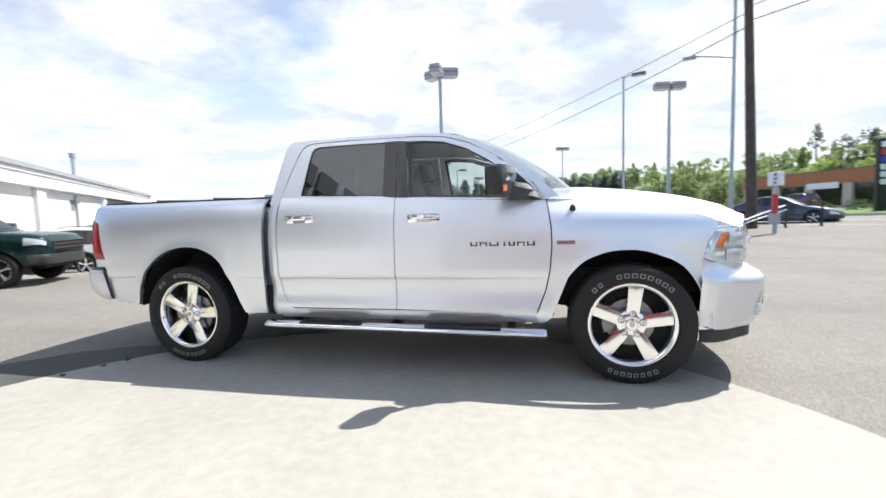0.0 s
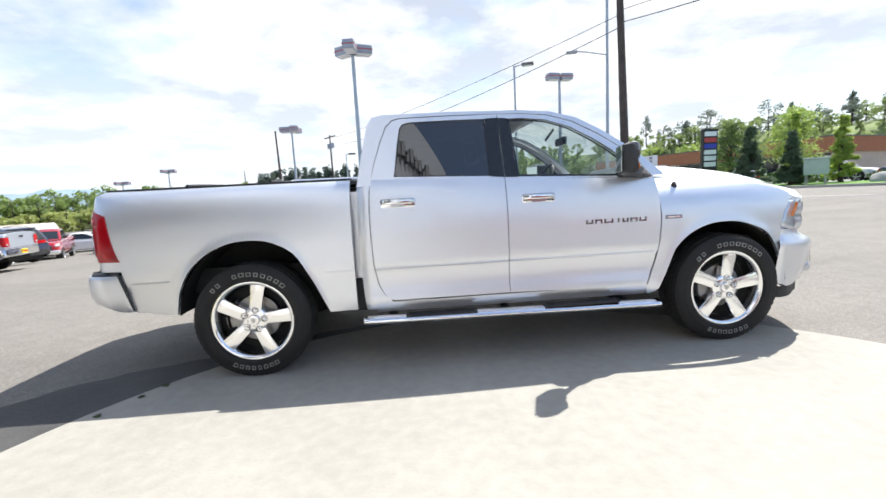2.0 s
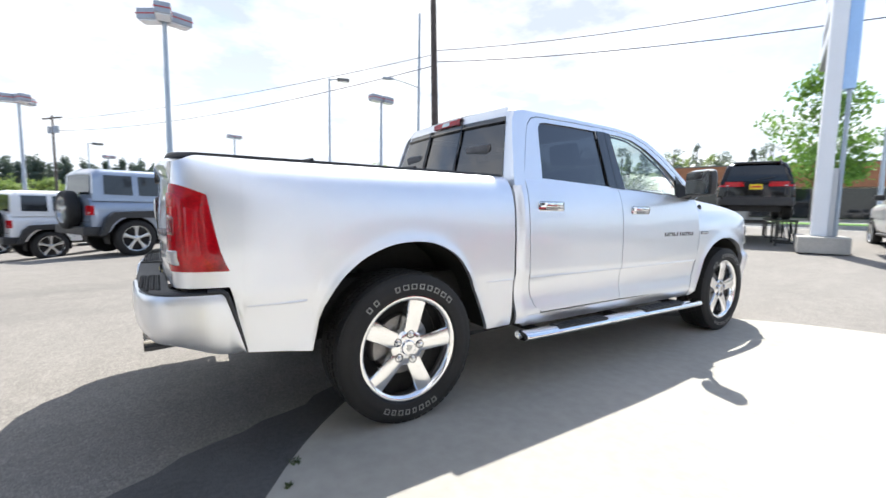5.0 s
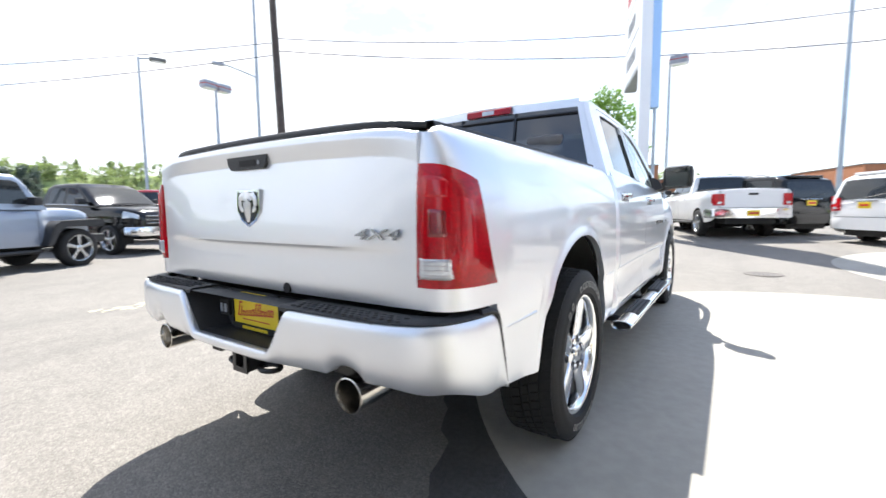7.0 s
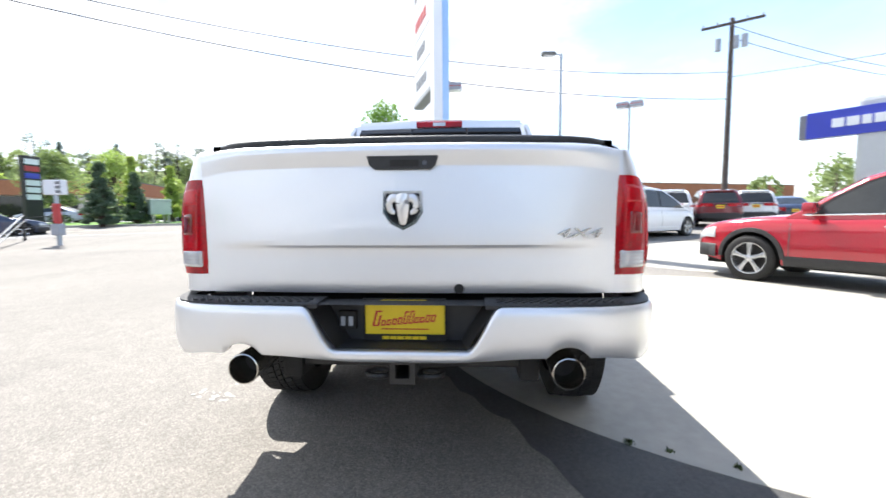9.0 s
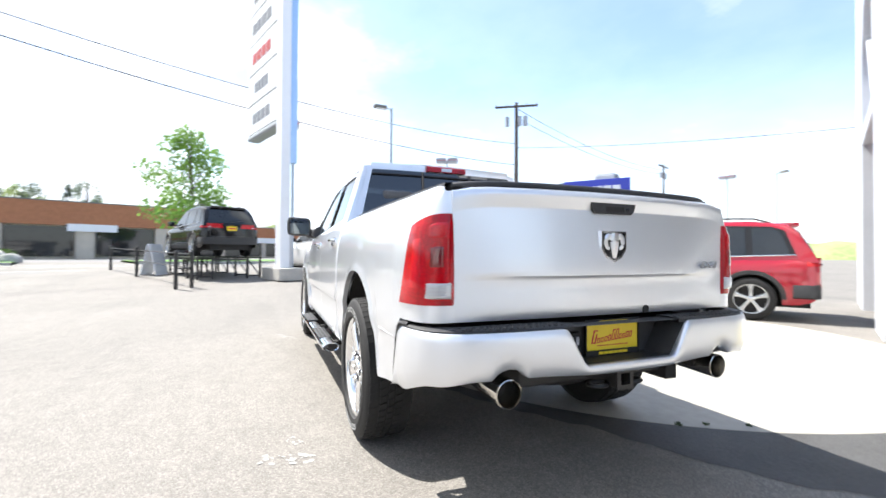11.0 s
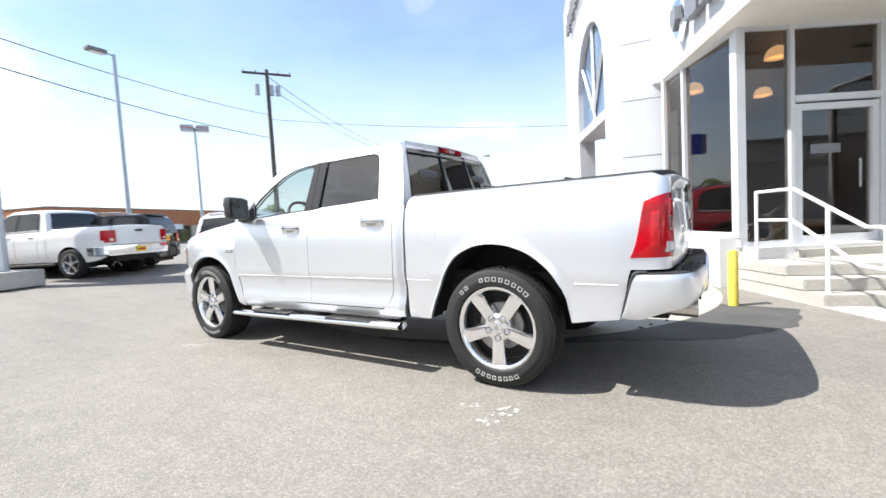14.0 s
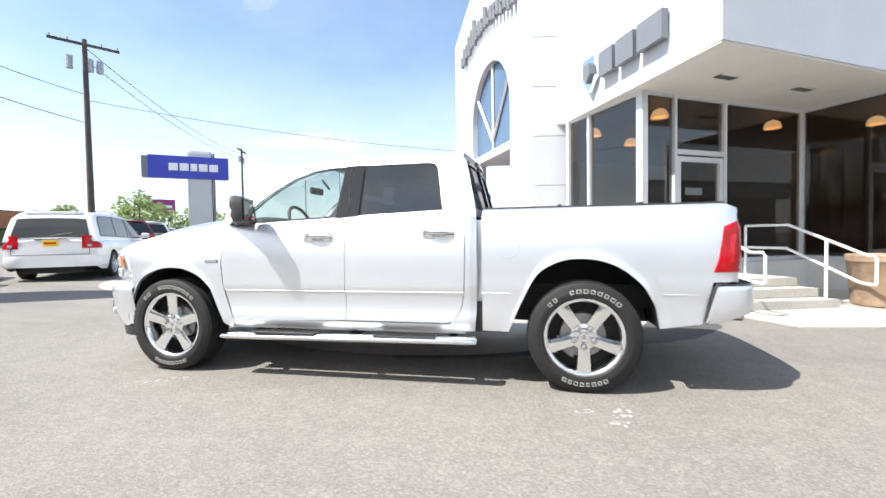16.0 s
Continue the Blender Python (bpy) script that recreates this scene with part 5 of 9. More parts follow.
    b.parent = tg
    b["label"] = "chrome 4X4 badge"
    b.matrix_local = Matrix.Translation((-1.0985, -0.640, 1.037)) @ Matrix.Rotation(radians(8), 4, "Z") @ Matrix.Rotation(radians(-90), 4, "Z") @ Matrix.Rotation(radians(90), 4, "X") @ Matrix.Diagonal((1.25, 0.62, 1, 1))


def rear_bumper():
    plan = smooth_path([(-1.225, 0.0), (-1.224, 0.2), (-1.218, 0.4), (-1.207, 0.60), (-1.186, 0.75), (-1.146, 0.852), (-1.08, 0.908), (-0.98, 0.938), (-0.90, 0.946), (-0.812, 0.949)], 6)

    def top(p):
        a = abs(p.y)
        if p.x > -0.876:
            return lerp(0.806, 0.540, (p.x + 0.876) / 0.064)
        return lerp(0.645, 0.800, ease(0.235, 0.355, a))

    def bot(p):
        a = abs(p.y)
        z = lerp(0.598, 0.615, ease(0.15, 0.5, a))
        if a > 0.72:
            z = lerp(0.615, 0.595, ease(0.72, 0.9, a))
        if p.x > -1.12:
            z = lerp(z, 0.534, ease(-1.12, -0.87, p.x))
        d = abs(a - 0.595)
        if d < 0.090 and p.x < -1.1:
            z = max(z, 0.565 + math.sqrt(0.090 ** 2 - d * d))
        return z
    vs = [0, 0.03, 0.08, 0.15, 0.3, 0.5, 0.7, 0.84, 0.91, 0.95, 0.98, 1.0]
    for s in (1, -1):
        bm = bmesh.new()
        rows = []
        fine = []
        for i in range(len(plan) - 1):
            fine += [plan[i].lerp(plan[i + 1], k / 3) for k in range(3)]
        fine.append(plan[-1])
        for v in vs:
            row = []
            for i, p in enumerate(fine):
                q, r = fine[max(i - 1, 0)], fine[min(i + 1, len(fine) - 1)]
                d = (r - q).normalized()
                n = Vector((-d.y, d.x))
                out = 0.012 * (1 - abs(2 * v - 1) ** 7)
                tuck = -0.014 * (1 - ease(0.0, 0.40, v))
                c = p + n * (out + tuck)
                row.append((c.x, s * c.y, lerp(bot(p), top(p), v)))
            rows.append(row)
        grid(bm, rows)
        r = bmesh.ops.extrude_edge_only(bm, edges=[e for e in bm.edges if e.is_boundary and not all(abs(v.co.y) < 1e-4 for v in e.verts)])
        for w in r["geom"]:
            if isinstance(w, bmesh.types.BMVert):
                w.co.x += 0.035 if w.co.x < -1.0 else 0.0
                w.co.y -= s * (0.03 if abs(w.co.y) > 0.7 else 0.0)
        part("rear_bumper", bm, M_SILVER, TRUCK, "silver painted rear bumper", True, 40)
        seal = [(-0.95, 0.930, 0.812), (-0.905, 0.944, 0.812), (-0.884, 0.950, 0.800), (-0.870, 0.951, 0.760), (-0.842, 0.951, 0.66), (-0.815, 0.949, 0.545)]
        part("bumper_seal", tube(bmesh.new(), smooth_path([(x, s * y, z) for x, y, z in seal], 4), 0.011, 6), M_BLACKPL, TRUCK, "black bumper end seal", True)
        # black tread pad on top
        o = [Vector((p.x + 0.012, s * p.y)) for p in plan if abs(p.y) > 0.30 and p.x < -0.90]
        inner = [Vector((min(-0.90, max(p.x + 0.10, -1.085)), s * min(abs(p.y), 0.86))) for p in plan if abs(p.y) > 0.30 and p.x < -0.90]
        bm = bmesh.new()
        grid(bm, [[(p.x, p.y, 0.792) for p in o], [(p.x, p.y, 0.806) for p in o], [(p.x + 0.012, p.y * 0.99, 0.812) for p in o], [(p.x, p.y, 0.812) for p in inner], [(p.x, p.y, 0.792) for p in inner]])
        pad = part("step_pad", bm, M_BLACKPL, TRUCK, "black ribbed step pad", True, 30)
        bm = bmesh.new()
        for r in range(4):
            for k in range(15):
                a0, x0 = 0.345 + k * 0.030 + 0.015 * (r % 2), -1.186 + r * 0.021
                if a0 > 0.70 and r == 0:
                    continue
                bm.faces.new([bm.verts.new((x0 + dx, s * (a0 + dy), 0.8165)) for dx, dy in ((-0.009, 0), (0, -0.009), (0.009, 0), (0, 0.009))])
        r = bmesh.ops.extrude_face_region(bm, geom=bm.faces[:])
        for w in r["geom"]:
            if isinstance(w, bmesh.types.BMVert):
                w.co.z -= 0.006
        part("pad_tread", bm, M_BLACKPL, pad, "small raised tread lozenges")
    # black centre recess
    o = [(-0.36, 0.806), (0.36, 0.806), (0.33, 0.79), (0.235, 0.648), (-0.235, 0.648), (-0.33, 0.79)]
    bm = bmesh.new()
    near, far = [(-1.212, y, z) for y, z in o], [(-1.088, y * 0.90, z * 0.985 + 0.008) for y, z in o]
    grid(bm, [near, far], closed=True)
    bm.faces.new([bm.verts.new(p) for p in far])
    rec = part("bumper_recess", bm, M_BLACKPL, TRUCK, "black plastic centre step of the bumper", True, 20)
    part("socket", boxed((-1.112, 0.185, 0.690), (-1.086, 0.255, 0.760), 0.006), M_UNDER, rec, "trailer light socket")
    for k in (0.205, 0.235):
        part("socket_pin", boxed((-1.116, k - 0.008, 0.705), (-1.111, k + 0.008, 0.740)), M_LAMPBOX, rec)
    part("jack_hole", tube(bmesh.new(), [(-1.1095, -0.205, 0.846), (-1.09, -0.205, 0.846)], 0.019, 14), M_UNDER, rec, "round access hole")
    # dealer plate: yellow with red print, drawn as bars
    pl = part("number_plate", boxed((-1.1070, -0.152, 0.652), (-1.0990, 0.152, 0.806), 0.004), M_PLATE, TRUCK, "yellow dealer plate in a black frame")
    bm = bmesh.new()
    for lo, hi in (((-1.1130, -0.156, 0.788), (-1.1060, 0.156, 0.810)), ((-1.1130, -0.156, 0.648), (-1.1060, 0.156, 0.672))):
        box(bm, lo, hi)
    for lo, hi in (((-1.1130, -0.158, 0.672), (-1.1060, -0.152, 0.788)), ((-1.1130, 0.152, 0.672), (-1.1060, 0.158, 0.788))):
        box(bm, lo, hi)
    fr = part("plate_frame", bm, M_UNDER, pl, "black plate frame")
    for z0, n in ((0.793, 5), (0.654, 6)):
        for k in range(n):
            w = 0.17 / n
            part("frame_print_bar", boxed((-1.1150, -0.085 + k * w + 0.003, z0), (-1.1135, -0.085 + (k + 1) * w, z0 + 0.012)), M_PLATE, fr)
    rnd = random.Random(4)
    y = 0.125
    bm = bmesh.new()
    for k in range(11):
        w, h = (0.030, 0.060) if k == 0 else (0.019, 0.050 if k in (5, 6) else rnd.uniform(0.022, 0.030))
        z = 0.702 + 0.0018 * k
        for q in ((0, 0.28), (0.62, 0.9)):
            zt = h * (1.0 if q[0] == 0 else rnd.uniform(0.6, 1.0))
            bm.faces.new([bm.verts.new((-1.1082, y - w * c - 0.25 * d, z + d)) for c, d in ((q[0], 0), (q[1], 0), (q[1], zt), (q[0], zt))])
        for d0 in (0.0, h - 0.006):
            bm.faces.new([bm.verts.new((-1.1084, y - w * c - 0.25 * d, z + d)) for c, d in ((0.1, d0), (0.85, d0), (0.85, d0 + 0.006), (0.1, d0 + 0.006))])
        y -= w + 0.002
    part("plate_print", bm, M_PLATERED, pl, "line of red strokes")
    part("print_bar", boxed((-1.1088, -0.09, 0.690), (-1.1078, 0.09, 0.694)), M_PLATERED, pl)
    # tow receiver
    bm = bmesh.new()
    o, i = 0.042, 0.026
    ring_o = [(-o, -o), (o, -o), (o, o), (-o, o)]
    ring_i = [(-i, -i), (i, -i), (i, i), (-i, i)]
    grid(bm, [[(-0.75, a, 0.555 + b) for a, b in ring_o], [(-1.17, a, 0.555 + b) for a, b in ring_o], [(-1.185, a * 1.12, 0.555 + b * 1.12) for a, b in ring_o], [(-1.185, a, 0.555 + b) for a, b in ring_i], [(-0.9, a, 0.555 + b) for a, b in ring_i]], closed=True)
    part("tow_receiver", bm, M_BLACKMETAL, TRUCK, "black square tow receiver")
    part("hitch_bar", boxed((-0.98, -0.50, 0.50), (-0.90, 0.50, 0.60), 0.01), M_BLACKMETAL, TRUCK)
    for s in (1, -1):
        ring = bmesh.new()
        bmesh.ops.create_circle(ring, segments=12, radius=0.001)
        ring.free()
        path = [(-1.12 + 0.035 * math.cos(a), s * 0.10 + 0.045 * math.sin(a) * s, 0.525) for a in [k * math.tau / 14 for k in range(15)]]
        part("chain_loop", tube(bmesh.new(), path, 0.010, 6), M_BLACKMETAL, TRUCK)
        # exhaust tip
        bm = bmesh.new()
        rows = [[(x, s * 0.595 + r * math.cos(k * math.tau / 28), 0.556 + r * math.sin(k * math.tau / 28) + dz) for k in range(28)] for x, r, dz in ((-0.80, 0.042, 0.01), (-0.98, 0.052, 0.004), (-1.175, 0.058, 0.0), (-1.186, 0.058, 0.0), (-1.188, 0.054, 0.0), (-1.175, 0.050, 0.0), (-1.0, 0.046, 0.002))]
        grid(bm, rows, closed=True)
        part("exhaust_tip", bm, M_EXHAUST, TRUCK, "polished round exhaust tip", True, 60)
        bm = bmesh.new()
        bm.faces.new([bm.verts.new((-1.08, s * 0.595 + 0.052 * math.cos(k * math.tau / 24), 0.556 + 0.052 * math.sin(k * math.tau / 24))) for k in range(24)])
        part("exhaust_bore", bm, M_UNDER, TRUCK)


M_EXHAUST = mat("polished_stainless", (0.60, 0.57, 0.52), 0.16, 1.0, var=0.08, scale=14)


def truck_wheel(x, s, turn):
    """A 20-inch five-spoke chrome wheel with an all-terrain tyre; the outer face looks towards s."""
    R, W = 0.417, 0.285
    m = Matrix.Translation((x, s * 0.845, 0.417)) @ Matrix.Rotation(0 if s > 0 else math.pi, 4, "Z") @ Matrix.Rotation(radians(turn), 4, "Y")
    bm = bmesh.new()
    prof = [(0.286, 0.085), (0.2905, 0.114), (0.2935, 0.126), (0.2985, 0.131), (0.300, 0.138), (0.330, 0.1425), (0.352, 0.1425), (0.356, 0.139), (0.372, 0.137), (0.394, 0.127), (0.405, 0.118), (0.411, 0.105)]
    lathe(bm, prof, 72)
    lathe(bm, [(0.411, -0.105), (0.400, -0.122), (0.36, -0.140), (0.27, -0.125)], 48)
    tyre = part("wheel", bm, M_TYRE, TRUCK, "black all-terrain tyre on a chrome wheel", True, 50)
    tyre.matrix_local = m
    # tread: circumferential ribs cut by cross grooves
    bm = bmesh.new()
    n = 60
    for j, (y0, y1) in enumerate(((-0.118, -0.072), (-0.062, -0.024), (-0.014, 0.014), (0.024, 0.062), (0.072, 0.118))):
        for k in range(n):
            a0 = (k + (0.5 if j % 2 else 0.0)) * math.tau / n
            a1 = a0 + math.tau / n * 0.80
            r0, r1 = 0.404, R if 0 < j < 4 else R - 0.005
            sk = 0.25 * math.tau / n
            pts = [(a0, y0), (a1, y0), (a1 + sk, y1), (a0 + sk, y1)]
            lo = [bm.verts.new((r0 * math.cos(a), y, r0 * math.sin(a))) for a, y in pts]
            hi = [bm.verts.new((r1 * math.cos(a), y, r1 * math.sin(a))) for a, y in pts]
            for i in range(4):
                bm.faces.new((lo[i], lo[(i + 1) % 4], hi[(i + 1) % 4], hi[i]))
            bm.faces.new(hi)
    lathe(bm, [(0.411, 0.110), (0.405, 0.0), (0.411, -0.110)], 60)
    part("tread", bm, M_TREAD, tyre, "blocky tread")
    # raised pale sidewall marks, two arcs of plain bars
    rnd = random.Random(int(x * 10) + s)

    def bars(a_mid, count, pitch):
        """Plain outlined blocks in an arc, one for each raised letter."""
        for k in range(count):
            a = a_mid + (k - (count - 1) / 2) * pitch
            w = pitch * rnd.uniform(0.27, 0.37)
            bm = bmesh.new()
            outer = [(0.329, a - w), (0.359, a - w), (0.359, a + w), (0.329, a + w)]
            inner = [(0.3345, a - w + 0.017), (0.3535, a - w + 0.017), (0.3535, a + w - 0.017), (0.3345, a + w - 0.017)]
            rows = [[(q * math.cos(b), y, q * math.sin(b)) for q, b in ring] for ring, y in ((outer, 0.1425), (outer, 0.1438), (inner, 0.1438), (inner, 0.1425))]
            grid(bm, rows, closed=True)
            # the sunlit side of the truck gets the brighter copy of the rubber
            part("sidewall_mark", bm, M_SIDESHADED if s < 0 else M_SIDELIT, tyre, "pale raised sidewall block")
    up = math.pi / 2 - radians(turn) * -1
    bars(up + 0.25, 8, 0.145)
    bars(up - 0.72, 2, 0.145)
    bars(up + math.pi, 8, 0.125)
    # rim: a deep barrel with a bright outer lip
    bm = bmesh.new()
    lathe(bm, [(0.252, -0.10), (0.248, 0.02), (0.252, 0.075), (0.258, 0.096), (0.263, 0.110), (0.270, 0.119), (0.281, 0.1255), (0.289, 0.124), (0.292, 0.116)], 72)
    rim = part("rim", bm, M_WHEELCHROME, tyre, "chrome rim", True, 50)
    for k in range(5):
        a = math.pi / 2 + k * math.tau / 5
        u, v = Vector((math.cos(a), 0, math.sin(a))), Vector((-math.sin(a), 0, math.cos(a)))
        bm = bmesh.new()
        rows = []
        for q, hw, y in ((0.03, 0.030, 0.096), (0.068, 0.043, 0.100), (0.10, 0.0455, 0.103), (0.15, 0.0465, 0.107), (0.20, 0.049, 0.110), (0.245, 0.052, 0.112), (0.268, 0.054, 0.111)):
            rows.append([u * q + v * w_ + Vector((0, y + dy, 0)) for w_, dy in ((-hw * 0.93, -0.062), (-hw, -0.012), (-hw * 0.92, -0.004), (-hw * 0.5, -0.0005), (0, 0.001), (hw * 0.5, -0.0005), (hw * 0.92, -0.004), (hw, -0.012), (hw * 0.93, -0.062))])
        grid(bm, rows)
        part("spoke", bm, M_WHEELCHROME, rim, smooth=True, angle=24)
        c = u * 0.074
        bm = bmesh.new()
        lathe(bm, [(0.0235, 0.098), (0.0235, 0.1035), (0.021, 0.105), (0.019, 0.1035), (0.018, 0.097), (0.001, 0.097)], 20)
        bmesh.ops.translate(bm, vec=c, verts=bm.verts)
        part("lug_well", bm, M_SMOKE, rim, "dark lug well", True)
        lug = bmesh.new()
        lathe(lug, [(0.0125, 0.094), (0.0125, 0.112), (0.009, 0.118), (0.001, 0.119)], 6)
        bmesh.ops.translate(lug, vec=c, verts=lug.verts)
        part("lug_nut", lug, M_CHROME, rim)
    bm = bmesh.new()
    lathe(bm, [(0.098, 0.050), (0.097, 0.094), (0.090, 0.0995), (0.048, 0.0995), (0.046, 0.095), (0.042, 0.095), (0.0405, 0.108), (0.036, 0.113), (0.001, 0.1155)], 40)
    part("hub_cap", bm, M_WHEELCHROME, rim, "chrome centre cap", True, 40)
    bm = bmesh.new()
    bm.faces.new([bm.verts.new((y, 0.1165, z)) for y, z in ((-0.016, 0.018), (0.016, 0.018), (0.016, -0.004), (0, -0.020), (-0.016, -0.004))])
    part("cap_mark", bm, M_RIMGREY, rim)
    bm = bmesh.new()
    lathe(bm, [(0.085, 0.028), (0.165, 0.028), (0.168, 0.018), (0.168, -0.012), (0.085, -0.012)], 48)
    part("brake_disc", bm, M_DISC, tyre, "steel brake disc", True, 40)
    bm = bmesh.new()
    lathe(bm, [(0.001, -0.03), (0.249, -0.03)], 40)
    part("wheel_back", bm, M_UNDER, tyre)
    bm = bmesh.new()
    rows = [[(q * math.cos(a), y, q * math.sin(a)) for a in [radians(d) for d in range(-30, 35, 8)]] for q, y in ((0.11, 0.045), (0.185, 0.05), (0.195, 0.03), (0.195, -0.02))]
    grid(bm, rows)
    part("brake_caliper", bm, M_DISC, tyre, smooth=True)


# one white rubber in two tones, sun and shade put into the colour
M_SIDELIT = mat("white_rubber_sunlit_side", (0.40, 0.40, 0.385), 0.65, var=0.25, scale=25)
M_SIDESHADED = mat("white_rubber_shaded_side", (0.26, 0.255, 0.24), 0.7, var=0.35, scale=25)
M_DISC = mat("brake_steel", (0.30, 0.29, 0.28), 0.4, 0.9, var=0.2, scale=14)


def wheel_well(x0, z0, rx, rz, s):
    bm = bmesh.new()
    arc = [lerp(0.06, math.pi - 0.10, k / 24) for k in range(25)]
    rows = [[(x0 + rx * q * math.cos(a), s * y, z0 + rz * q * math.sin(a)) for a in arc] for q, y in ((1.0, 0.925), (1.02, 0.80), (1.02, 0.52), (0.02, 0.50))]
    grid(bm, rows)
    part("wheel_well", bm, M_UNDER, TRUCK, "black wheel-well liner", True)


def side_step(s):
    path = smooth_path([(0.825, s * 0.985, 0.372), (0.90, s * 1.0, 0.370), (1.9, s * 1.0, 0.362), (2.90, s * 1.0, 0.352), (2.975, s * 0.985, 0.352)], 6)
    bm = bmesh.new()
    rows = []
    for p in path:
        rows.append([p + Vector((0, 0.062 * math.cos(k * math.tau / 16), 0.030 * math.sin(k * math.tau / 16))) for k in range(16)])
    vs = grid(bm, rows, closed=True)
    bm.faces.new(vs[0])
    bm.faces.new(vs[-1])
    st = part("side_step", bm, M_CHROME, TRUCK, "chrome oval side step bar", True, 50)
    for xa, xb in ((1.10, 1.62), (2.12, 2.68)):
        part("tread_pad", boxed((xa, s * 1.0 - 0.052, 0.384), (xb, s * 1.0 + 0.050, 0.400), 0.008), M_BLACKPL, st, "black rubber tread pad")
        for k in range(3):
            part("pad_groove", boxed((xa + 0.02, s * 1.0 - 0.036 + k * 0.030, 0.400), (xb - 0.02, s * 1.0 - 0.030 + k * 0.030, 0.4035)), M_UNDER, st)
    for x in (1.0, 1.85, 2.75):
        part("bracket", boxed((x - 0.03, min(s * 0.72, s * 0.98), 0.352), (x + 0.03, max(s * 0.72, s * 0.98), 0.384), 0.005), M_UNDER, st)


def door_mirror(s):
    """A broad tow mirror on a stout swept arm."""
    def swept(bm):
        """Sweep the head back towards its outer end, and set it at its place."""
        for v in bm.verts:
            k = v.co.y * s + 0.135
            v.co.x -= 0.30 * k
            v.co.z -= 0.05 * max(0.0, 0.10 - k)
        bmesh.ops.translate(bm, vec=(2.745, s * 1.105, 1.420), verts=bm.verts)
        return bm
    mi = part("door_mirror", swept(boxed((-0.060, -0.135, -0.108), (0.062, 0.135, 0.108), 0.055)), M_BLACKPL, TRUCK, "black broad tow mirror", True, 50)
    part("mirror_glass", swept(boxed((-0.0635, -0.105, -0.088), (-0.0605, 0.108, 0.090), 0.0)), M_MIRROR, mi, "mirror glass")
    part("mirror_cap", swept(boxed((-0.030, -0.118, -0.012), (0.078, 0.128, 0.116), 0.045)), M_MIRCAP, mi, "glossy mirror cap", True, 50)
    bm = bmesh.new()
    grid(bm, [[(x, s * (y + c * 0.5), z + d) for c, d in ((-0.05, -0.045), (0.05, -0.045), (0.05, 0.03), (-0.05, 0.035))] for x, y, z in ((2.95, 0.86, 1.330), (2.90, 0.93, 1.335), (2.83, 0.99, 1.350), (2.76, 1.06, 1.375))], closed=True)
    part("mirror_arm", bm, M_BLACKPL, mi, smooth=True, angle=60)
    bm = bmesh.new()
    o = [(2.735, 1.300), (2.985, 1.296), (2.955, 1.345), (2.88, 1.415), (2.79, 1.43)]
    grid(bm, [[(x, s * (gh(z) - 0.01), z) for x, z in o], [(x * 0.95 + 2.83 * 0.05, s * (gh(z) + 0.035), z * 0.95 + 1.35 * 0.05) for x, z in o], [(x * 0.6 + 2.80 * 0.4, s * (gh(z) + 0.075), z * 0.6 + 1.35 * 0.4) for x, z in o]], closed=True)
    bm.verts.ensure_lookup_table()
    bm.faces.new(bm.verts[-5:])
    part("mirror_base", bm, M_BLACKPL, mi, "", True, 50)
    part("turn_lens", swept(boxed((0.058, 0.05, -0.07) if s > 0 else (0.058, -0.11, -0.07), (0.066, 0.11, -0.03) if s > 0 else (0.066, -0.05, -0.03), 0.003)), M_AMBER, mi)


M_MIRCAP = mat("glossy_dark_grey_cap", (0.10, 0.10, 0.105), 0.10, 0.3, var=0.1, scale=6, coat=1.0)
M_MIRROR = mat("mirror_silver", (0.82, 0.84, 0.85), 0.02, 1.0, var=0.01)


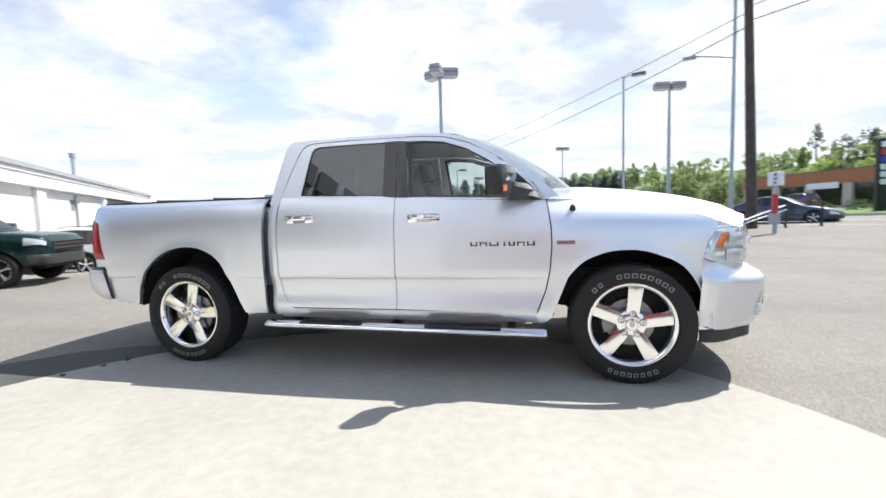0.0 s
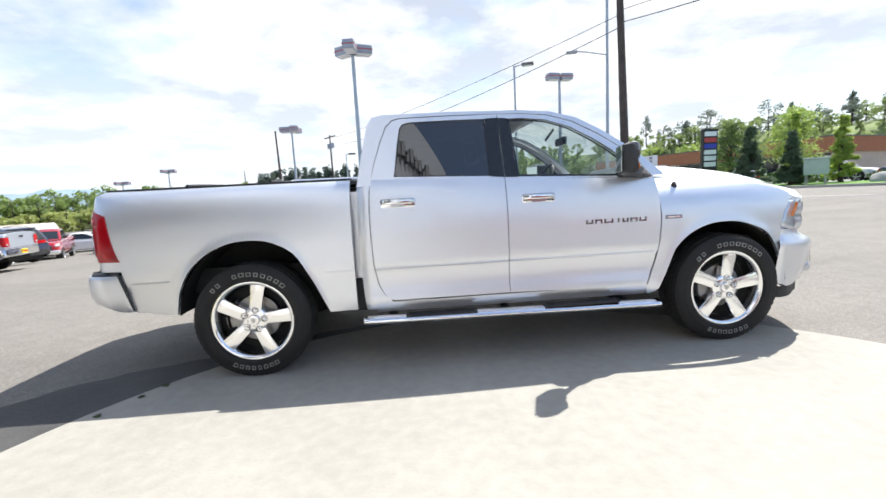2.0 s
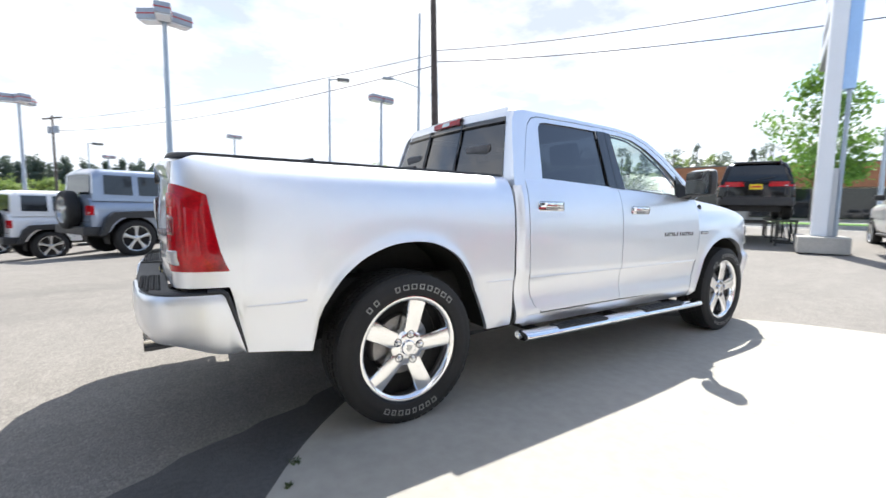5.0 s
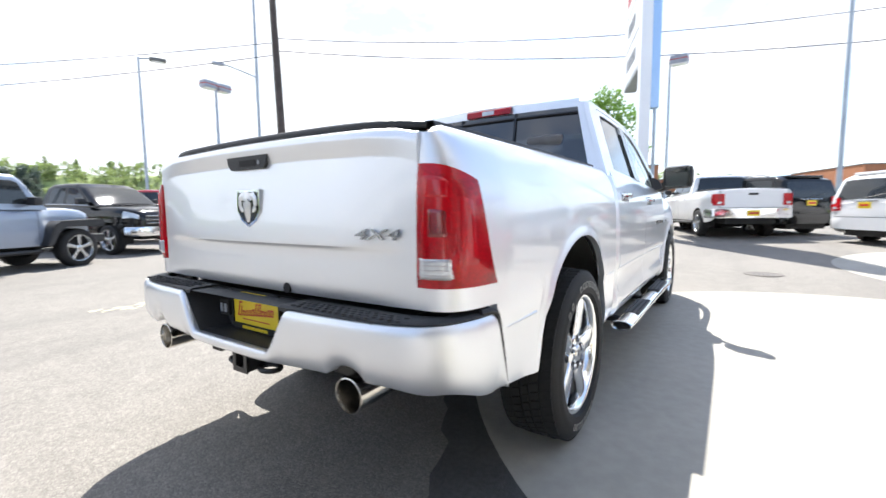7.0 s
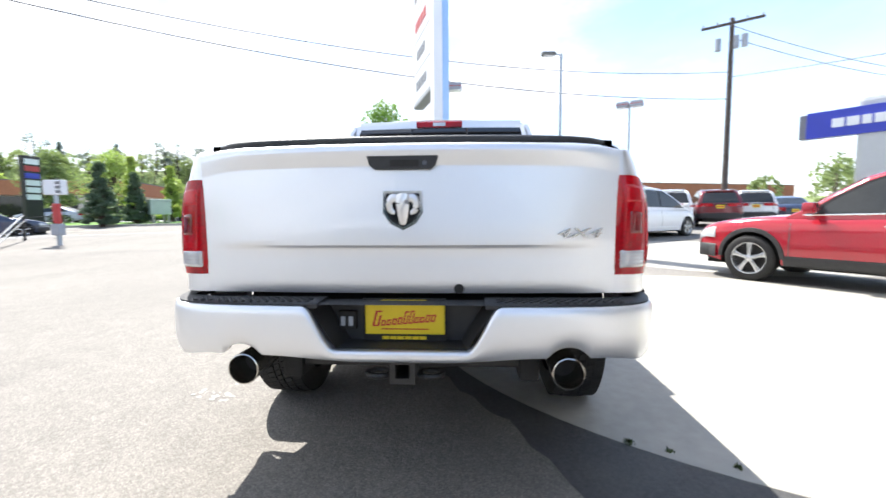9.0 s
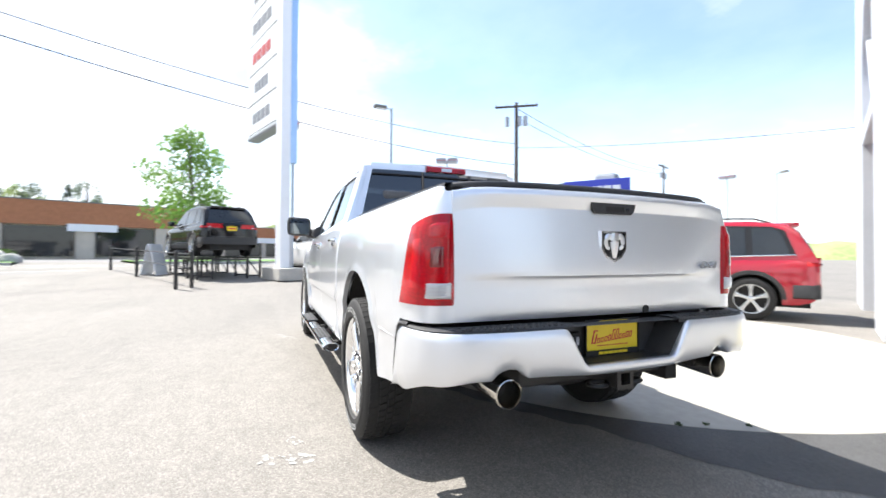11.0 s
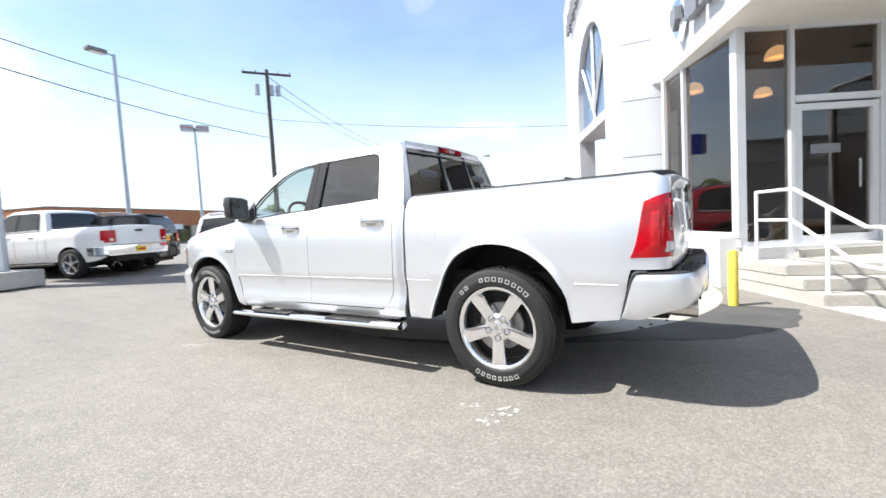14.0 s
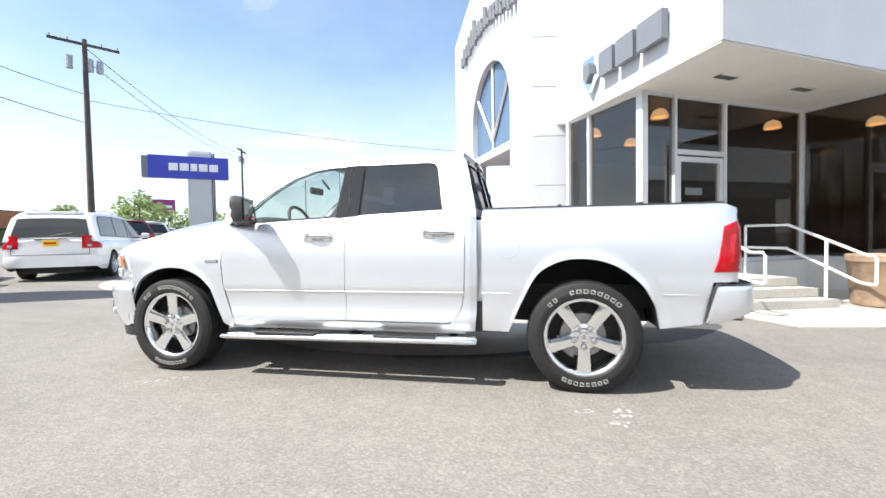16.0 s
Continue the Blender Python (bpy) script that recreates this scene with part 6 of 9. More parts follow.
def nose():
    plan = smooth_path([(4.025, 0.930), (4.12, 0.914), (4.22, 0.880), (4.32, 0.82), (4.425, 0.73), (4.50, 0.58), (4.55, 0.38), (4.57, 0.18), (4.575, 0.0)], 5)

    inset = smooth_path([(4.030, 0.926), (4.11, 0.908), (4.19, 0.878), (4.265, 0.835), (4.335, 0.745), (4.40, 0.60), (4.45, 0.40), (4.475, 0.20), (4.485, 0.0)], 5)

    def skin(name, lo, hi, off, material, label, zs=evenly(10), bulge=0.0, i0=0, i1=None, parent=TRUCK, s=1, deep=0.03, line=None):
        bm = bmesh.new()
        pts = (line or plan)[i0:i1]
        rows = []
        for v in zs:
            row = []
            for i, p in enumerate(pts):
                q, r = pts[max(i - 1, 0)], pts[min(i + 1, len(pts) - 1)]
                d = (r - q).normalized()
                n = Vector((-d.y, d.x)) * (1 if (-d.y) * 1 + d.x * 1 > 0 else -1)
                f = i / max(1, len(pts) - 1)
                z0, z1 = lo(p.x) if callable(lo) else lo, hi(p.x) if callable(hi) else hi
                o_ = off(v) if callable(off) else off
                if line is None and o_ < 0:
                    o_ *= ease(0.02, 0.4, f)
                c = p + n * o_ + n * bulge * (1 - (2 * v - 1) ** 2)
                row.append((c.x, s * c.y, lerp(z0, z1, v)))
            rows.append(row)
        grid(bm, rows)
        r = bmesh.ops.extrude_edge_only(bm, edges=[e for e in bm.edges if e.is_boundary])
        for w in r["geom"]:
            if isinstance(w, bmesh.types.BMVert):
                w.co.x -= deep
                w.co.y -= s * deep * 0.4
        return part(name, bm, material, parent, label, True, 40)
    bprof = lambda v: interp(v, [(0, -0.05), (0.08, -0.02), (0.3, 0.004), (0.55, 0.020), (0.68, 0.030), (0.76, 0.030), (0.82, 0.018), (0.90, -0.035), (1.0, -0.105)])
    for s in (1, -1):
        b = skin("front_bumper", lambda x: interp(x, [(4.035, 0.41), (4.10, 0.385), (4.5, 0.375)]), lambda x: interp(x, [(4.03, 0.84), (4.2, 0.832), (4.54, 0.80)]), bprof, M_SILVER, "silver painted front bumper", evenly(16), s=s)
        skin("air_dam", 0.30, 0.385, -0.06, M_BLACKPL, "black lower air dam", evenly(3), s=s)
        skin("nose_panel", 0.80, lambda x: interp(x, [(4.03, 1.05), (4.13, 1.07), (4.3, 1.085), (4.48, 1.08)]), lambda v: -0.02 - 0.02 * v, M_SILVER, "silver panel round the grille", evenly(6), s=s, line=inset)
        hl = skin("head_lamp", lambda x: interp(x, [(4.03, 0.885), (4.075, 0.845), (4.14, 0.832), (4.35, 0.822)]), lambda x: interp(x, [(4.03, 0.90), (4.075, 0.975), (4.125, 1.046), (4.16, 1.056), (4.4, 1.062)]), lambda v: -0.004 - 0.006 * v, M_HEADLAMP, "clear head lamp with an amber marker", evenly(8), 0.006, 0, 23, s=s, line=inset)
        for lo, hi, k0, k1 in ((0.842, 0.925, 8, 21), (0.945, 1.035, 9, 21)):
            skin("reflector_bowl", lo, hi, 0.003, M_CLEARLENS, "clear reflector bowl", evenly(4), 0.006, k0, k1, parent=hl, s=s, deep=0.006, line=inset)
        bm = bmesh.new()
        a_ = [inset[3], inset[5], inset[8], inset[6]]
        bm.faces.new([bm.verts.new((q.x + 0.014, s * (q.y + 0.012), z)) for q, z in zip(a_, (0.94, 0.932, 1.040, 1.040))])
        part("amber_marker", bm, M_AMBER, hl, "amber marker strip")
        bm = bmesh.new()
        c_ = Vector((4.398, s * 0.745, 0.50))
        bmesh.ops.create_uvsphere(bm, u_segments=14, v_segments=8, radius=0.045, matrix=Matrix.Translation(c_) @ Matrix.Diagonal((0.7, 1, 1, 1)))
        part("fog_lamp", bm, M_CLEARLENS, b, "round clear fog lamp", True)
        bm = bmesh.new()
        bm.faces.new([bm.verts.new((4.425 + dx, s * (0.762 + dy), z)) for dx, dy, z in ((0, 0.008, 0.53), (0.02, -0.02, 0.54), (0.024, -0.022, 0.655))])
        part("fog_slit", bm, M_UNDER, b, "dark slit above the fog lamp")
    g = part("grille", boxed((4.33, -0.44, 0.835), (4.475, 0.44, 1.06), 0.03), M_BLACKPL, TRUCK, "black honeycomb grille behind a silver crosshair")
    part("grille_bar", boxed((4.44, -0.45, 0.925), (4.49, 0.45, 0.975), 0.01), M_SILVER, g)
    part("grille_bar", boxed((4.44, -0.03, 0.84), (4.492, 0.03, 1.06), 0.01), M_SILVER, g)


M_HEADLAMP = mat("head_lamp_lens", (0.66, 0.70, 0.74), 0.05, 0.55, var=0.15, scale=11, coat=1.0)


def character_lines():
    """The raised crease along doors, fenders and box."""
    for s in (1, -1):
        for xa, xb, prof in ((0.90, 1.875, CAB_PROF), (1.893, 3.0, CAB_PROF), (0.535, 0.755, BOX_PROF), (-0.80, -0.545, BOX_PROF)):
            n = 8
            pts = [(lerp(xa, xb, k / n), s * (spline(lerp(xa, xb, k / n), WIDTH) + spline(0.738, prof) - 0.0025), 0.737) for k in range(n + 1)]
            part("crease", tube(bmesh.new(), pts, 0.0055, 8, 0.0055), M_SILVER, TRUCK, smooth=True)


character_lines()


def cabin():
    """What shows through the glass: seats, dash, wheel, door cards, liners."""
    part("cab_floor", boxed((0.86, -0.80, 0.55), (3.02, 0.80, 0.62)), M_UNDER, TRUCK)
    part("firewall", boxed((2.98, -0.80, 0.55), (3.06, 0.80, 1.24)), M_UNDER, TRUCK)
    part("rear_bulkhead", boxed((0.815, -0.78, 0.50), (0.85, 0.78, 1.385)), M_SEATDARK, TRUCK)
    for s in (1, -1):
        part("door_card", boxed((0.92, min(s * 0.815, s * 0.845), 0.56), (2.96, max(s * 0.815, s * 0.845), 1.30), 0.01), M_SEATDARK, TRUCK, "dark door lining")
    bm = bmesh.new()
    grid(bm, [[(x, y, 1.835 + 0.035 * (1 - (y / 0.66) ** 2)) for y in [-0.66 + 1.32 * k / 10 for k in range(11)]] for x in (0.95, 1.5, 2.1, 2.28)])
    part("headliner", bm, M_LINER, TRUCK, "pale grey headliner", True)

    def seat(x, y, w, name="seat"):
        b = boxed((x, y - w / 2, 0.80), (x + 0.50, y + w / 2, 0.94), 0.05)
        st = part(name, b, M_SEAT, TRUCK, "grey cloth seat", True)
        b = boxed((-0.07, -w / 2, 0.0), (0.07, w / 2, 0.66), 0.055)
        bmesh.ops.transform(b, matrix=Matrix.Translation((x + 0.02, y, 0.88)) @ Matrix.Rotation(radians(-14), 4, "Y"), verts=b.verts)
        part("backrest", b, M_SEAT, st, smooth=True)
        for k in ((0,) if w < 0.8 else (-0.45, 0.45)):
            b = boxed((-0.05, -0.13, 0.70), (0.05, 0.13, 0.88 if w < 0.8 else 0.78), 0.035)
            bmesh.ops.transform(b, matrix=Matrix.Translation((x + 0.02, y + k, 0.88)) @ Matrix.Rotation(radians(-14), 4, "Y"), verts=b.verts)
            part("headrest", b, M_SEAT, st, smooth=True)
    seat(1.98, 0.40, 0.52, "driver_seat")
    seat(1.98, -0.40, 0.52, "passenger_seat")
    seat(1.02, 0.0, 1.40, "rear_bench")
    b = boxed((2.68, -0.80, 0.98), (3.04, 0.80, 1.31), 0.06)
    part("dashboard", b, M_SEATDARK, TRUCK, "dark grey dashboard", True)
    part("instrument_hood", boxed((2.66, 0.20, 1.24), (2.90, 0.60, 1.37), 0.04), M_SEATDARK, TRUCK, "", True)
    bm = bmesh.new()
    ring = [Vector((0.0, 0.19 * math.cos(k * math.tau / 32), 0.19 * math.sin(k * math.tau / 32))) for k in range(33)]
    tube(bm, ring, 0.016, 8, cap=False)
    for a in (0.2, math.pi - 0.2, 1.5 * math.pi):
        tube(bm, [(0.03, 0, 0), (0.0, 0.18 * math.cos(a), 0.18 * math.sin(a))], 0.014, 6)
    bmesh.ops.transform(bm, matrix=Matrix.Translation((2.57, 0.40, 1.31)) @ Matrix.Rotation(radians(24), 4, "Y"), verts=bm.verts)
    part("steering_wheel", bm, M_BLACKPL, TRUCK, "black steering wheel", True)
    part("mirror_inside", boxed((2.60, -0.12, 1.64), (2.635, 0.12, 1.71), 0.012), M_BLACKPL, TRUCK, "inside mirror")
    part("mirror_stem", tube(bmesh.new(), [(2.47, 0.0, 1.69), (2.55, 0.0, 1.79)], 0.012, 6), M_BLACKPL, TRUCK)


M_SEATDARK = mat("dark_grey_trim", (0.05, 0.05, 0.052), 0.7, var=0.15, scale=10)
M_LINER = mat("pale_headliner", (0.42, 0.41, 0.40), 0.9, var=0.05, scale=10)


def underbody():
    part("frame_floor", boxed((-1.0, -0.70, 0.60), (4.2, 0.70, 0.78)), M_UNDER, TRUCK, "black underbody")
    for s in (1, -1):
        part("frame_rail", boxed((-1.02, min(s * 0.44, s * 0.52), 0.46), (4.1, max(s * 0.44, s * 0.52), 0.60), 0.01), M_UNDER, TRUCK)
        part("inner_sill", boxed((0.60, min(s * 0.70, s * 0.90), 0.42), (2.98, max(s * 0.70, s * 0.90), 0.66), 0.01), M_UNDER, TRUCK)
        part("gap_backing", boxed((0.83, min(s * 0.70, s * 0.885), 0.46), (0.90, max(s * 0.70, s * 0.885), 0.90), 0.0), M_UNDER, TRUCK)
        part("gap_backing", boxed((0.83, min(s * 0.70, s * 0.89), 0.90), (0.90, max(s * 0.70, s * 0.89), 1.30), 0.0), M_UNDER, TRUCK)
        part("gap_wall", boxed((0.70, min(s * 0.66, s * 0.86), 0.46), (0.80, max(s * 0.66, s * 0.86), 1.30), 0.0), M_SILVER, TRUCK)
        part("damper", tube(bmesh.new(), [(-0.18, s * 0.56, 0.42), (-0.08, s * 0.50, 0.80)], 0.035, 8), M_UNDER, TRUCK)
    part("rear_axle", tube(bmesh.new(), [(0, -0.70, 0.417), (0, 0.70, 0.417)], 0.055, 12), M_UNDER, TRUCK)
    bm = bmesh.new()
    bmesh.ops.create_uvsphere(bm, u_segments=16, v_segments=10, radius=0.15, matrix=Matrix.Translation((0, 0, 0.42)))
    part("differential", bm, M_UNDER, TRUCK, "", True)
    part("front_axle", tube(bmesh.new(), [(3.568, -0.70, 0.417), (3.568, 0.70, 0.417)], 0.05, 10), M_UNDER, TRUCK)
    bm = bmesh.new()
    rows = [[(-0.52 + r * math.cos(k * math.tau / 28), r * math.sin(k * math.tau / 28), z) for k in range(28)] for r, z in ((0.10, 0.44), (0.30, 0.43), (0.37, 0.47), (0.37, 0.60), (0.3, 0.64))]
    grid(bm, rows, closed=True)
    part("spare_tyre", bm, M_TYRE, TRUCK, "spare tyre slung under the bed", True)
    part("silencer", tube(bmesh.new(), [(0.9, -0.30, 0.48), (1.7, -0.30, 0.48)], 0.10, 12), M_EXHAUST, TRUCK)


def bed_cover():
    bm = bmesh.new()
    rows = []
    for x in (-1.066, -1.060, -1.03, -0.9, -0.5, 0.0, 0.4, 0.72, 0.745):
        rows.append([(x + (0.10 * (abs(y) / 0.755) ** 10 if x < -0.8 else 0.0), y, (1.385 if x < -1.06 or x > 0.73 else 1.402) + 0.014 * (1 - (y / 0.755) ** 2)) for y in [-0.772 + 1.544 * k / 30 for k in range(31)]])
    grid(bm, rows)
    r = bmesh.ops.extrude_edge_only(bm, edges=[e for e in bm.edges if e.is_boundary])
    for v in r["geom"]:
        if isinstance(v, bmesh.types.BMVert):
            v.co.z -= 0.03
    tc = part("bed_cover", bm, M_VINYL, TRUCK, "black soft vinyl bed cover", True, 35)
    for x in (-0.45, 0.15):
        part("cover_bow", tube(bmesh.new(), [(x, y, 1.409 + 0.014 * (1 - (y / 0.755) ** 2)) for y in [-0.74 + 1.48 * k / 10 for k in range(11)]], 0.010, 6), M_VINYL, tc)
    bm = tube(bmesh.new(), [(-1.060 + 0.09 * (abs(y) / 0.755) ** 10, y, 1.390 + 0.014 * (1 - (y / 0.755) ** 2)) for y in [-0.752 + 1.504 * k / 24 for k in range(25)]], 0.014, 10)
    part("cover_edge", bm, M_VINYL, tc, "rolled black cover edge", True)


M_VINYL = mat("black_vinyl", (0.024, 0.025, 0.027), 0.5, var=0.2, scale=3, bump=0.1, bscale=200)




M_BADGE = mat("smoky_chrome", (0.34, 0.34, 0.35), 0.22, 0.9, var=0.1)


def badges():
    for s in (1, -1):
        d = 1 if s < 0 else -1
        if s < 0:
            x = 2.465
            for k, w in enumerate((0.069, 0.069, 0.083, 0.036, 0.060, 0.069, 0.069)):
                if k == 3:
                    x += 0.020
                y = spline(x, WIDTH) + spline(0.985, CAB_PROF)
                bm = boxed((x, s * y - 0.004, 0.969), (x + 0.014, s * y + 0.004, 1.002), 0.002)
                if w > 0.04:
                    box(bm, (x + w - 0.027, s * y - 0.004, 0.969), (x + w - 0.013, s * y + 0.004, 1.002), 0.002)
                    z = 0.990 if k % 2 else 0.971
                    box(bm, (x + 0.012, s * y - 0.0035, z), (x + w - 0.025, s * y + 0.0035, z + 0.010))
                part("badge_bar", bm, M_BADGE, TRUCK, "chrome badge bar")
                x += w
        y = spline(3.13, WIDTH) + spline(0.99, FENDER_PROF)
        part("fender_badge", boxed((3.075, s * y - 0.005, 0.975), (3.20, s * y + 0.005, 1.003), 0.003), M_SIGNGREY, TRUCK, "small dark fender badge")
        part("badge_bar", boxed((3.085, s * y - 0.006, 0.983), (3.19, s * y + 0.006, 0.996), 0.001), M_CHROME, TRUCK)
    bm = bmesh.new()
    bmesh.ops.create_uvsphere(bm, u_segments=14, v_segments=10, radius=0.03, matrix=Matrix.Translation((3.19, -0.868, 1.215)) @ Matrix.Diagonal((0.75, 0.6, 1.25, 1)))
    part("aerial_base", bm, M_BLACKPL, TRUCK, "black aerial base on the fender", True)


for s in (1, -1):
    cab_side(s)
    box_side(s)
    fender(s)
    wheel_well(0.016, 0.42, 0.538, 0.582, s)
    wheel_well(3.562, 0.41, 0.515, 0.522, s)
    side_step(s)
    door_mirror(s)
hood()
roof()
tailgate()
rear_bumper()
nose()
cabin()
underbody()
bed_cover()
badges()
truck_wheel(0.0, -1, -12)
truck_wheel(3.568, -1, -6)
truck_wheel(0.0, 1, 36)
truck_wheel(3.568, 1, 0)


# ---- poles, wires, signs ----
def lot_lamp(x, y, h, heads, label, r=0.09, turn=0.0):
    """A lot light: tapered pole with flat box heads; heads: (bearing in degrees, reach)."""
    z = gz(x, y)
    t = thing("lot_lamp", Matrix.Translation((x, y, z)) @ Matrix.Rotation(radians(turn), 4, "Z"), label, "street lamp", "lot lamps")
    part("base", tube(bmesh.new(), [(0, 0, 0), (0, 0, 0.12)], r * 1.8, 16), M_CONC2, t, "round concrete footing")
    part("pole", tube(bmesh.new(), [(0, 0, 0.12), (0, 0, h)], r, 12, r * 0.6), M_POLE, t, smooth=True)
    for b, reach in heads:
        m = Matrix.Rotation(radians(b), 4, "Z")
        arm = tube(bmesh.new(), [m @ Vector((0, 0, h - 0.1)), m @ Vector((reach, 0, h + 0.02))], 0.03, 8)
        part("arm", arm, M_POLE, t)
        bm = boxed((reach - 0.05, -0.21, h - 0.16), (reach + 0.58, 0.21, h + 0.16), 0.05)
        bmesh.ops.transform(bm, matrix=m, verts=bm.verts)
        head = part("lamp_head", bm, M_LAMPBOX, t, "grey box lamp head with a red stripe")
        bm = boxed((reach + 0.0, -0.17, h - 0.185), (reach + 0.53, 0.17, h - 0.155))
        bmesh.ops.transform(bm, matrix=m, verts=bm.verts)
        part("lens", bm, M_LENSW, head)
        bm = boxed((reach - 0.058, -0.218, h - 0.015), (reach + 0.588, 0.218, h + 0.02))
        bmesh.ops.transform(bm, matrix=m, verts=bm.verts)
        part("stripe", bm, M_REDLINE, head)
    return t


def cobra_lamp(x, y, h, bearing, label, reach=0.55, r=0.08):
    """A slim pole with one flat head on a short arm."""
    z = gz(x, y)
    t = thing("street_lamp", Matrix.Translation((x, y, z)) @ Matrix.Rotation(radians(bearing), 4, "Z"), label, "street lamp", "street lamps")
    part("pole", tube(bmesh.new(), [(0, 0, 0), (0, 0, h)], r, 10, r * 0.7), M_POLE, t, smooth=True)
    part("arm", tube(bmesh.new(), [(0, 0, h - 0.08), (reach, 0, h + 0.02)], 0.035, 8), M_POLE, t)
    bm = boxed((reach - 0.1, -0.17, h - 0.10), (reach + 0.62, 0.17, h + 0.07), 0.05)
    head = part("lamp_head", bm, M_DARKVENT, t, "dark flat lamp head")
    part("lens", boxed((reach + 0.0, -0.12, h - 0.125), (reach + 0.5, 0.12, h - 0.095)), M_LENSW, head)


lot_lamp(-0.70, 12.65, 6.70, [(-95, 0.12), (145, 0.12), (20, 0.12)], "tall grey lot lamp with three box heads", 0.10)
lot_lamp(8.94, 18.23, 6.75, [(10, 0.10), (190, 0.10)], "grey lot lamp with two box heads", 0.10)
lot_lamp(-5.9, 23.2, 6.5, [(-60, 0.1), (60, 0.1), (180, 0.1)], "grey lot lamp with three box heads beyond the parked cars", 0.09)
lot_lamp(-21.4, 38.2, 6.3, [(0, 0.1), (120, 0.1), (240, 0.1)], "grey lot lamp far across the lot", 0.09)
lot_lamp(-26.7, 39.9, 5.5, [(0, 0.1), (120, 0.1), (240, 0.1)], "grey lot lamp far across the lot", 0.09)
lot_lamp(5.5, 44.0, 7.65, [(20, 0.1), (200, 0.1)], "grey lot lamp far beyond the truck", 0.10)
lot_lamp(22.3, -9.1, 6.6, [(60, 0.1), (240, 0.1)], "grey lot lamp with two box heads by the road", 0.09)
lot_lamp(17.6, 0.75, 6.5, [(-95, 0.06)], "grey lot lamp with one box head beside the pylon sign", 0.07)
lot_lamp(24.0, -38.0, 8.0, [(20, 0.1), (200, 0.1)], "grey lot lamp with two box heads far off", 0.10)
lot_lamp(-5.2, 56.4, 7.6, [(0, 0.1), (120, 0.1), (240, 0.1)], "small grey lot lamp at the far end of the lot", 0.09)
cobra_lamp(-5.4, 41.3, 7.4, 10, "slim grey street lamp with one dark flat head", reach=0.35, r=0.07)
cobra_lamp(7.8, 23.0, 8.7, -20, "slim grey street lamp with one flat head")
cobra_lamp(20.5, -4.95, 8.8, 95, "slim grey street lamp with one flat head", reach=0.4, r=0.10)
cobra_lamp(21.0, -40.0, 8.0, 160, "slim street lamp far beyond the showroom")


def curved_lamp(x, y, h):
    t = thing("road_lamp", Matrix.Translation((x, y, gz(x, y))) @ Matrix.Rotation(radians(165), 4, "Z"), "tall slim pole with a curved road lamp arm", "street lamp")
    part("pole", tube(bmesh.new(), [(0, 0, 0), (0, 0, h)], 0.10, 10, 0.07), M_POLE, t, smooth=True)
    arm = [(0, 0, h * 0.66)] + [(1.7 * math.sin(a), 0, h * 0.66 + 0.35 * math.sin(a * 1.2)) for a in (0.3, 0.6, 0.9, 1.2, 1.5)]
    part("arm", tube(bmesh.new(), arm, 0.035, 8), M_POLE, t, smooth=True)
    part("lamp_head", boxed((1.6, -0.12, h * 0.66 + 0.26), (2.2, 0.12, h * 0.66 + 0.40), 0.04), M_LAMPBOX, t)


curved_lamp(12.35, 20.2, 12.5)


def utility_pole(x, y, h, lean=(0, 0), cross=True, bearing=20.0, r=0.17):
    t = thing("utility_pole", Matrix.Translation((x, y, gz(x, y))) @ Matrix.Rotation(radians(bearing), 4, "Z"), "weathered brown wooden utility pole carrying wires", "utility pole", "utility poles")
    part("pole", tube(bmesh.new(), [(0, 0, 0), (lean[0] * 0.5, lean[1] * 0.5, h / 2), (lean[0], lean[1], h)], r, 14, r * 0.62), M_WOOD, t, smooth=True)
    if cross:
        part("crossarm", boxed((-0.08 + lean[0], -1.6 + lean[1], h - 0.35), (0.06 + lean[0], 1.6 + lean[1], h - 0.22), 0.01), M_WOOD, t)
        for k in (-1.5, -0.75, 0.75, 1.5):
            part("insulator", tube(bmesh.new(), [(lean[0], k + lean[1], h - 0.22), (lean[0], k + lean[1], h - 0.06)], 0.045, 8), M_LAMPBOX, t)
        for k in (-0.66, -0.22, 0.70):
            part("transformer", tube(bmesh.new(), [(0.05 + lean[0], k + lean[1], h - 1.75), (0.05 + lean[0], k + lean[1], h - 1.05)], 0.17, 12), M_LAMPBOX, t)
    return t


utility_pole(12.42, 18.12, 14.0, (-0.55, -0.10), cross=False, bearing=0.0, r=0.23)
utility_pole(25.2, -16.0, 12.2, r=0.19, bearing=-34)
utility_pole(-9.5, 55.9, 11.4, r=0.16, bearing=35)
utility_pole(-15.9, 54.5, 12.0, (-0.25, 0.0), cross=False, bearing=0.0, r=0.17)
utility_pole(-23.6, 62.6, 7.8, cross=False, bearing=0.0, r=0.10)
utility_pole(36.0, -44.0, 12.0, r=0.16)


def wire(a, b, sag, r=0.012):
    t = thing("overhead_wire", Matrix.Identity(4), "thin dark overhead wire between the utility poles", "wire", "overhead wires")
    pts = [Vector(a).lerp(Vector(b), k / 16) - Vector((0, 0, sag * 4 * (k / 16) * (1 - k / 16))) for k in range(17)]
    part("cable", tube(bmesh.new(), pts, r, 5), M_WIRE, t)


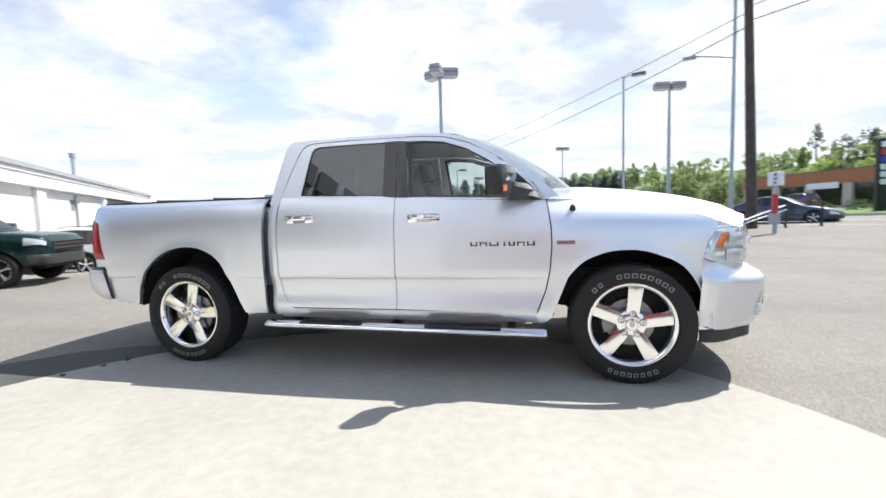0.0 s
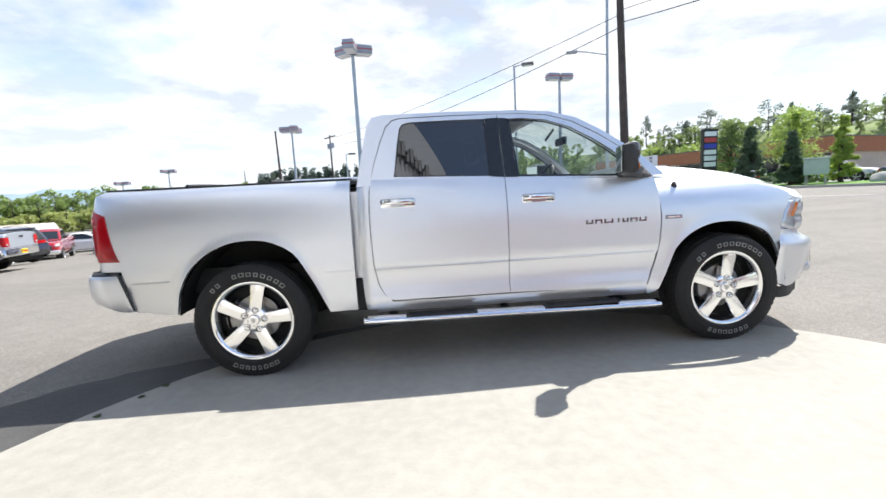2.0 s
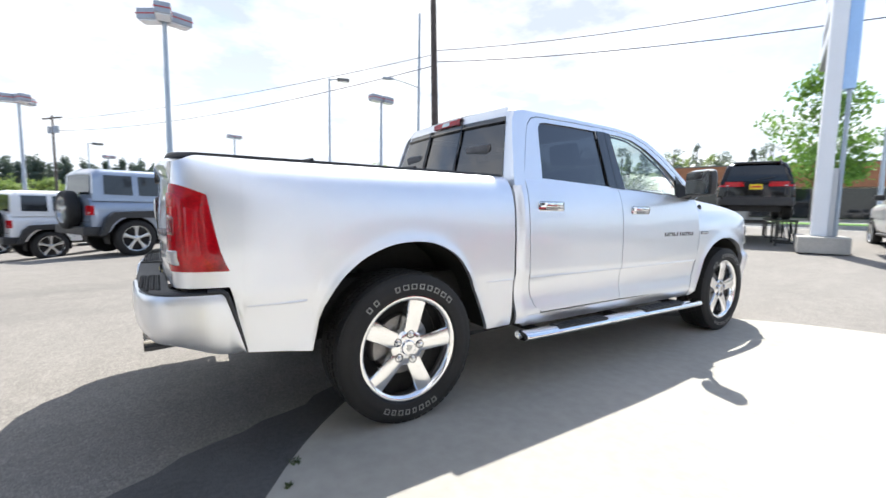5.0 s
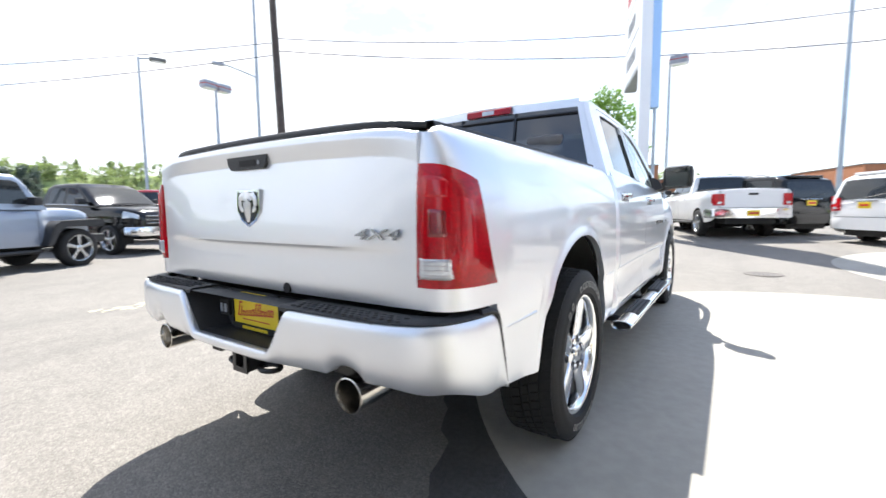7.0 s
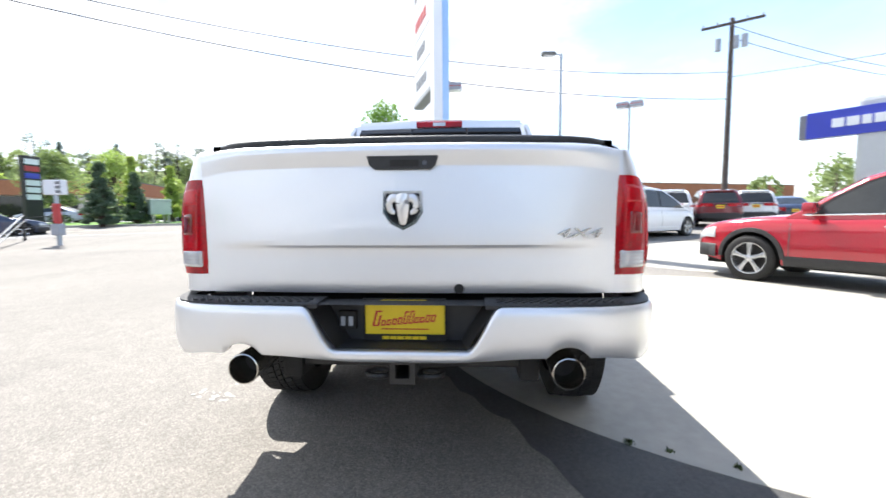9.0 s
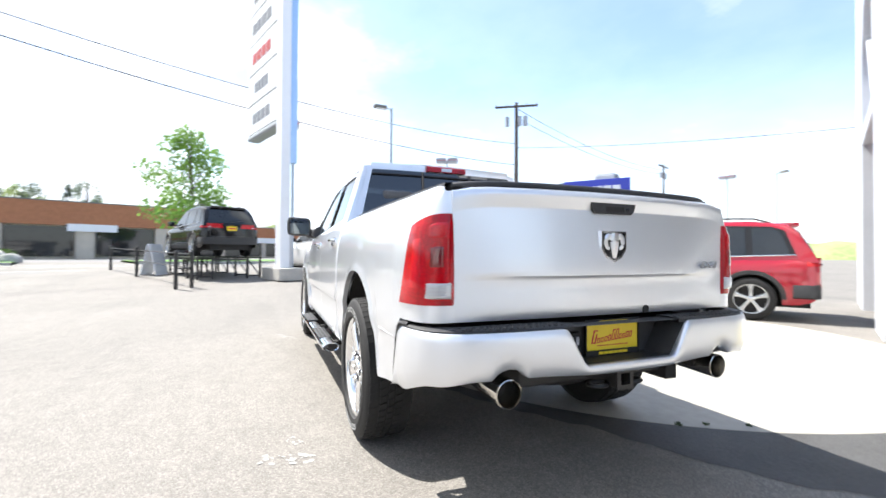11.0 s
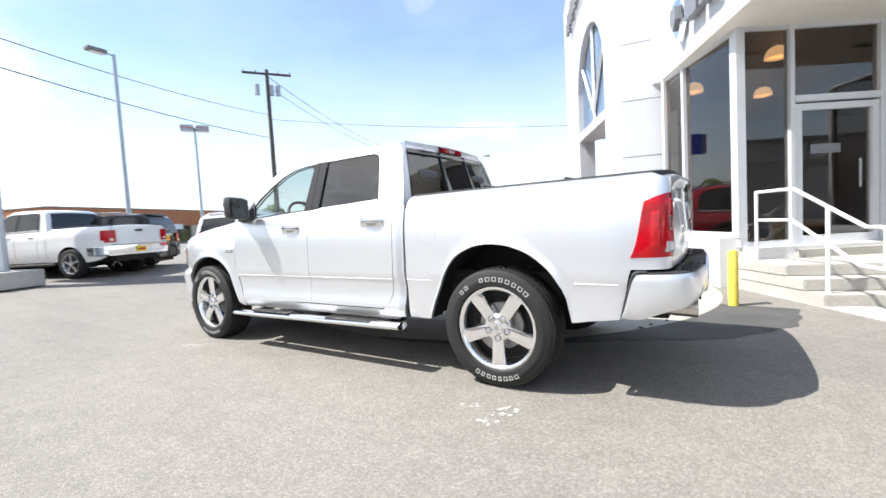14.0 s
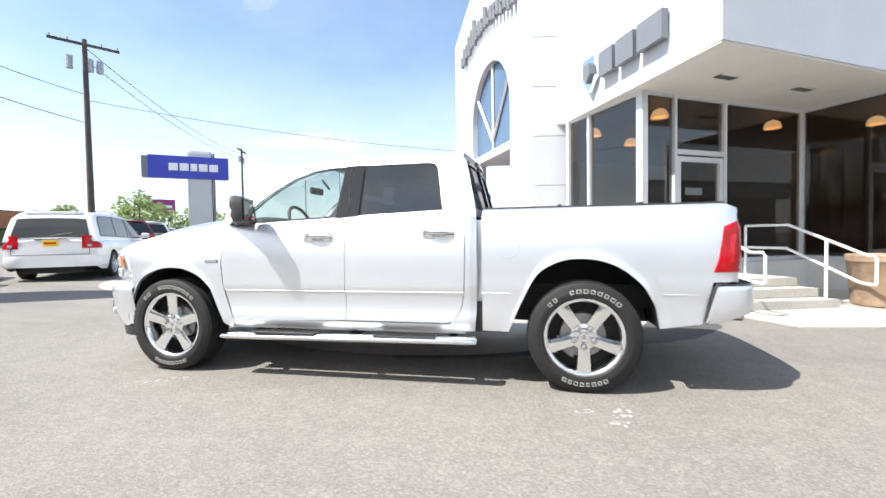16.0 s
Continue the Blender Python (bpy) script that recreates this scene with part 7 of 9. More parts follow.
wire((12.05, 18.05, 9.8), (25.2, -16.0, 9.5), 1.25, 0.018)
wire((12.05, 18.05, 9.2), (25.2, -16.0, 7.9), 1.1, 0.022)
wire((12.05, 18.05, 9.6), (-9.0, 55.6, 9.3), 0.5, 0.018)
wire((12.05, 18.05, 9.0), (-9.0, 55.6, 8.2), 0.8, 0.022)
wire((25.2, -16.0, 11.5), (36.0, -44.0, 11.2), 0.8, 0.02)
wire((25.2, -16.0, 12.2), (36.0, -44.0, 11.7), 0.8, 0.02)
wire((25.2, -16.0, 9.2), (2.5, -30.0, 7.5), 0.5, 0.016)


def pylon_sign():
    """The dealer's tall pylon: a white column with a blue edge, and panels stacked beside it."""
    x, y = 13.0, 0.84
    z0 = gz(x, y)
    t = thing("pylon_sign", Matrix.Translation((x, y, z0)) @ Matrix.Rotation(radians(-161), 4, "Z"), "tall white pylon sign with stacked panels and a blue-edged column", "sign")
    part("plinth", boxed((-0.80, -0.50, 0), (0.80, 0.50, 0.40), 0.03), M_CONC2, t, "concrete plinth")
    part("column", boxed((-0.34, -0.22, 0.40), (0.14, 0.10, 15.0), 0.02), M_SIGNWHITE, t, "white clad column")
    part("column_edge", boxed((-0.20, 0.102, 4.0), (0.08, 0.36, 15.0), 0.02), M_BLUEFILM, t, "pale blue column edge")
    part("back_post", tube(bmesh.new(), [(-0.05, 0.26, 0.40), (-0.05, 0.26, 4.0)], 0.05, 12), M_POLE, t, "slim grey post", True)
    part("base_box", boxed((-0.18, 0.102, 0.40), (0.08, 0.21, 2.1), 0.01), M_SILVERCOL, t, "grey metal service box")
    pitch = 1.17
    for k, (col, w) in enumerate(((M_SIGNGREY, 1.9), (M_SIGNGREY, 1.5), (M_SIGNRED, 2.0), (M_SIGNGREY, 2.1), (M_SIGNGREY, 1.8))):
        za = 5.76 - z0 + k * pitch
        p = part("sign_panel", boxed((-3.42, -0.20, za), (-0.42, 0.20, za + pitch - 0.06), 0.03), M_SIGNWHITE, t, "white sign panel")
        for side in (-1, 1):
            for i in range(4):
                xa = -1.92 - w / 2 + i * w / 4
                part("letter_bar", boxed((xa, side * 0.209 - 0.006, za + 0.36), (xa + w / 4 - 0.10, side * 0.209 + 0.006, za + 0.74)), col, p)
        part("panel_joint", boxed((-3.40, -0.18, za + pitch - 0.06), (-0.42, 0.18, za + pitch)), M_SIGNGREY, t)
    part("panel_skirt", boxed((-3.44, -0.22, 5.60 - z0), (-0.40, 0.22, 5.71 - z0), 0.02), M_SILVERCOL, t, "grey metal skirt")
    part("panel_joint", boxed((-3.40, -0.18, 5.71 - z0), (-0.42, 0.18, 5.755 - z0)), M_SIGNGREY, t)
    part("panel_joint", boxed((-3.42, -0.20, 5.55 - z0), (-0.42, 0.20, 5.60 - z0)), M_SIGNGREY, t)


pylon_sign()


def blue_sign():
    """A blue box sign on a broad silver column; its white word is left as bars."""
    t = thing("blue_box_sign", Matrix.Translation((27.0, -24.9, gz(27.0, -24.9))) @ Matrix.Rotation(radians(-52), 4, "Z"), "blue box sign with white letter shapes on a silver column", "sign")
    part("column", boxed((-0.55, -1.95, 0), (0.55, -0.2, 7.7), 0.25), M_SILVERCOL, t, "silver clad column")
    part("column_edge", boxed((-0.6, -2.12, 0), (0.6, -1.98, 7.5), 0.02), M_SIGNGREY, t)
    b = part("sign_box", boxed((-0.72, -3.1, 5.45), (-0.5, 2.3, 7.15), 0.02), M_SIGNBLUE, t, "blue sign face")
    part("side_panel", boxed((-0.5, -3.0, 5.5), (0.3, 2.75, 7.1), 0.02), M_SIGNGREY, t)
    y = -2.35
    for w in (0.72, 0.72, 0.56, 0.72, 0.72):
        part("letter_block", boxed((-0.78, y, 6.02), (-0.725, y + w - 0.12, 6.58), 0.01), M_SIGNWHITE, b)
        y += w
    return t


blue_sign()


def far_blue_sign():
    t = thing("far_blue_sign", Matrix.Translation((-16.0, 46.2, gz(-16.0, 46.2))) @ Matrix.Rotation(radians(107), 4, "Z"), "wide blue panel sign over a dark strip on two posts", "sign")
    z = -gz(-16.0, 46.2)
    part("panel", boxed((-0.15, -1.12, z + 2.02), (0.15, 1.12, z + 2.72), 0.03), M_SIGNBLUE, t, "blue panel")
    part("lower_panel", boxed((-0.12, -0.82, z + 1.62), (0.12, 1.05, z + 1.96)), M_BLACKMETAL, t, "narrow dark panel")
    for y in (-0.75, 0.0):
        part("post", boxed((-0.08, y - 0.07, 0), (0.08, y + 0.07, z + 1.7)), M_WOOD, t)
    part("print_bar", boxed((-0.17, -0.78, z + 2.24), (-0.152, 0.45, z + 2.48)), M_SIGNWHITE, t)
    part("print_bar", boxed((-0.17, 0.58, z + 2.24), (-0.152, 0.92, z + 2.48)), M_SIGNWHITE, t)
    part("print_bar", boxed((-0.135, -0.45, z + 1.72), (-0.122, 0.6, z + 1.86)), M_SIGNWHITE, t)


far_blue_sign()


def billboard():
    t = thing("billboard", Matrix.Translation((63.0, -59.2, 0.4)) @ Matrix.Rotation(radians(-50), 4, "Z"), "small magenta billboard on a post, far off", "billboard")
    part("board", boxed((-0.2, -1.9, 5.2), (0.2, 1.9, 7.7)), M_MAGENTA, t, "magenta board")
    part("post", boxed((-0.2, -0.2, 0), (0.2, 0.2, 5.2)), M_POLE, t)
    part("print_bar", boxed((-0.24, -1.4, 6.2), (-0.205, 1.1, 6.7)), M_SIGNWHITE, t)


billboard()


# ---- across the road ----
ROAD_D = Vector((0.34, -0.94, 0)).normalized()
ROAD_N = Vector((0.94, 0.34, 0)).normalized()
R0 = Vector((17.5, 18.0, 0))


def rd(a, b, z=0.0):
    """A place by the road: a metres along it, b metres across from its near edge."""
    p = R0 + ROAD_D * a + ROAD_N * b
    return Vector((p.x, p.y, gz(p.x, p.y) + z))


def strip(name, b0, b1, a0, a1, material, label, category, lift, thick=0.0):
    bm = bmesh.new()
    rows = []
    n = 24
    for k in range(n + 1):
        a = lerp(a0, a1, k / n)
        rows.append([rd(a, b, lift) for b in (b0, lerp(b0, b1, 0.5), b1)])
    top = grid(bm, rows)
    if thick:
        low = [[p - Vector((0, 0, thick)) for p in (r[0], r[2])] for r in rows]
        for side, j in ((0, 0), (2, 1)):
            grid(bm, [[r[side] for r in rows], [q[j] for q in low]])
        bmesh.ops.remove_doubles(bm, verts=bm.verts, dist=1e-4)
    return tagged(finish(bm, name, material), label, category, kind="structure")


strip("road", -3.0, 6.6, -120, 160, M_ROAD, "pale worn asphalt road beside the lot", "road", 0.006)
for b, w, m in ((-1.7, 0.12, M_PAINTLINE), (1.9, 0.12, M_YELLOWLINE), (2.15, 0.12, M_YELLOWLINE), (6.2, 0.12, M_PAINTLINE)):
    strip("road_line", b, b + w, -120, 160, m, "worn painted line on the road", "line", 0.011)
for a0, a1 in ((-60.0, 7.2), (12.5, 26.0)):
    strip("kerb", 6.6, 6.76, a0, a1, M_CONC2, "pale concrete kerb along the lawn", "kerb", 0.15, 0.17)
    strip("lawn", 6.76, 14.5, a0, a1, M_GRASS, "mown green lawn strip beyond the road", "lawn", 0.145, 0.16)
strip("pavement_far_lot", 14.5, 34.0, -40, 60, M_ROAD, "asphalt forecourt before the brick building", "asphalt", 0.008)


def brick_shop(a0, a1, b, h, deep, label, bays, fascia=1.6):
    """A flat-roofed shop: brick band above, pale piers and dark shopfronts below."""
    t = thing("brick_building", Matrix.Identity(4), label, "building", "brick shops")
    z = 0.42

    def blk(name, x0, x1, y0, y1, z0, z1, m, parent=t, lab=""):
        o = [R0 + ROAD_D * x0 + ROAD_N * y0, R0 + ROAD_D * x1 + ROAD_N * y0, R0 + ROAD_D * x1 + ROAD_N * y1, R0 + ROAD_D * x0 + ROAD_N * y1]
        return part(name, prism(bmesh.new(), [p.xy for p in o], z0, z1), m, parent, lab)
    blk("wall", a0, a1, b + 0.6, b + deep, z, z + h - 0.2, M_BEIGE, lab="beige wall")
    blk("brick_band", a0 - 0.3, a1 + 0.3, b, b + deep + 0.3, z + h - fascia, z + h, M_BRICK, lab="orange brick band")
    blk("roof_edge", a0 - 0.35, a1 + 0.35, b - 0.05, b + deep + 0.35, z + h, z + h + 0.12, M_DARKVENT)
    w = (a1 - a0) / bays
    for k in range(bays):
        x = a0 + k * w
        blk("pier", x, x + w * 0.22, b + 0.1, b + 0.62, z, z + h - fascia, M_BEIGE)
        blk("shop_window", x + w * 0.24, x + w * 0.98, b + 0.45, b + 0.58, z + 0.3, z + h - fascia - 0.15, M_DARKGLASS)
    blk("sign_board", lerp(a0, a1, 0.30), lerp(a0, a1, 0.30) + 4.0, b - 0.12, b + 0.02, z + h - fascia - 0.6, z + h - fascia + 0.15, M_SIGNWHITE, lab="white shop sign board")


brick_shop(-45, -11, 34, 4.6, 14, "long low shop with an orange brick band and dark shopfronts", 7)
brick_shop(-2, 3.2, 32, 3.1, 10, "low brick wing with pale piers beside the taller shop", 2, 1.2)
brick_shop(3.8, 24, 32, 5.7, 16, "taller shop with an orange brick band over an open front", 3, 2.3)
brick_shop(26, 40, 40, 4.4, 12, "low brick shop beside the forecourt", 5)
brick_shop(44, 90, 30, 5.0, 14, "long low building with a brown brick band far along the road", 7, 2.2)


def totem_sign():
    p = rd(-8.0, 10.5)
    t = thing("totem_sign", Matrix.Translation(p) @ Matrix.Rotation(radians(92), 4, "Z"), "dark upright tenant sign with red, white and blue panels", "sign")
    part("body", boxed((-0.14, -0.62, 0), (0.14, 0.62, 4.7), 0.03), M_BLACKMETAL, t)
    for k, m in enumerate((M_SIGNWHITE, M_SIGNRED, M_SIGNBLUE, M_SIGNWHITE, M_SIGNWHITE, M_SIGNWHITE)):
        part("panel", boxed((-0.160, -0.50, 4.15 - k * 0.47), (-0.142, 0.50, 4.50 - k * 0.47)), m, t)


totem_sign()


def small_kiosk_post():
    """A red pump-like post with a grey box sign beside the lot's edge."""
    t = thing("sign_post", Matrix.Translation((11.4, 14.0, gz(11.4, 14.0))), "grey box sign with dark squares on a post", "sign")
    part("post", boxed((-0.05, -0.05, 0), (0.05, 0.05, 2.2)), M_POLE, t)
    part("sign_box", boxed((-0.12, -0.35, 1.75), (0.1, 0.35, 2.25), 0.02), M_SIGNWHITE, t)
    for k in range(3):
        part("dark_square", boxed((-0.135, -0.3, 1.80 + k * 0.15), (-0.122, -0.12, 1.90 + k * 0.15)), M_SIGNGREY, t)
    part("red_panel", boxed((-0.1, -0.10, 0.75), (0.06, 0.10, 1.45), 0.04), M_SIGNRED, t, "red panel")
    part("meter_box", boxed((-0.14, -0.16, 0.35), (0.1, 0.16, 0.75), 0.02), M_LAMPBOX, t)


small_kiosk_post()


def black_fence(pts, h=1.0):
    """Black posts joined by slack chains or bars, by the ramp stand."""
    t = thing("post_fence", Matrix.Identity(4), "black steel posts joined by thin bars at the lot's edge", "fence")
    for a, b in zip(pts, pts[1:]):
        za, zb = gz(*a), gz(*b)
        for k in (0.55, 0.92):
            part("bar", tube(bmesh.new(), [(*a, za + h * k), (*b, zb + h * k)], 0.018, 6), M_BLACKMETAL, t)
    for a in pts:
        z = gz(*a)
        bm = tube(bmesh.new(), [(*a, z), (*a, z + h)], 0.05, 12)
        tube(bm, [(*a, z + h), (*a, z + h + 0.05)], 0.055, 12, 0.02)
        part("post", bm, M_BLACKMETAL, t)


black_fence([(10.6, 3.65), (10.87, 3.32), (15.1, 5.55), (19.2, 7.4)])
black_fence([(8.3, 13.7), (8.82, 13.9)])
black_fence([(13.5, 17.6), (14.8, 17.5)])


def fallen_rail():
    t = thing("fallen_rail", Matrix.Identity(4), "pale steel pipe leaning from the ground on a fence post", "pipe")
    part("pipe", tube(bmesh.new(), [(9.0, 14.02, gz(9.0, 14.02) + 0.03), (13.42, 17.52, gz(13.42, 17.52) + 0.98)], 0.03, 8), M_RIMGREY, t, smooth=True)
    part("second_pipe", tube(bmesh.new(), [(9.3, 14.15, gz(9.3, 14.15) + 0.03), (13.50, 17.55, gz(13.5, 17.55) + 0.80)], 0.022, 8), M_RIMGREY, t, smooth=True)


fallen_rail()


def sandwich_board():
    t = thing("sandwich_board", Matrix.Translation((15.9, 5.2, gz(15.9, 5.2))) @ Matrix.Rotation(radians(70), 4, "Z"), "white folding sandwich board with faint stripes", "sign")
    for s, name in ((1, "front_board"), (-1, "back_board")):
        bm = boxed((-0.02, -0.36, 0), (0.02, 0.36, 1.15), 0.01)
        bmesh.ops.transform(bm, matrix=Matrix.Translation((s * 0.28, 0, 0)) @ Matrix.Rotation(radians(-s * 13), 4, "Y"), verts=bm.verts)
        b = part(name, bm, M_SIGNWHITE, t)
    for k in range(4):
        bm = boxed((0.0225, -0.28, 0.3 + k * 0.18), (0.026, 0.28, 0.37 + k * 0.18))
        bmesh.ops.transform(bm, matrix=Matrix.Translation((0.28, 0, 0)) @ Matrix.Rotation(radians(-13), 4, "Y"), verts=bm.verts)
        part("print_bar", bm, M_YELLOWLINE, t)


sandwich_board()


def white_shed():
    """The long white service building behind the green pickup."""
    t = thing("service_building", Matrix.Identity(4), "long low white service building with a grey metal eave", "building")
    a, b = Vector((-14.4, 6.9, 0)), Vector((-28.5, 25.7, 0))
    d = (b - a).normalized()
    n = Vector((-d.y, d.x, 0))

    def blk(name, s0, s1, w0, w1, z0, z1, m, lab=""):
        o = [a + d * s0 + n * w0, a + d * s1 + n * w0, a + d * s1 + n * w1, a + d * s0 + n * w1]
        return part(name, prism(bmesh.new(), [p.xy for p in o], z0, z1), m, t, lab)
    L = 22.2
    blk("wall", -6.5, L, 0, 12, -2.0, 2.68, M_WHITEWALL, "white wall")
    blk("fascia", -6.8, L + 0.25, -0.26, 12.6, 2.68, 3.30, M_WHITEWALL, "white fascia")
    blk("eave", -6.9, L + 0.35, -0.34, 12.7, 3.30, 3.46, M_ROOFG, "grey metal eave")
    blk("eave_line", -6.85, L + 0.3, -0.285, -0.262, 3.10, 3.15, M_ROOFG)
    for s0, s1 in ((-4.0, -3.3), (2.0, 2.75), (10.15, 10.85), (19.7, 20.3), (21.6, 22.2)):
        blk("pilaster", s0, s1, -0.16, 0.0, -2.0, 2.68, M_WHITEWALL)
    blk("door_head", 10.85, 19.7, -0.04, 0.0, 2.36, 2.66, M_DARKVENT)
    blk("roller_door", 10.85, 19.7, -0.03, 0.0, -2.0, 2.36, M_DARKVENT, "dark roller door")
    for k in range(13):
        blk("door_slat", 10.9, 19.65, -0.055, -0.03, -1.9 + k * 0.325, -1.595 + k * 0.325, M_ROLLER)
    blk("wall_lamp", 5.75, 6.25, -0.22, 0.0, 2.18, 2.34, M_DARKVENT, "small dark wall lamp")
    blk("downpipe", 6.3, 6.42, -0.10, 0.0, -2.0, 2.6, M_ROOFG, "grey downpipe")
    q = a + d * 12.3 + n * 1.6
    fl = part("flue", tube(bmesh.new(), [(q.x, q.y, 3.4), (q.x, q.y, 5.05)], 0.10, 12), M_POLE, t, "grey metal flue", True)
    part("flue_cap", tube(bmesh.new(), [(q.x, q.y, 5.05), (q.x, q.y, 5.3)], 0.17, 12), M_ROOFG, fl, "dark flue cap", True)


M_ROLLER = mat("grey_roller_slats", (0.165, 0.165, 0.16), 0.5, var=0.12, scale=3)
white_shed()


def banner_building():
    """A low white building with a blue banner band and a pale canopy beside it, at the lot's far end."""
    m = Matrix.Translation((-23.6, 49.4, -1.7)) @ Matrix.Rotation(radians(23), 4, "Z")
    t = thing("showroom_building", m, "low white building with a wide blue banner", "building")
    part("wall", boxed((-9.0, 0, 0), (1.9, 8.0, 2.4)), M_WHITEWALL, t)
    part("banner", boxed((-9.0, -0.08, 1.05), (1.9, 0.0, 2.05)), M_BANNER, t, "blue banner with pale bars")
    for x0, x1 in ((-0.9, 1.5), (-3.9, -1.7), (-7.5, -5.0)):
        part("print_bar", boxed((x0, -0.10, 1.4), (x1, -0.082, 1.7)), M_SIGNWHITE, t)
    part("roof_edge", boxed((-9.1, -0.15, 2.4), (2.0, 8.1, 2.55)), M_ROOFG, t)
    bm = prism(bmesh.new(), [(1.95, 2.2), (2.25, 2.95), (2.6, 2.75), (4.6, 1.9), (4.6, 1.75), (1.95, 1.75)], 0.2, 5.0, "y")
    part("canopy", bm, M_ROOFG, t, "pale grey sloping canopy")
    for x in (2.2, 4.4):
        part("canopy_post", boxed((x - 0.06, 0.3, 0), (x + 0.06, 0.42, 1.76)), M_WHITEWALL, t)


M_BANNER = mat("bright_blue_banner", (0.05, 0.22, 0.62), 0.5, var=0.1, scale=1.0)
banner_building()


def low_shelter():
    p = Vector((-30.0, 27.5, -1.7))
    t = thing("low_shelter", Matrix.Translation(p) @ Matrix.Rotation(radians(-44), 4, "Z"), "low tan-roofed shelter before the far trees", "shed")
    part("wall", boxed((-1.6, -4.6, 0), (1.6, 4.6, 1.75)), M_WOOD, t)
    bm = prism(bmesh.new(), [(-2.0, 1.70), (0, 2.2), (2.0, 1.70), (2.0, 1.78), (0, 2.30), (-2.0, 1.78)], -5.0, 5.0, "y")
    part("roof", bm, M_BEIGE, t, "tan roof")


low_shelter()


# ---- trees, shrubs and hills ----
def leaf_cloud(bm, rnd, centre, radii, n, size):
    """n small leaf clumps scattered in an uneven ellipsoid, denser near its skin."""
    for _ in range(n):
        d = Vector((rnd.gauss(0, 1), rnd.gauss(0, 1), rnd.gauss(0, 1))).normalized()
        q = rnd.uniform(0.35, 1.0) ** 0.6
        p = Vector(centre) + Vector((d.x * radii[0], d.y * radii[1], d.z * radii[2])) * q
        a = Vector((rnd.gauss(0, 1), rnd.gauss(0, 1), rnd.gauss(0, 1))).normalized()
        b = a.orthogonal().normalized()
        c = a.cross(b)
        s = size * rnd.uniform(0.6, 1.3)
        vs = [bm.verts.new(p + b * s * x + c * s * y * 0.7 + a * s * z) for x, y, z in ((-1, 0, 0), (-0.2, -0.8, 0.15), (1, 0, 0), (0.1, 0.8, 0.2))]
        bm.faces.new(vs)


def tree(name, x, y, h, spread, material, label, seed, clumps=26, leaves=60, size=0.22, trunk=0.16, conifer=False, cat="tree"):
    rnd = random.Random(seed)
    t = thing(name, Matrix.Translation((x, y, gz(x, y))) @ Matrix.Rotation(rnd.uniform(0, 6.28), 4, "Z"), label, cat)
    bm = tube(bmesh.new(), [(0, 0, 0), (0.03 * h * rnd.uniform(-1, 1), 0.02 * h, h * 0.45), (0, 0, h * 0.9)], trunk, 8, trunk * 0.25)
    crown = bmesh.new()
    for k in range(clumps):
        f = rnd.uniform(0.0, 1.0)
        zc = h * lerp(0.08 if conifer else 0.30, 0.97, f)
        if conifer:
            rad = spread * (1 - f) * rnd.uniform(0.35, 1.0)
        else:
            rad = spread * math.sqrt(max(0.05, 1 - (2 * f - 0.85) ** 2)) * rnd.uniform(0.2, 1.0)
        a = rnd.uniform(0, math.tau)
        c = Vector((rad * math.cos(a), rad * math.sin(a), zc))
        tube(bm, [(0, 0, zc * (0.9 if conifer else 0.72)), c], trunk * 0.28, 5, trunk * 0.06)
        r = spread * (0.20 if conifer else 0.30) * rnd.uniform(0.7, 1.25)
        leaf_cloud(crown, rnd, c, (r, r, r * (0.55 if conifer else 0.8)), leaves, size)
    part("trunk", bm, M_BARK, t, smooth=True)
    part("crown", crown, material, t, "uneven leafy crown")
    return t


tree("tree", 32.3, 6.4, 9.2, 3.2, M_LEAF, "young broad-leaved tree with fresh green leaves", 11, clumps=46, leaves=90, size=0.15, trunk=0.12)
for k, (x, y, h, w, m, label, low) in enumerate((
        (22.8, 22.6, 4.1, 1.15, M_LEAF3, "dense dark conifer beside the tenant sign", True),
        (25.7, 22.7, 3.6, 1.0, M_LEAF3, "dark rounded conifer beyond the lawn", True),
        (27.0, 23.9, 4.9, 0.95, M_LEAF5, "narrow bright yellow-green garden tree", True),
        (28.9, 22.4, 4.4, 1.0, M_LEAF5, "bright yellow-green garden tree beyond the lawn", True),
        (27.6, 30.5, 5.4, 2.0, M_LEAF4, "broad pale green tree behind the garden", False),
        (33.5, 31.0, 6.2, 2.6, M_LEAF2, "broad light green tree behind the garden", False),
        (32.2, 19.6, 3.9, 1.1, M_LEAF4, "narrow olive-green garden tree", True))):
    tree("tree", x, y, h, w, m, label, 40 + k, clumps=110 if low else 60, leaves=60, size=0.12, conifer=low)


def box_trailer(x, y, turn):
    t = thing("box_trailer", Matrix.Translation((x, y, gz(x, y) + 0.15)) @ Matrix.Rotation(radians(turn), 4, "Z"), "pale grey-green utility box on short legs", "utility box")
    part("body", boxed((-0.6, -1.15, 0.55), (0.6, 1.15, 1.5), 0.06), M_PALEBOX, t)
    part("lid", boxed((-0.64, -1.19, 1.5), (0.64, 1.19, 1.6), 0.03), M_PALEBOX, t)
    for px in (-0.45, 0.45):
        for py in (-0.85, 0.85):
            part("leg", boxed((px - 0.07, py - 0.07, 0), (px + 0.07, py + 0.07, 0.56)), M_CONC2, t)


M_PALEBOX = mat("pale_grey_green_steel", (0.42, 0.50, 0.45), 0.5, var=0.08, scale=3)
box_trailer(26.4, 21.6, -45)


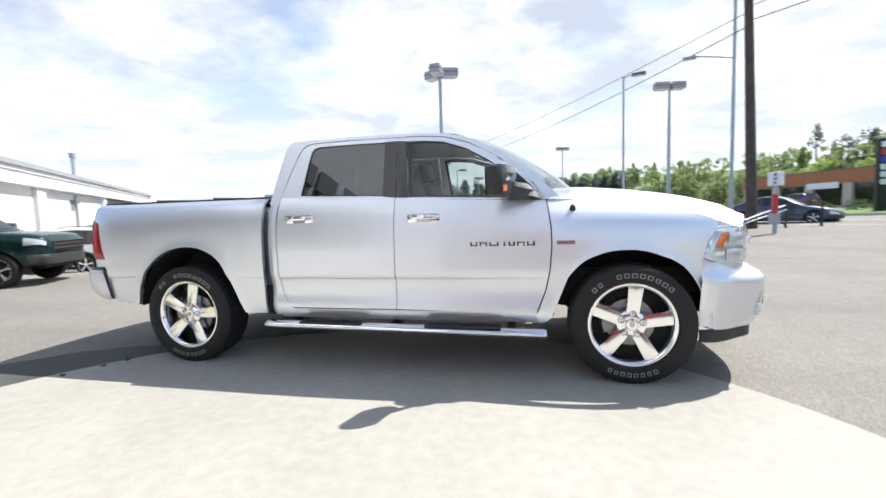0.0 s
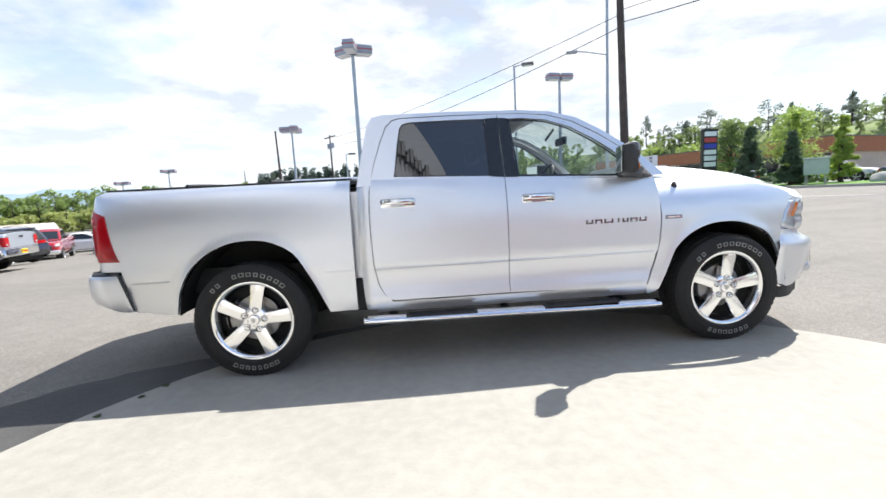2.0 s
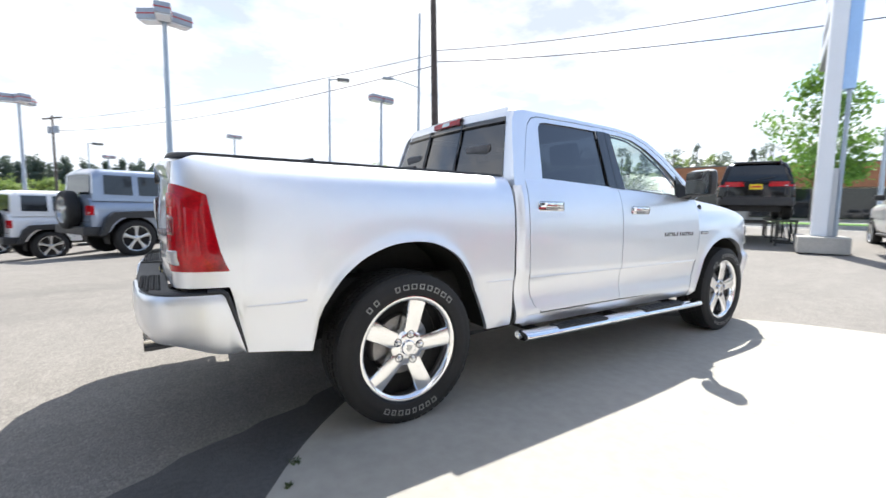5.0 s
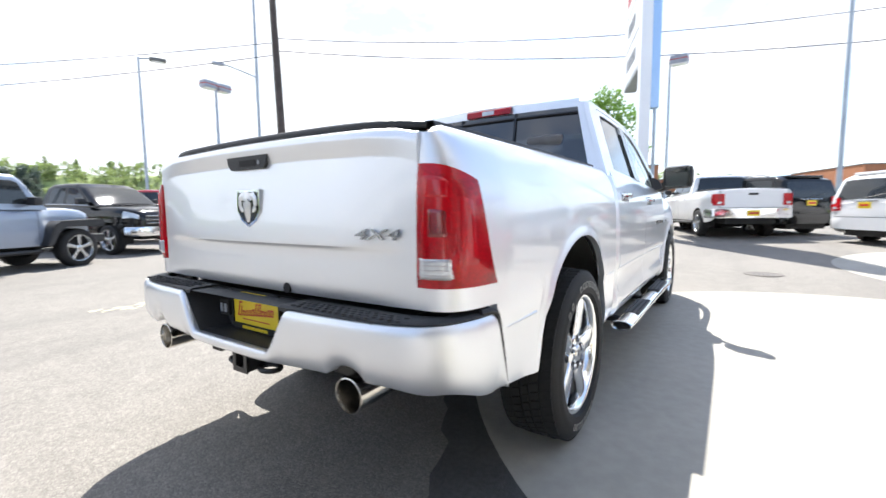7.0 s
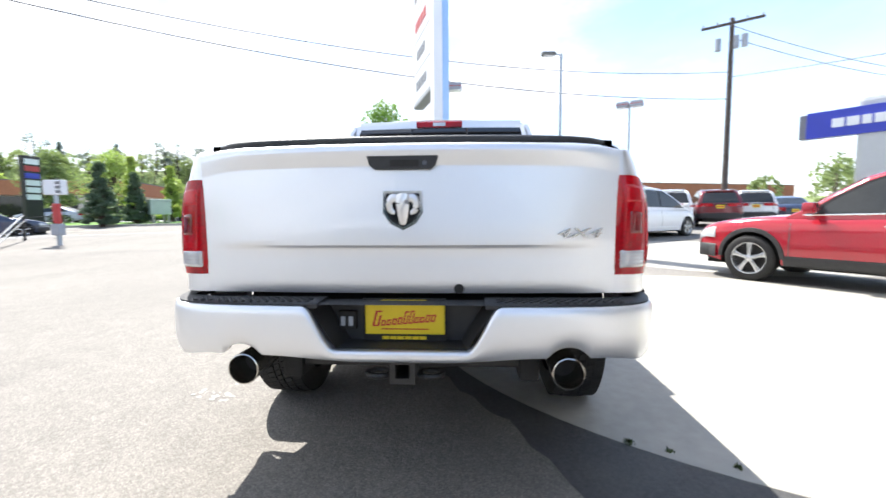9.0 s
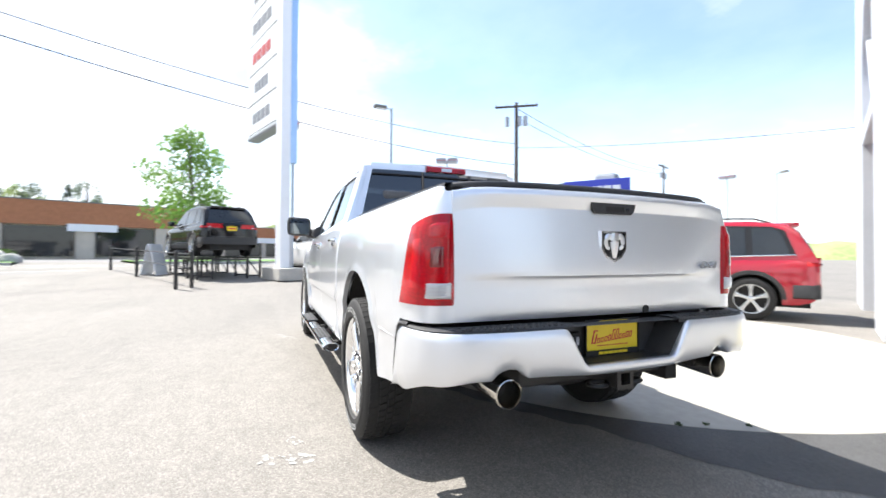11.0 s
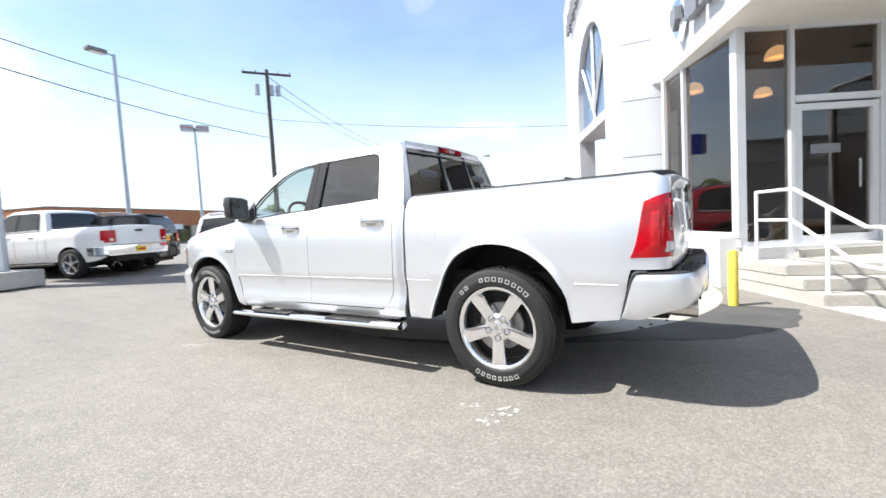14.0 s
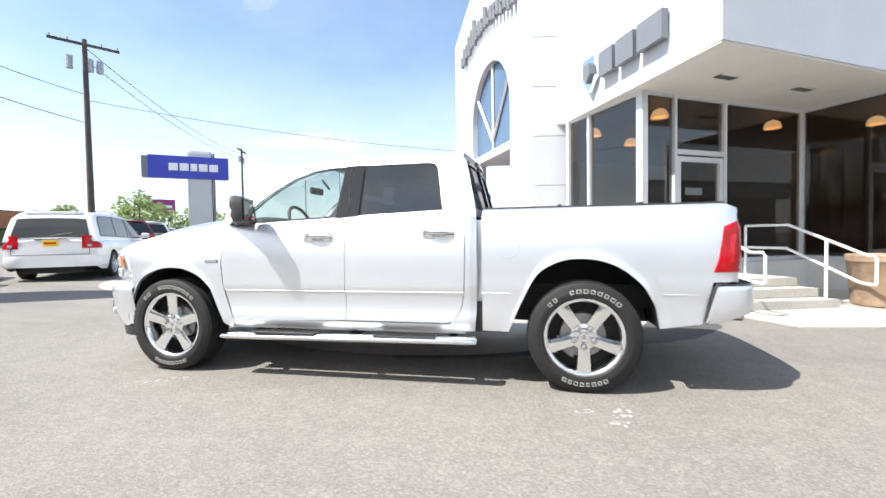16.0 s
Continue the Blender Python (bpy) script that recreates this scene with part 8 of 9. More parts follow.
def shrub(x, y, r, seed):
    rnd = random.Random(seed)
    t = thing("shrub", Matrix.Translation((x, y, gz(x, y) + 0.1)), "low clipped green shrub on the lawn", "shrub", "lawn shrubs")
    bm = bmesh.new()
    leaf_cloud(bm, rnd, (0, 0, r * 0.45), (r, r, r * 0.55), 260, 0.09)
    part("leaves", bm, M_SHRUB, t)


for k, (a, b, r) in enumerate(((4.6, 13.0, 0.8), (6.3, 13.2, 0.9), (1.2, 13.6, 0.7), (-2, 13.4, 0.8), (-5, 13.2, 0.9), (-8, 13.6, 0.8), (-12, 13.4, 0.9), (-15, 13.8, 0.8), (-19, 13.4, 0.9))):
    p = rd(a, b)
    shrub(p.x, p.y, r, k)


def boulder(p, r, seed):
    rnd = random.Random(seed)
    bm = bmesh.new()
    bmesh.ops.create_icosphere(bm, subdivisions=3, radius=r)
    for v in bm.verts:
        v.co *= 1 + 0.22 * noise.noise(v.co * 1.3 / r + Vector((seed, 0, 0)))
        v.co.z = max(v.co.z * 0.75, -0.2 * r)
    t = thing("boulder", Matrix.Translation(p + Vector((0, 0, 0.1))), "pale grey landscaping boulder on the lawn", "rock")
    part("stone", bm, M_ROCK, t, smooth=True)


boulder(rd(2.6, 10.6, 0.1), 0.75, 2)
boulder(rd(6.2, 11.0, 0.1), 0.8, 5)
boulder(rd(7.0, 10.4, 0.1), 0.55, 9)


def hill(name, pts, depth, material, label, seed, bumps=3.0, tree_h=2.5):
    """A wooded ridge: a long mound whose skyline is made uneven by tree tops. pts: (x, y, height)."""
    rnd = random.Random(seed)
    bm = bmesh.new()
    rows = []
    fine = []
    for (xa, ya, ha), (xb, yb, hb) in zip(pts, pts[1:]):
        n = max(4, int(math.hypot(xb - xa, yb - ya) / 3.0))
        fine += [(lerp(xa, xb, k / n), lerp(ya, yb, k / n), lerp(ha, hb, ease(0, 1, k / n))) for k in range(n)]
    fine.append(pts[-1])
    for q in range(9):
        f = q / 8
        row = []
        for x, y, h in fine:
            d = Vector((x, y, 0)).normalized()
            p = Vector((x, y, 0)) + d * depth * (f - 0.35)
            z = h * math.sin(min(1.0, f / 0.55) * math.pi / 2) if f < 0.6 else h * (1 - 0.5 * (f - 0.6))
            z += (bumps * 0.5 * noise.noise(p * 0.07) + tree_h * 0.5 * abs(noise.noise(p * 0.3))) * (1 if f > 0.1 else 0)
            row.append((p.x, p.y, z - 0.3))
        rows.append(row)
    grid(bm, rows)
    return tagged(finish(bm, name, material, smooth=True), label, "hill", kind="structure")


RIDGE = [(-70, 110, 3), (-30, 118, 3.5), (0, 120, 4.5), (12, 119, 7.5), (30, 112, 9), (52, 96, 9), (70, 84, 10), (84, 66, 10.5), (98, 42, 9.5), (108, 16, 6.5), (112, -10, 4)]
hill("backdrop_wooded_ridge", RIDGE, 26, M_HILL, "wooded green hillside beyond the shops", 5, 2.0, 2.0)
hill("backdrop_far_hill", [(-420, 330, 10), (-300, 400, 22), (-150, 450, 14), (0, 480, 26), (150, 450, 30), (300, 360, 18), (420, 200, 12), (450, 60, 16), (470, -60, 30), (450, -160, 26), (420, -260, 10)], 120, M_HILLFAR, "far hill on the horizon, its blue haze put into the colour", 8, 8, 3)
hill("backdrop_far_right_trees", [(115, -20, 4), (110, -60, 4), (90, -90, 4), (60, -110, 4), (20, -120, 4)], 16, M_HILL, "low tree line beyond the road", 12, 2.0, 3.0)


def wood(name, spots, label, material, seed, hmin, hmax, leaves=14, size=0.55, low=0.18, slim=0.17):
    """Many trees far off, as one mass of crowns and stems."""
    rnd = random.Random(seed)
    crown = bmesh.new()
    stems = bmesh.new()
    for x, y, z, con in spots:
        h = rnd.uniform(hmin, hmax)
        tube(stems, [(x, y, z), (x + rnd.uniform(-0.3, 0.3), y, z + h)], 0.16, 5, 0.05)
        for k in range(20):
            f = rnd.random()
            w = (h * slim * (1.05 - f)) if con else h * 0.32 * math.sqrt(max(0.05, 1 - (2 * f - 1) ** 2))
            a = rnd.uniform(0, 6.28)
            leaf_cloud(crown, rnd, (x + w * math.cos(a), y + w * math.sin(a), z + h * lerp(0.30 if con else low, 1.0, f)), (h * (0.065 if con else 0.12), h * (0.065 if con else 0.12), h * (0.07 if con else 0.10)), leaves, size)
    root = tagged(new(name), label, "trees", kind="stuff")
    part("stems", stems, M_BARK, root)
    part("crowns", crown, material, root)


rw = random.Random(77)
# far foliage greyed and lightened in colour to stand for haze
M_FARLEAF = leaf_mat("haze_tinted_far_conifers", (0.20, 0.24, 0.21), 0.3)
M_FOREST = leaf_mat("dark_forest_conifers", (0.10, 0.135, 0.115), 0.3)
M_RIDGELEAF = leaf_mat("light_ridge_foliage", (0.30, 0.37, 0.16), 0.4)
wood("far_conifers", [(lerp(-35.5, 22, k / 150) + rw.uniform(-0.8, 0.8), 103 + rw.uniform(-4, 6), -0.8, True) for k in range(151)], "dense row of dark conifers on the horizon", M_FOREST, 21, 7.0, 10.0, 22, 0.26, slim=0.11)
wood("ridge_trees", [(lerp(58, 106, k / 26) + rw.uniform(-2, 2), lerp(98, 32, k / 26) + rw.uniform(-3, 3), 9 + rw.uniform(-1, 1), k % 3 == 0) for k in range(27)], "straggling tall trees along the ridge", M_FARLEAF, 22, 4, 7, 18, 0.24)
slope = []
for k in range(300):
    u, f = rw.uniform(0.20, 0.97) * (len(RIDGE) - 1), rw.uniform(0.05, 0.6)
    (xa, ya, ha), (xb, yb, hb) = RIDGE[int(u)], RIDGE[int(u) + 1]
    x, y, h = lerp(xa, xb, u % 1), lerp(ya, yb, u % 1), lerp(ha, hb, u % 1)
    d = Vector((x, y, 0)).normalized() * 26 * (f - 0.38)
    slope.append((x + d.x, y + d.y, h * math.sin(min(1.0, f / 0.55) * math.pi / 2) - 0.8, k % 9 == 0))
wood("slope_bushes", slope, "light green bushy trees on the hillside", M_RIDGELEAF, 26, 3, 4.8, 14, 0.24)
M_LOTLEAF = leaf_mat("mid_green_far_foliage", (0.25, 0.33, 0.11), 0.5)
wood("far_lot_trees", [(lerp(4, -116, k / 170) + rw.uniform(-3, 3), interp(k / 170, [(0, 92), (0.45, 84), (0.75, 70), (1, 26)]) + rw.uniform(-9, 6), -1.7 + rw.uniform(0, 0.5), False) for k in range(171)], "dense green trees beyond the far lot", M_LOTLEAF, 23, 4.4, 6.6, 24, 0.30, low=0.02)
wood("far_hedge", [(lerp(0, -112, k / 120) + rw.uniform(-2, 2), interp(k / 120, [(0, 76), (0.45, 70), (0.75, 58), (1, 20)]) + rw.uniform(-3, 3), -1.8, False) for k in range(121)], "bright yellow-green bushes before the far trees", M_HEDGE, 27, 2.2, 3.6, 18, 0.26, low=0.02)
wood("roadside_trees", [(rd(-12 - k * 3.6, 52 + rw.uniform(-3, 8)).x, rd(-12 - k * 3.6, 52 + rw.uniform(-3, 8)).y, 0.4, False) for k in range(18)], "green trees behind the brick shops", M_LEAF2, 24, 5, 8, 20, 0.36)
wood("right_trees", [(rd(66 + k * 4.0, 12 + rw.uniform(-4, 10)).x, rd(66 + k * 4.0, 12 + rw.uniform(-4, 10)).y, 0.4, False) for k in range(12)], "green and bare trees along the road far off", M_LEAF4, 25, 4, 7, 20, 0.32)


# ---- parked vehicles ----
def wheel(parent, x, y, r, w, side, rim=M_RIMGREY, spokes=5):
    """A wheel whose outer face looks towards side (+1 or -1 in y)."""
    bm = bmesh.new()
    lathe(bm, [(r * 0.66, w * 0.40), (r * 0.69, w * 0.5), (r * 0.86, w * 0.52), (r * 0.95, w * 0.44), (r * 0.985, w * 0.33), (r, w * 0.2), (r, -w * 0.2), (r * 0.97, -w * 0.40), (r * 0.6, -w * 0.5)], 36)
    m = Matrix.Translation((x, y, r)) @ Matrix.Rotation(0 if side > 0 else math.pi, 4, "Z")
    wh = part("wheel", bm, M_TYRE, parent, "black tyre", True)
    wh.matrix_local = m
    bm = bmesh.new()
    lathe(bm, [(r * 0.70, w * 0.45), (r * 0.68, w * 0.50), (r * 0.655, w * 0.49), (r * 0.61, w * 0.36), (r * 0.59, w * 0.0)], 36)
    for k in range(spokes):
        a = math.pi / 2 + k * math.tau / spokes
        u, v = Vector((math.cos(a), 0, math.sin(a))), Vector((-math.sin(a), 0, math.cos(a)))
        rows = []
        for q, hw, d in ((0.10, 0.085, 0.44), (0.24, 0.075, 0.45), (0.45, 0.085, 0.43), (0.64, 0.13, 0.44)):
            rows.append([u * r * q + v * r * e * hw + Vector((0, w * (d - f), 0)) for e, f in ((-1, 0.16), (-0.9, 0.02), (0, 0.0), (0.9, 0.02), (1, 0.16))])
        grid(bm, rows)
    lathe(bm, [(0.001, w * 0.48), (r * 0.10, w * 0.475), (r * 0.145, w * 0.44), (r * 0.17, w * 0.30)], 18)
    part("rim", bm, rim, wh, "alloy rim", True, 35)
    bm = bmesh.new()
    lathe(bm, [(0.001, w * 0.08), (r * 0.60, w * 0.08)], 24)
    part("brake_disc", bm, M_UNDER, wh)
    return wh


# half section of a body side: share of the height, share of the half width
SECTION = [(0.0, 0.945), (0.05, 0.962), (0.14, 0.982), (0.30, 0.997), (0.46, 1.0), (0.60, 0.992), (0.66, 0.990), (0.72, 0.992), (0.84, 0.972), (0.93, 0.94), (0.98, 0.90), (1.0, 0.86)]
BODY = {
    "suv": dict(wb=2.75, r=0.37, rear=-0.95, front=3.72, belt=1.03, half=0.875, lean=0.25, tail=(0.94, 1.08), tail_in=0.42,
                W=[(-0.95, 0.76), (-0.93, 0.83), (-0.85, 0.90), (-0.6, 0.93), (0, 0.94), (1.5, 0.945), (2.75, 0.94), (3.2, 0.90), (3.5, 0.80), (3.66, 0.66), (3.72, 0.50)],
                T=[(-0.95, 0.97), (-0.85, 1.04), (-0.3, 1.07), (1.0, 1.045), (2.0, 1.03), (2.4, 1.03), (2.9, 1.0), (3.3, 0.94), (3.55, 0.86), (3.72, 0.72)],
                B=[(-0.95, 0.46), (-0.8, 0.34), (-0.4, 0.29), (2.9, 0.29), (3.4, 0.33), (3.72, 0.42)],
                roof=[(-0.90, 1.03), (-0.82, 1.25), (-0.66, 1.54), (-0.50, 1.66), (0.0, 1.72), (0.6, 1.73), (1.1, 1.70), (1.45, 1.59), (1.8, 1.37), (2.15, 1.12), (2.30, 1.02)],
                trim=[(-0.62, 1.13), (0.6, 1.09), (2.08, 1.06), (1.76, 1.32), (1.46, 1.50), (1.20, 1.61), (0.4, 1.645), (-0.30, 1.61), (-0.48, 1.54)],
                win=[[(-0.54, 1.15), (-0.04, 1.13), (-0.02, 1.59), (-0.28, 1.58), (-0.42, 1.51)], [(0.06, 1.125), (0.86, 1.105), (0.82, 1.615), (0.08, 1.60)], [(0.95, 1.10), (1.98, 1.085), (1.70, 1.31), (1.42, 1.48), (1.18, 1.59), (0.92, 1.615)]],
                glass=(1.50, 2.20), back=(-0.88, -0.66)),
    "van": dict(wb=3.08, r=0.345, rear=-1.0, front=4.05, belt=1.0, half=0.925, lean=0.22, tail=(0.80, 1.12), tail_in=0.76,
                W=[(-1.0, 0.86), (-0.97, 0.93), (-0.85, 0.975), (0, 0.99), (2.6, 0.98), (3.2, 0.95), (3.6, 0.86), (3.9, 0.68), (4.05, 0.48)],
                T=[(-1.0, 0.97), (-0.9, 1.0), (0, 1.02), (2.0, 1.0), (2.9, 0.98), (3.3, 0.94), (3.7, 0.84), (4.05, 0.66)],
                B=[(-1.0, 0.40), (-0.85, 0.29), (-0.4, 0.25), (3.4, 0.25), (3.8, 0.30), (4.05, 0.38)],
                roof=[(-0.98, 1.0), (-0.93, 1.30), (-0.84, 1.60), (-0.60, 1.71), (0.3, 1.75), (1.2, 1.75), (1.7, 1.70), (2.1, 1.57), (2.6, 1.31), (3.05, 1.04), (3.15, 0.98)],
                trim=[(-0.68, 1.10), (1.0, 1.07), (2.88, 1.03), (2.5, 1.28), (2.1, 1.48), (1.75, 1.62), (0.6, 1.655), (-0.52, 1.63), (-0.62, 1.5)],
                win=[[(-0.62, 1.12), (0.45, 1.10), (0.45, 1.625), (-0.48, 1.60), (-0.56, 1.5)], [(0.54, 1.10), (1.50, 1.08), (1.46, 1.63), (0.54, 1.63)], [(1.60, 1.08), (2.76, 1.055), (2.44, 1.26), (2.06, 1.46), (1.74, 1.59), (1.57, 1.61)]],
                glass=(2.10, 3.04), back=(-0.97, -0.86)),
    "sedan": dict(wb=2.85, r=0.335, rear=-1.05, front=3.85, belt=0.93, half=0.84, lean=0.34, tail=(0.68, 0.86), tail_in=0.62,
                  W=[(-1.05, 0.70), (-1.0, 0.80), (-0.8, 0.88), (0, 0.91), (2.8, 0.91), (3.3, 0.84), (3.65, 0.66), (3.85, 0.45)],
                  T=[(-1.05, 0.82), (-0.95, 0.93), (-0.5, 0.98), (0.5, 0.95), (2.0, 0.93), (2.6, 0.90), (3.2, 0.80), (3.6, 0.70), (3.85, 0.58)],
                  B=[(-1.05, 0.42), (-0.8, 0.30), (-0.4, 0.22), (3.2, 0.22), (3.6, 0.26), (3.85, 0.34)],
                  roof=[(-0.60, 0.96), (-0.2, 1.14), (0.3, 1.36), (0.8, 1.44), (1.3, 1.44), (1.7, 1.33), (2.1, 1.11), (2.45, 0.91)],
                  trim=[(-0.12, 1.0), (1.0, 0.98), (2.10, 0.96), (1.85, 1.14), (1.55, 1.29), (1.25, 1.37), (0.75, 1.37), (0.30, 1.28)],
                  win=[[(0.0, 1.02), (0.84, 1.0), (0.82, 1.345), (0.72, 1.345), (0.34, 1.26)], [(0.92, 1.0), (2.0, 0.98), (1.8, 1.12), (1.52, 1.26), (1.24, 1.345), (0.90, 1.345)]],
                  glass=(1.66, 2.38), back=(-0.52, 0.22)),
    "pickup": dict(wb=3.57, r=0.40, rear=-1.22, front=4.5, belt=1.29, half=0.90, lean=0.26, tail=(0.92, 1.24), tail_in=0.80,
                   W=[(-1.22, 0.93), (-1.2, 0.955), (-1.1, 0.975), (0, 0.985), (3.57, 0.985), (4.0, 0.95), (4.3, 0.87), (4.45, 0.76), (4.5, 0.66)],
                   T=[(-1.22, 1.34), (-1.15, 1.36), (0.74, 1.36), (0.78, 1.30), (2.0, 1.30), (3.1, 1.27), (3.7, 1.25), (4.2, 1.19), (4.42, 1.11), (4.5, 1.0)],
                   B=[(-1.22, 0.62), (-1.0, 0.50), (0.5, 0.46), (3.0, 0.46), (4.1, 0.48), (4.5, 0.56)],
                   roof=[(0.80, 1.29), (0.88, 1.64), (0.97, 1.85), (1.15, 1.91), (1.7, 1.93), (2.1, 1.91), (2.38, 1.80), (2.75, 1.54), (3.10, 1.27)],
                   trim=[(1.03, 1.36), (1.8, 1.35), (2.86, 1.31), (2.6, 1.54), (2.30, 1.77), (2.1, 1.825), (1.2, 1.83), (1.10, 1.80)],
                   win=[[(1.09, 1.38), (1.78, 1.365), (1.76, 1.80), (1.20, 1.80), (1.15, 1.77)], [(1.87, 1.365), (2.76, 1.33), (2.54, 1.53), (2.27, 1.74), (2.09, 1.795), (1.85, 1.80)]],
                   glass=(2.42, 3.02), back=(0.82, 0.95)),
    "jeep": dict(wb=2.95, r=0.41, rear=-0.78, front=3.42, belt=1.25, half=0.775, lean=0.12, tail=(0.92, 1.12), tail_in=0.72,
                 W=[(-0.78, 0.76), (-0.72, 0.79), (2.28, 0.79), (2.38, 0.74), (2.5, 0.67), (3.35, 0.57), (3.42, 0.55)],
                 T=[(-0.78, 1.26), (2.2, 1.26), (2.42, 1.25), (3.3, 1.20), (3.42, 1.15)],
                 B=[(-0.78, 0.55), (2.3, 0.50), (2.6, 0.62), (3.42, 0.66)],
                 roof=[(-0.74, 1.25), (-0.71, 1.80), (-0.60, 1.89), (1.3, 1.92), (1.96, 1.88), (2.06, 1.81), (2.37, 1.31), (2.42, 1.24)],
                 trim=[(-0.58, 1.33), (2.26, 1.30), (2.04, 1.72), (1.92, 1.80), (-0.56, 1.80)],
                 win=[[(-0.54, 1.36), (0.0, 1.35), (0.0, 1.77), (-0.52, 1.77)], [(0.12, 1.35), (1.02, 1.34), (1.02, 1.77), (0.12, 1.77)], [(1.16, 1.34), (2.17, 1.32), (1.98, 1.72), (1.88, 1.77), (1.16, 1.77)]],
                 glass=(2.08, 2.35), back=(-0.735, -0.712)),
}
M_WINDTRIM = mat("black_window_trim", (0.010, 0.010, 0.011), 0.3, var=0.1, scale=6)


def car(name, m, label, category, paint_m, kind, plate=True, rim=M_RIMGREY, group="parked vehicles", chrome=False):
    """A parked vehicle, front towards +x, the rear axle at x = 0, drawn through sections along its length."""
    t = thing(name, m, label, category, group)
    S = BODY[kind]
    r, rear, front, belt = S["r"], S["rear"], S["front"], S["belt"]
    ra = r * 1.16
    arches = [0.0] if kind == "jeep" else [0.0, S["wb"]]
    wid = lambda x: spline(x, S["W"])
    top = lambda x: spline(x, S["T"])
    low = lambda x: spline(x, S["B"])

    def skin(x, z, lift=0.0):
        """Half width of the body at a height."""
        v = min(1.0, max(0.0, (z - low(x)) / (top(x) - low(x))))
        return wid(x) * interp(v, SECTION) + lift

    def cut(x):
        z = low(x)
        for c in arches:
            if abs(x - c) < ra:
                z = max(z, r + math.sqrt(ra * ra - (x - c) ** 2))
        return z
    xs = {lerp(rear, front, k / 34) for k in range(35)} | {p[0] for p in S["W"]}
    for c in arches:
        xs |= {c + ra * 1.001 * math.cos(k * math.pi / 14) for k in range(15)}
    xs = sorted(xs)
    bm = bmesh.new()
    rows = []
    for x in xs:
        va = (cut(x) - low(x)) / (top(x) - low(x))
        half = []
        for k in range(15):
            v = lerp(va, 1.0, 1 - (1 - k / 14) ** 1.5)
            half.append((x, wid(x) * interp(v, SECTION), lerp(low(x), top(x), v)))
        crown = 0.035 * min(1.0, wid(x) / 0.8)
        over = [(x, wid(x) * 0.86 * q, top(x) + crown * (1 - q * q)) for q in (0.8, 0.5, 0.0, -0.5, -0.8)]
        rows.append(half + over + [(x, -y, z) for _, y, z in reversed(half)])
    vs = grid(bm, rows)
    bm.faces.new(vs[0])
    bm.faces.new(vs[-1])
    body = part("body", bm, paint_m, t, "painted body", True, 34)
    part("underbody", boxed((rear + 0.12, -0.62, low(1.0) - 0.06), (front - 0.18, 0.62, low(1.0) + 0.22)), M_UNDER, t, "black underbody")

    # greenhouse: sections under the roof line
    roof = lambda x: interp(x, S["roof"])
    side = lambda z: S["half"] - (z - belt) * S["lean"]
    x0, x1 = S["roof"][0][0], S["roof"][-1][0]
    gx = sorted({lerp(x0, x1, k / 30) for k in range(31)} | {p[0] for p in S["roof"]})
    bm = bmesh.new()
    rows = []
    for x in gx:
        zr = max(roof(x), belt + 0.002)
        h = zr - belt
        e = min(0.07, h * 0.4)
        half = [(x, side(belt), belt - 0.03), (x, side(belt + h * 0.35), belt + h * 0.35), (x, side(belt + h * 0.7), belt + h * 0.7), (x, side(zr - e), zr - e),
                (x, side(zr) - e * 0.30, zr - e * 0.35), (x, side(zr) - e * 1.1, zr), (x, side(zr) * 0.5, zr + 0.015)]
        rows.append(half + [(x, 0, zr + 0.022)] + [(x, -y, z) for _, y, z in reversed(half)])
    vs = grid(bm, rows)
    bm.faces.new(vs[0])
    bm.faces.new(vs[-1])
    cabin = part("cabin", bm, paint_m, t, "painted cabin and roof", True, 38)
    for s in (1, -1):
        for outline, mtl, nm, lift in [(S["trim"], M_WINDTRIM if kind != "jeep" else paint_m, "window_trim", 0.004)] + [(o, M_CARGLASS, "side_window", 0.009) for o in S["win"]]:
            bm = bmesh.new()
            bm.faces.new([bm.verts.new((x, s * (side(z) + lift), z)) for x, z in outline])
            part(nm, bm, mtl, cabin)
        if chrome or kind == "suv":
            lo = [p for p in S["trim"]][:3] if kind in ("suv", "van", "sedan") else S["trim"][:3]
            part("belt_moulding", tube(bmesh.new(), [(x, s * (side(z) + 0.008), z - 0.004) for x, z in lo], 0.011, 6), M_CHROME, cabin, "chrome belt moulding")

    def pane(nm, xa, xb, margin):
        bm = bmesh.new()
        rows = []
        for k in range(7):
            x = lerp(xa, xb, k / 6)
            z = roof(x)
            y = side(z) - margin
            n = Vector((roof(x + 0.02) - roof(x - 0.02), 0, -0.04)).normalized() * -0.012
            rows.append([(x + n.x, y * q, z + 0.022 - 0.02 * q * q + n.z) for q in (-1, -0.6, -0.2, 0.2, 0.6, 1)])
        grid(bm, rows)
        part(nm, bm, M_CARGLASS, cabin, "", True)
    pane("windscreen", S["glass"][0], S["glass"][1], 0.11)
    pane("rear_window", S["back"][0], S["back"][1], 0.13)

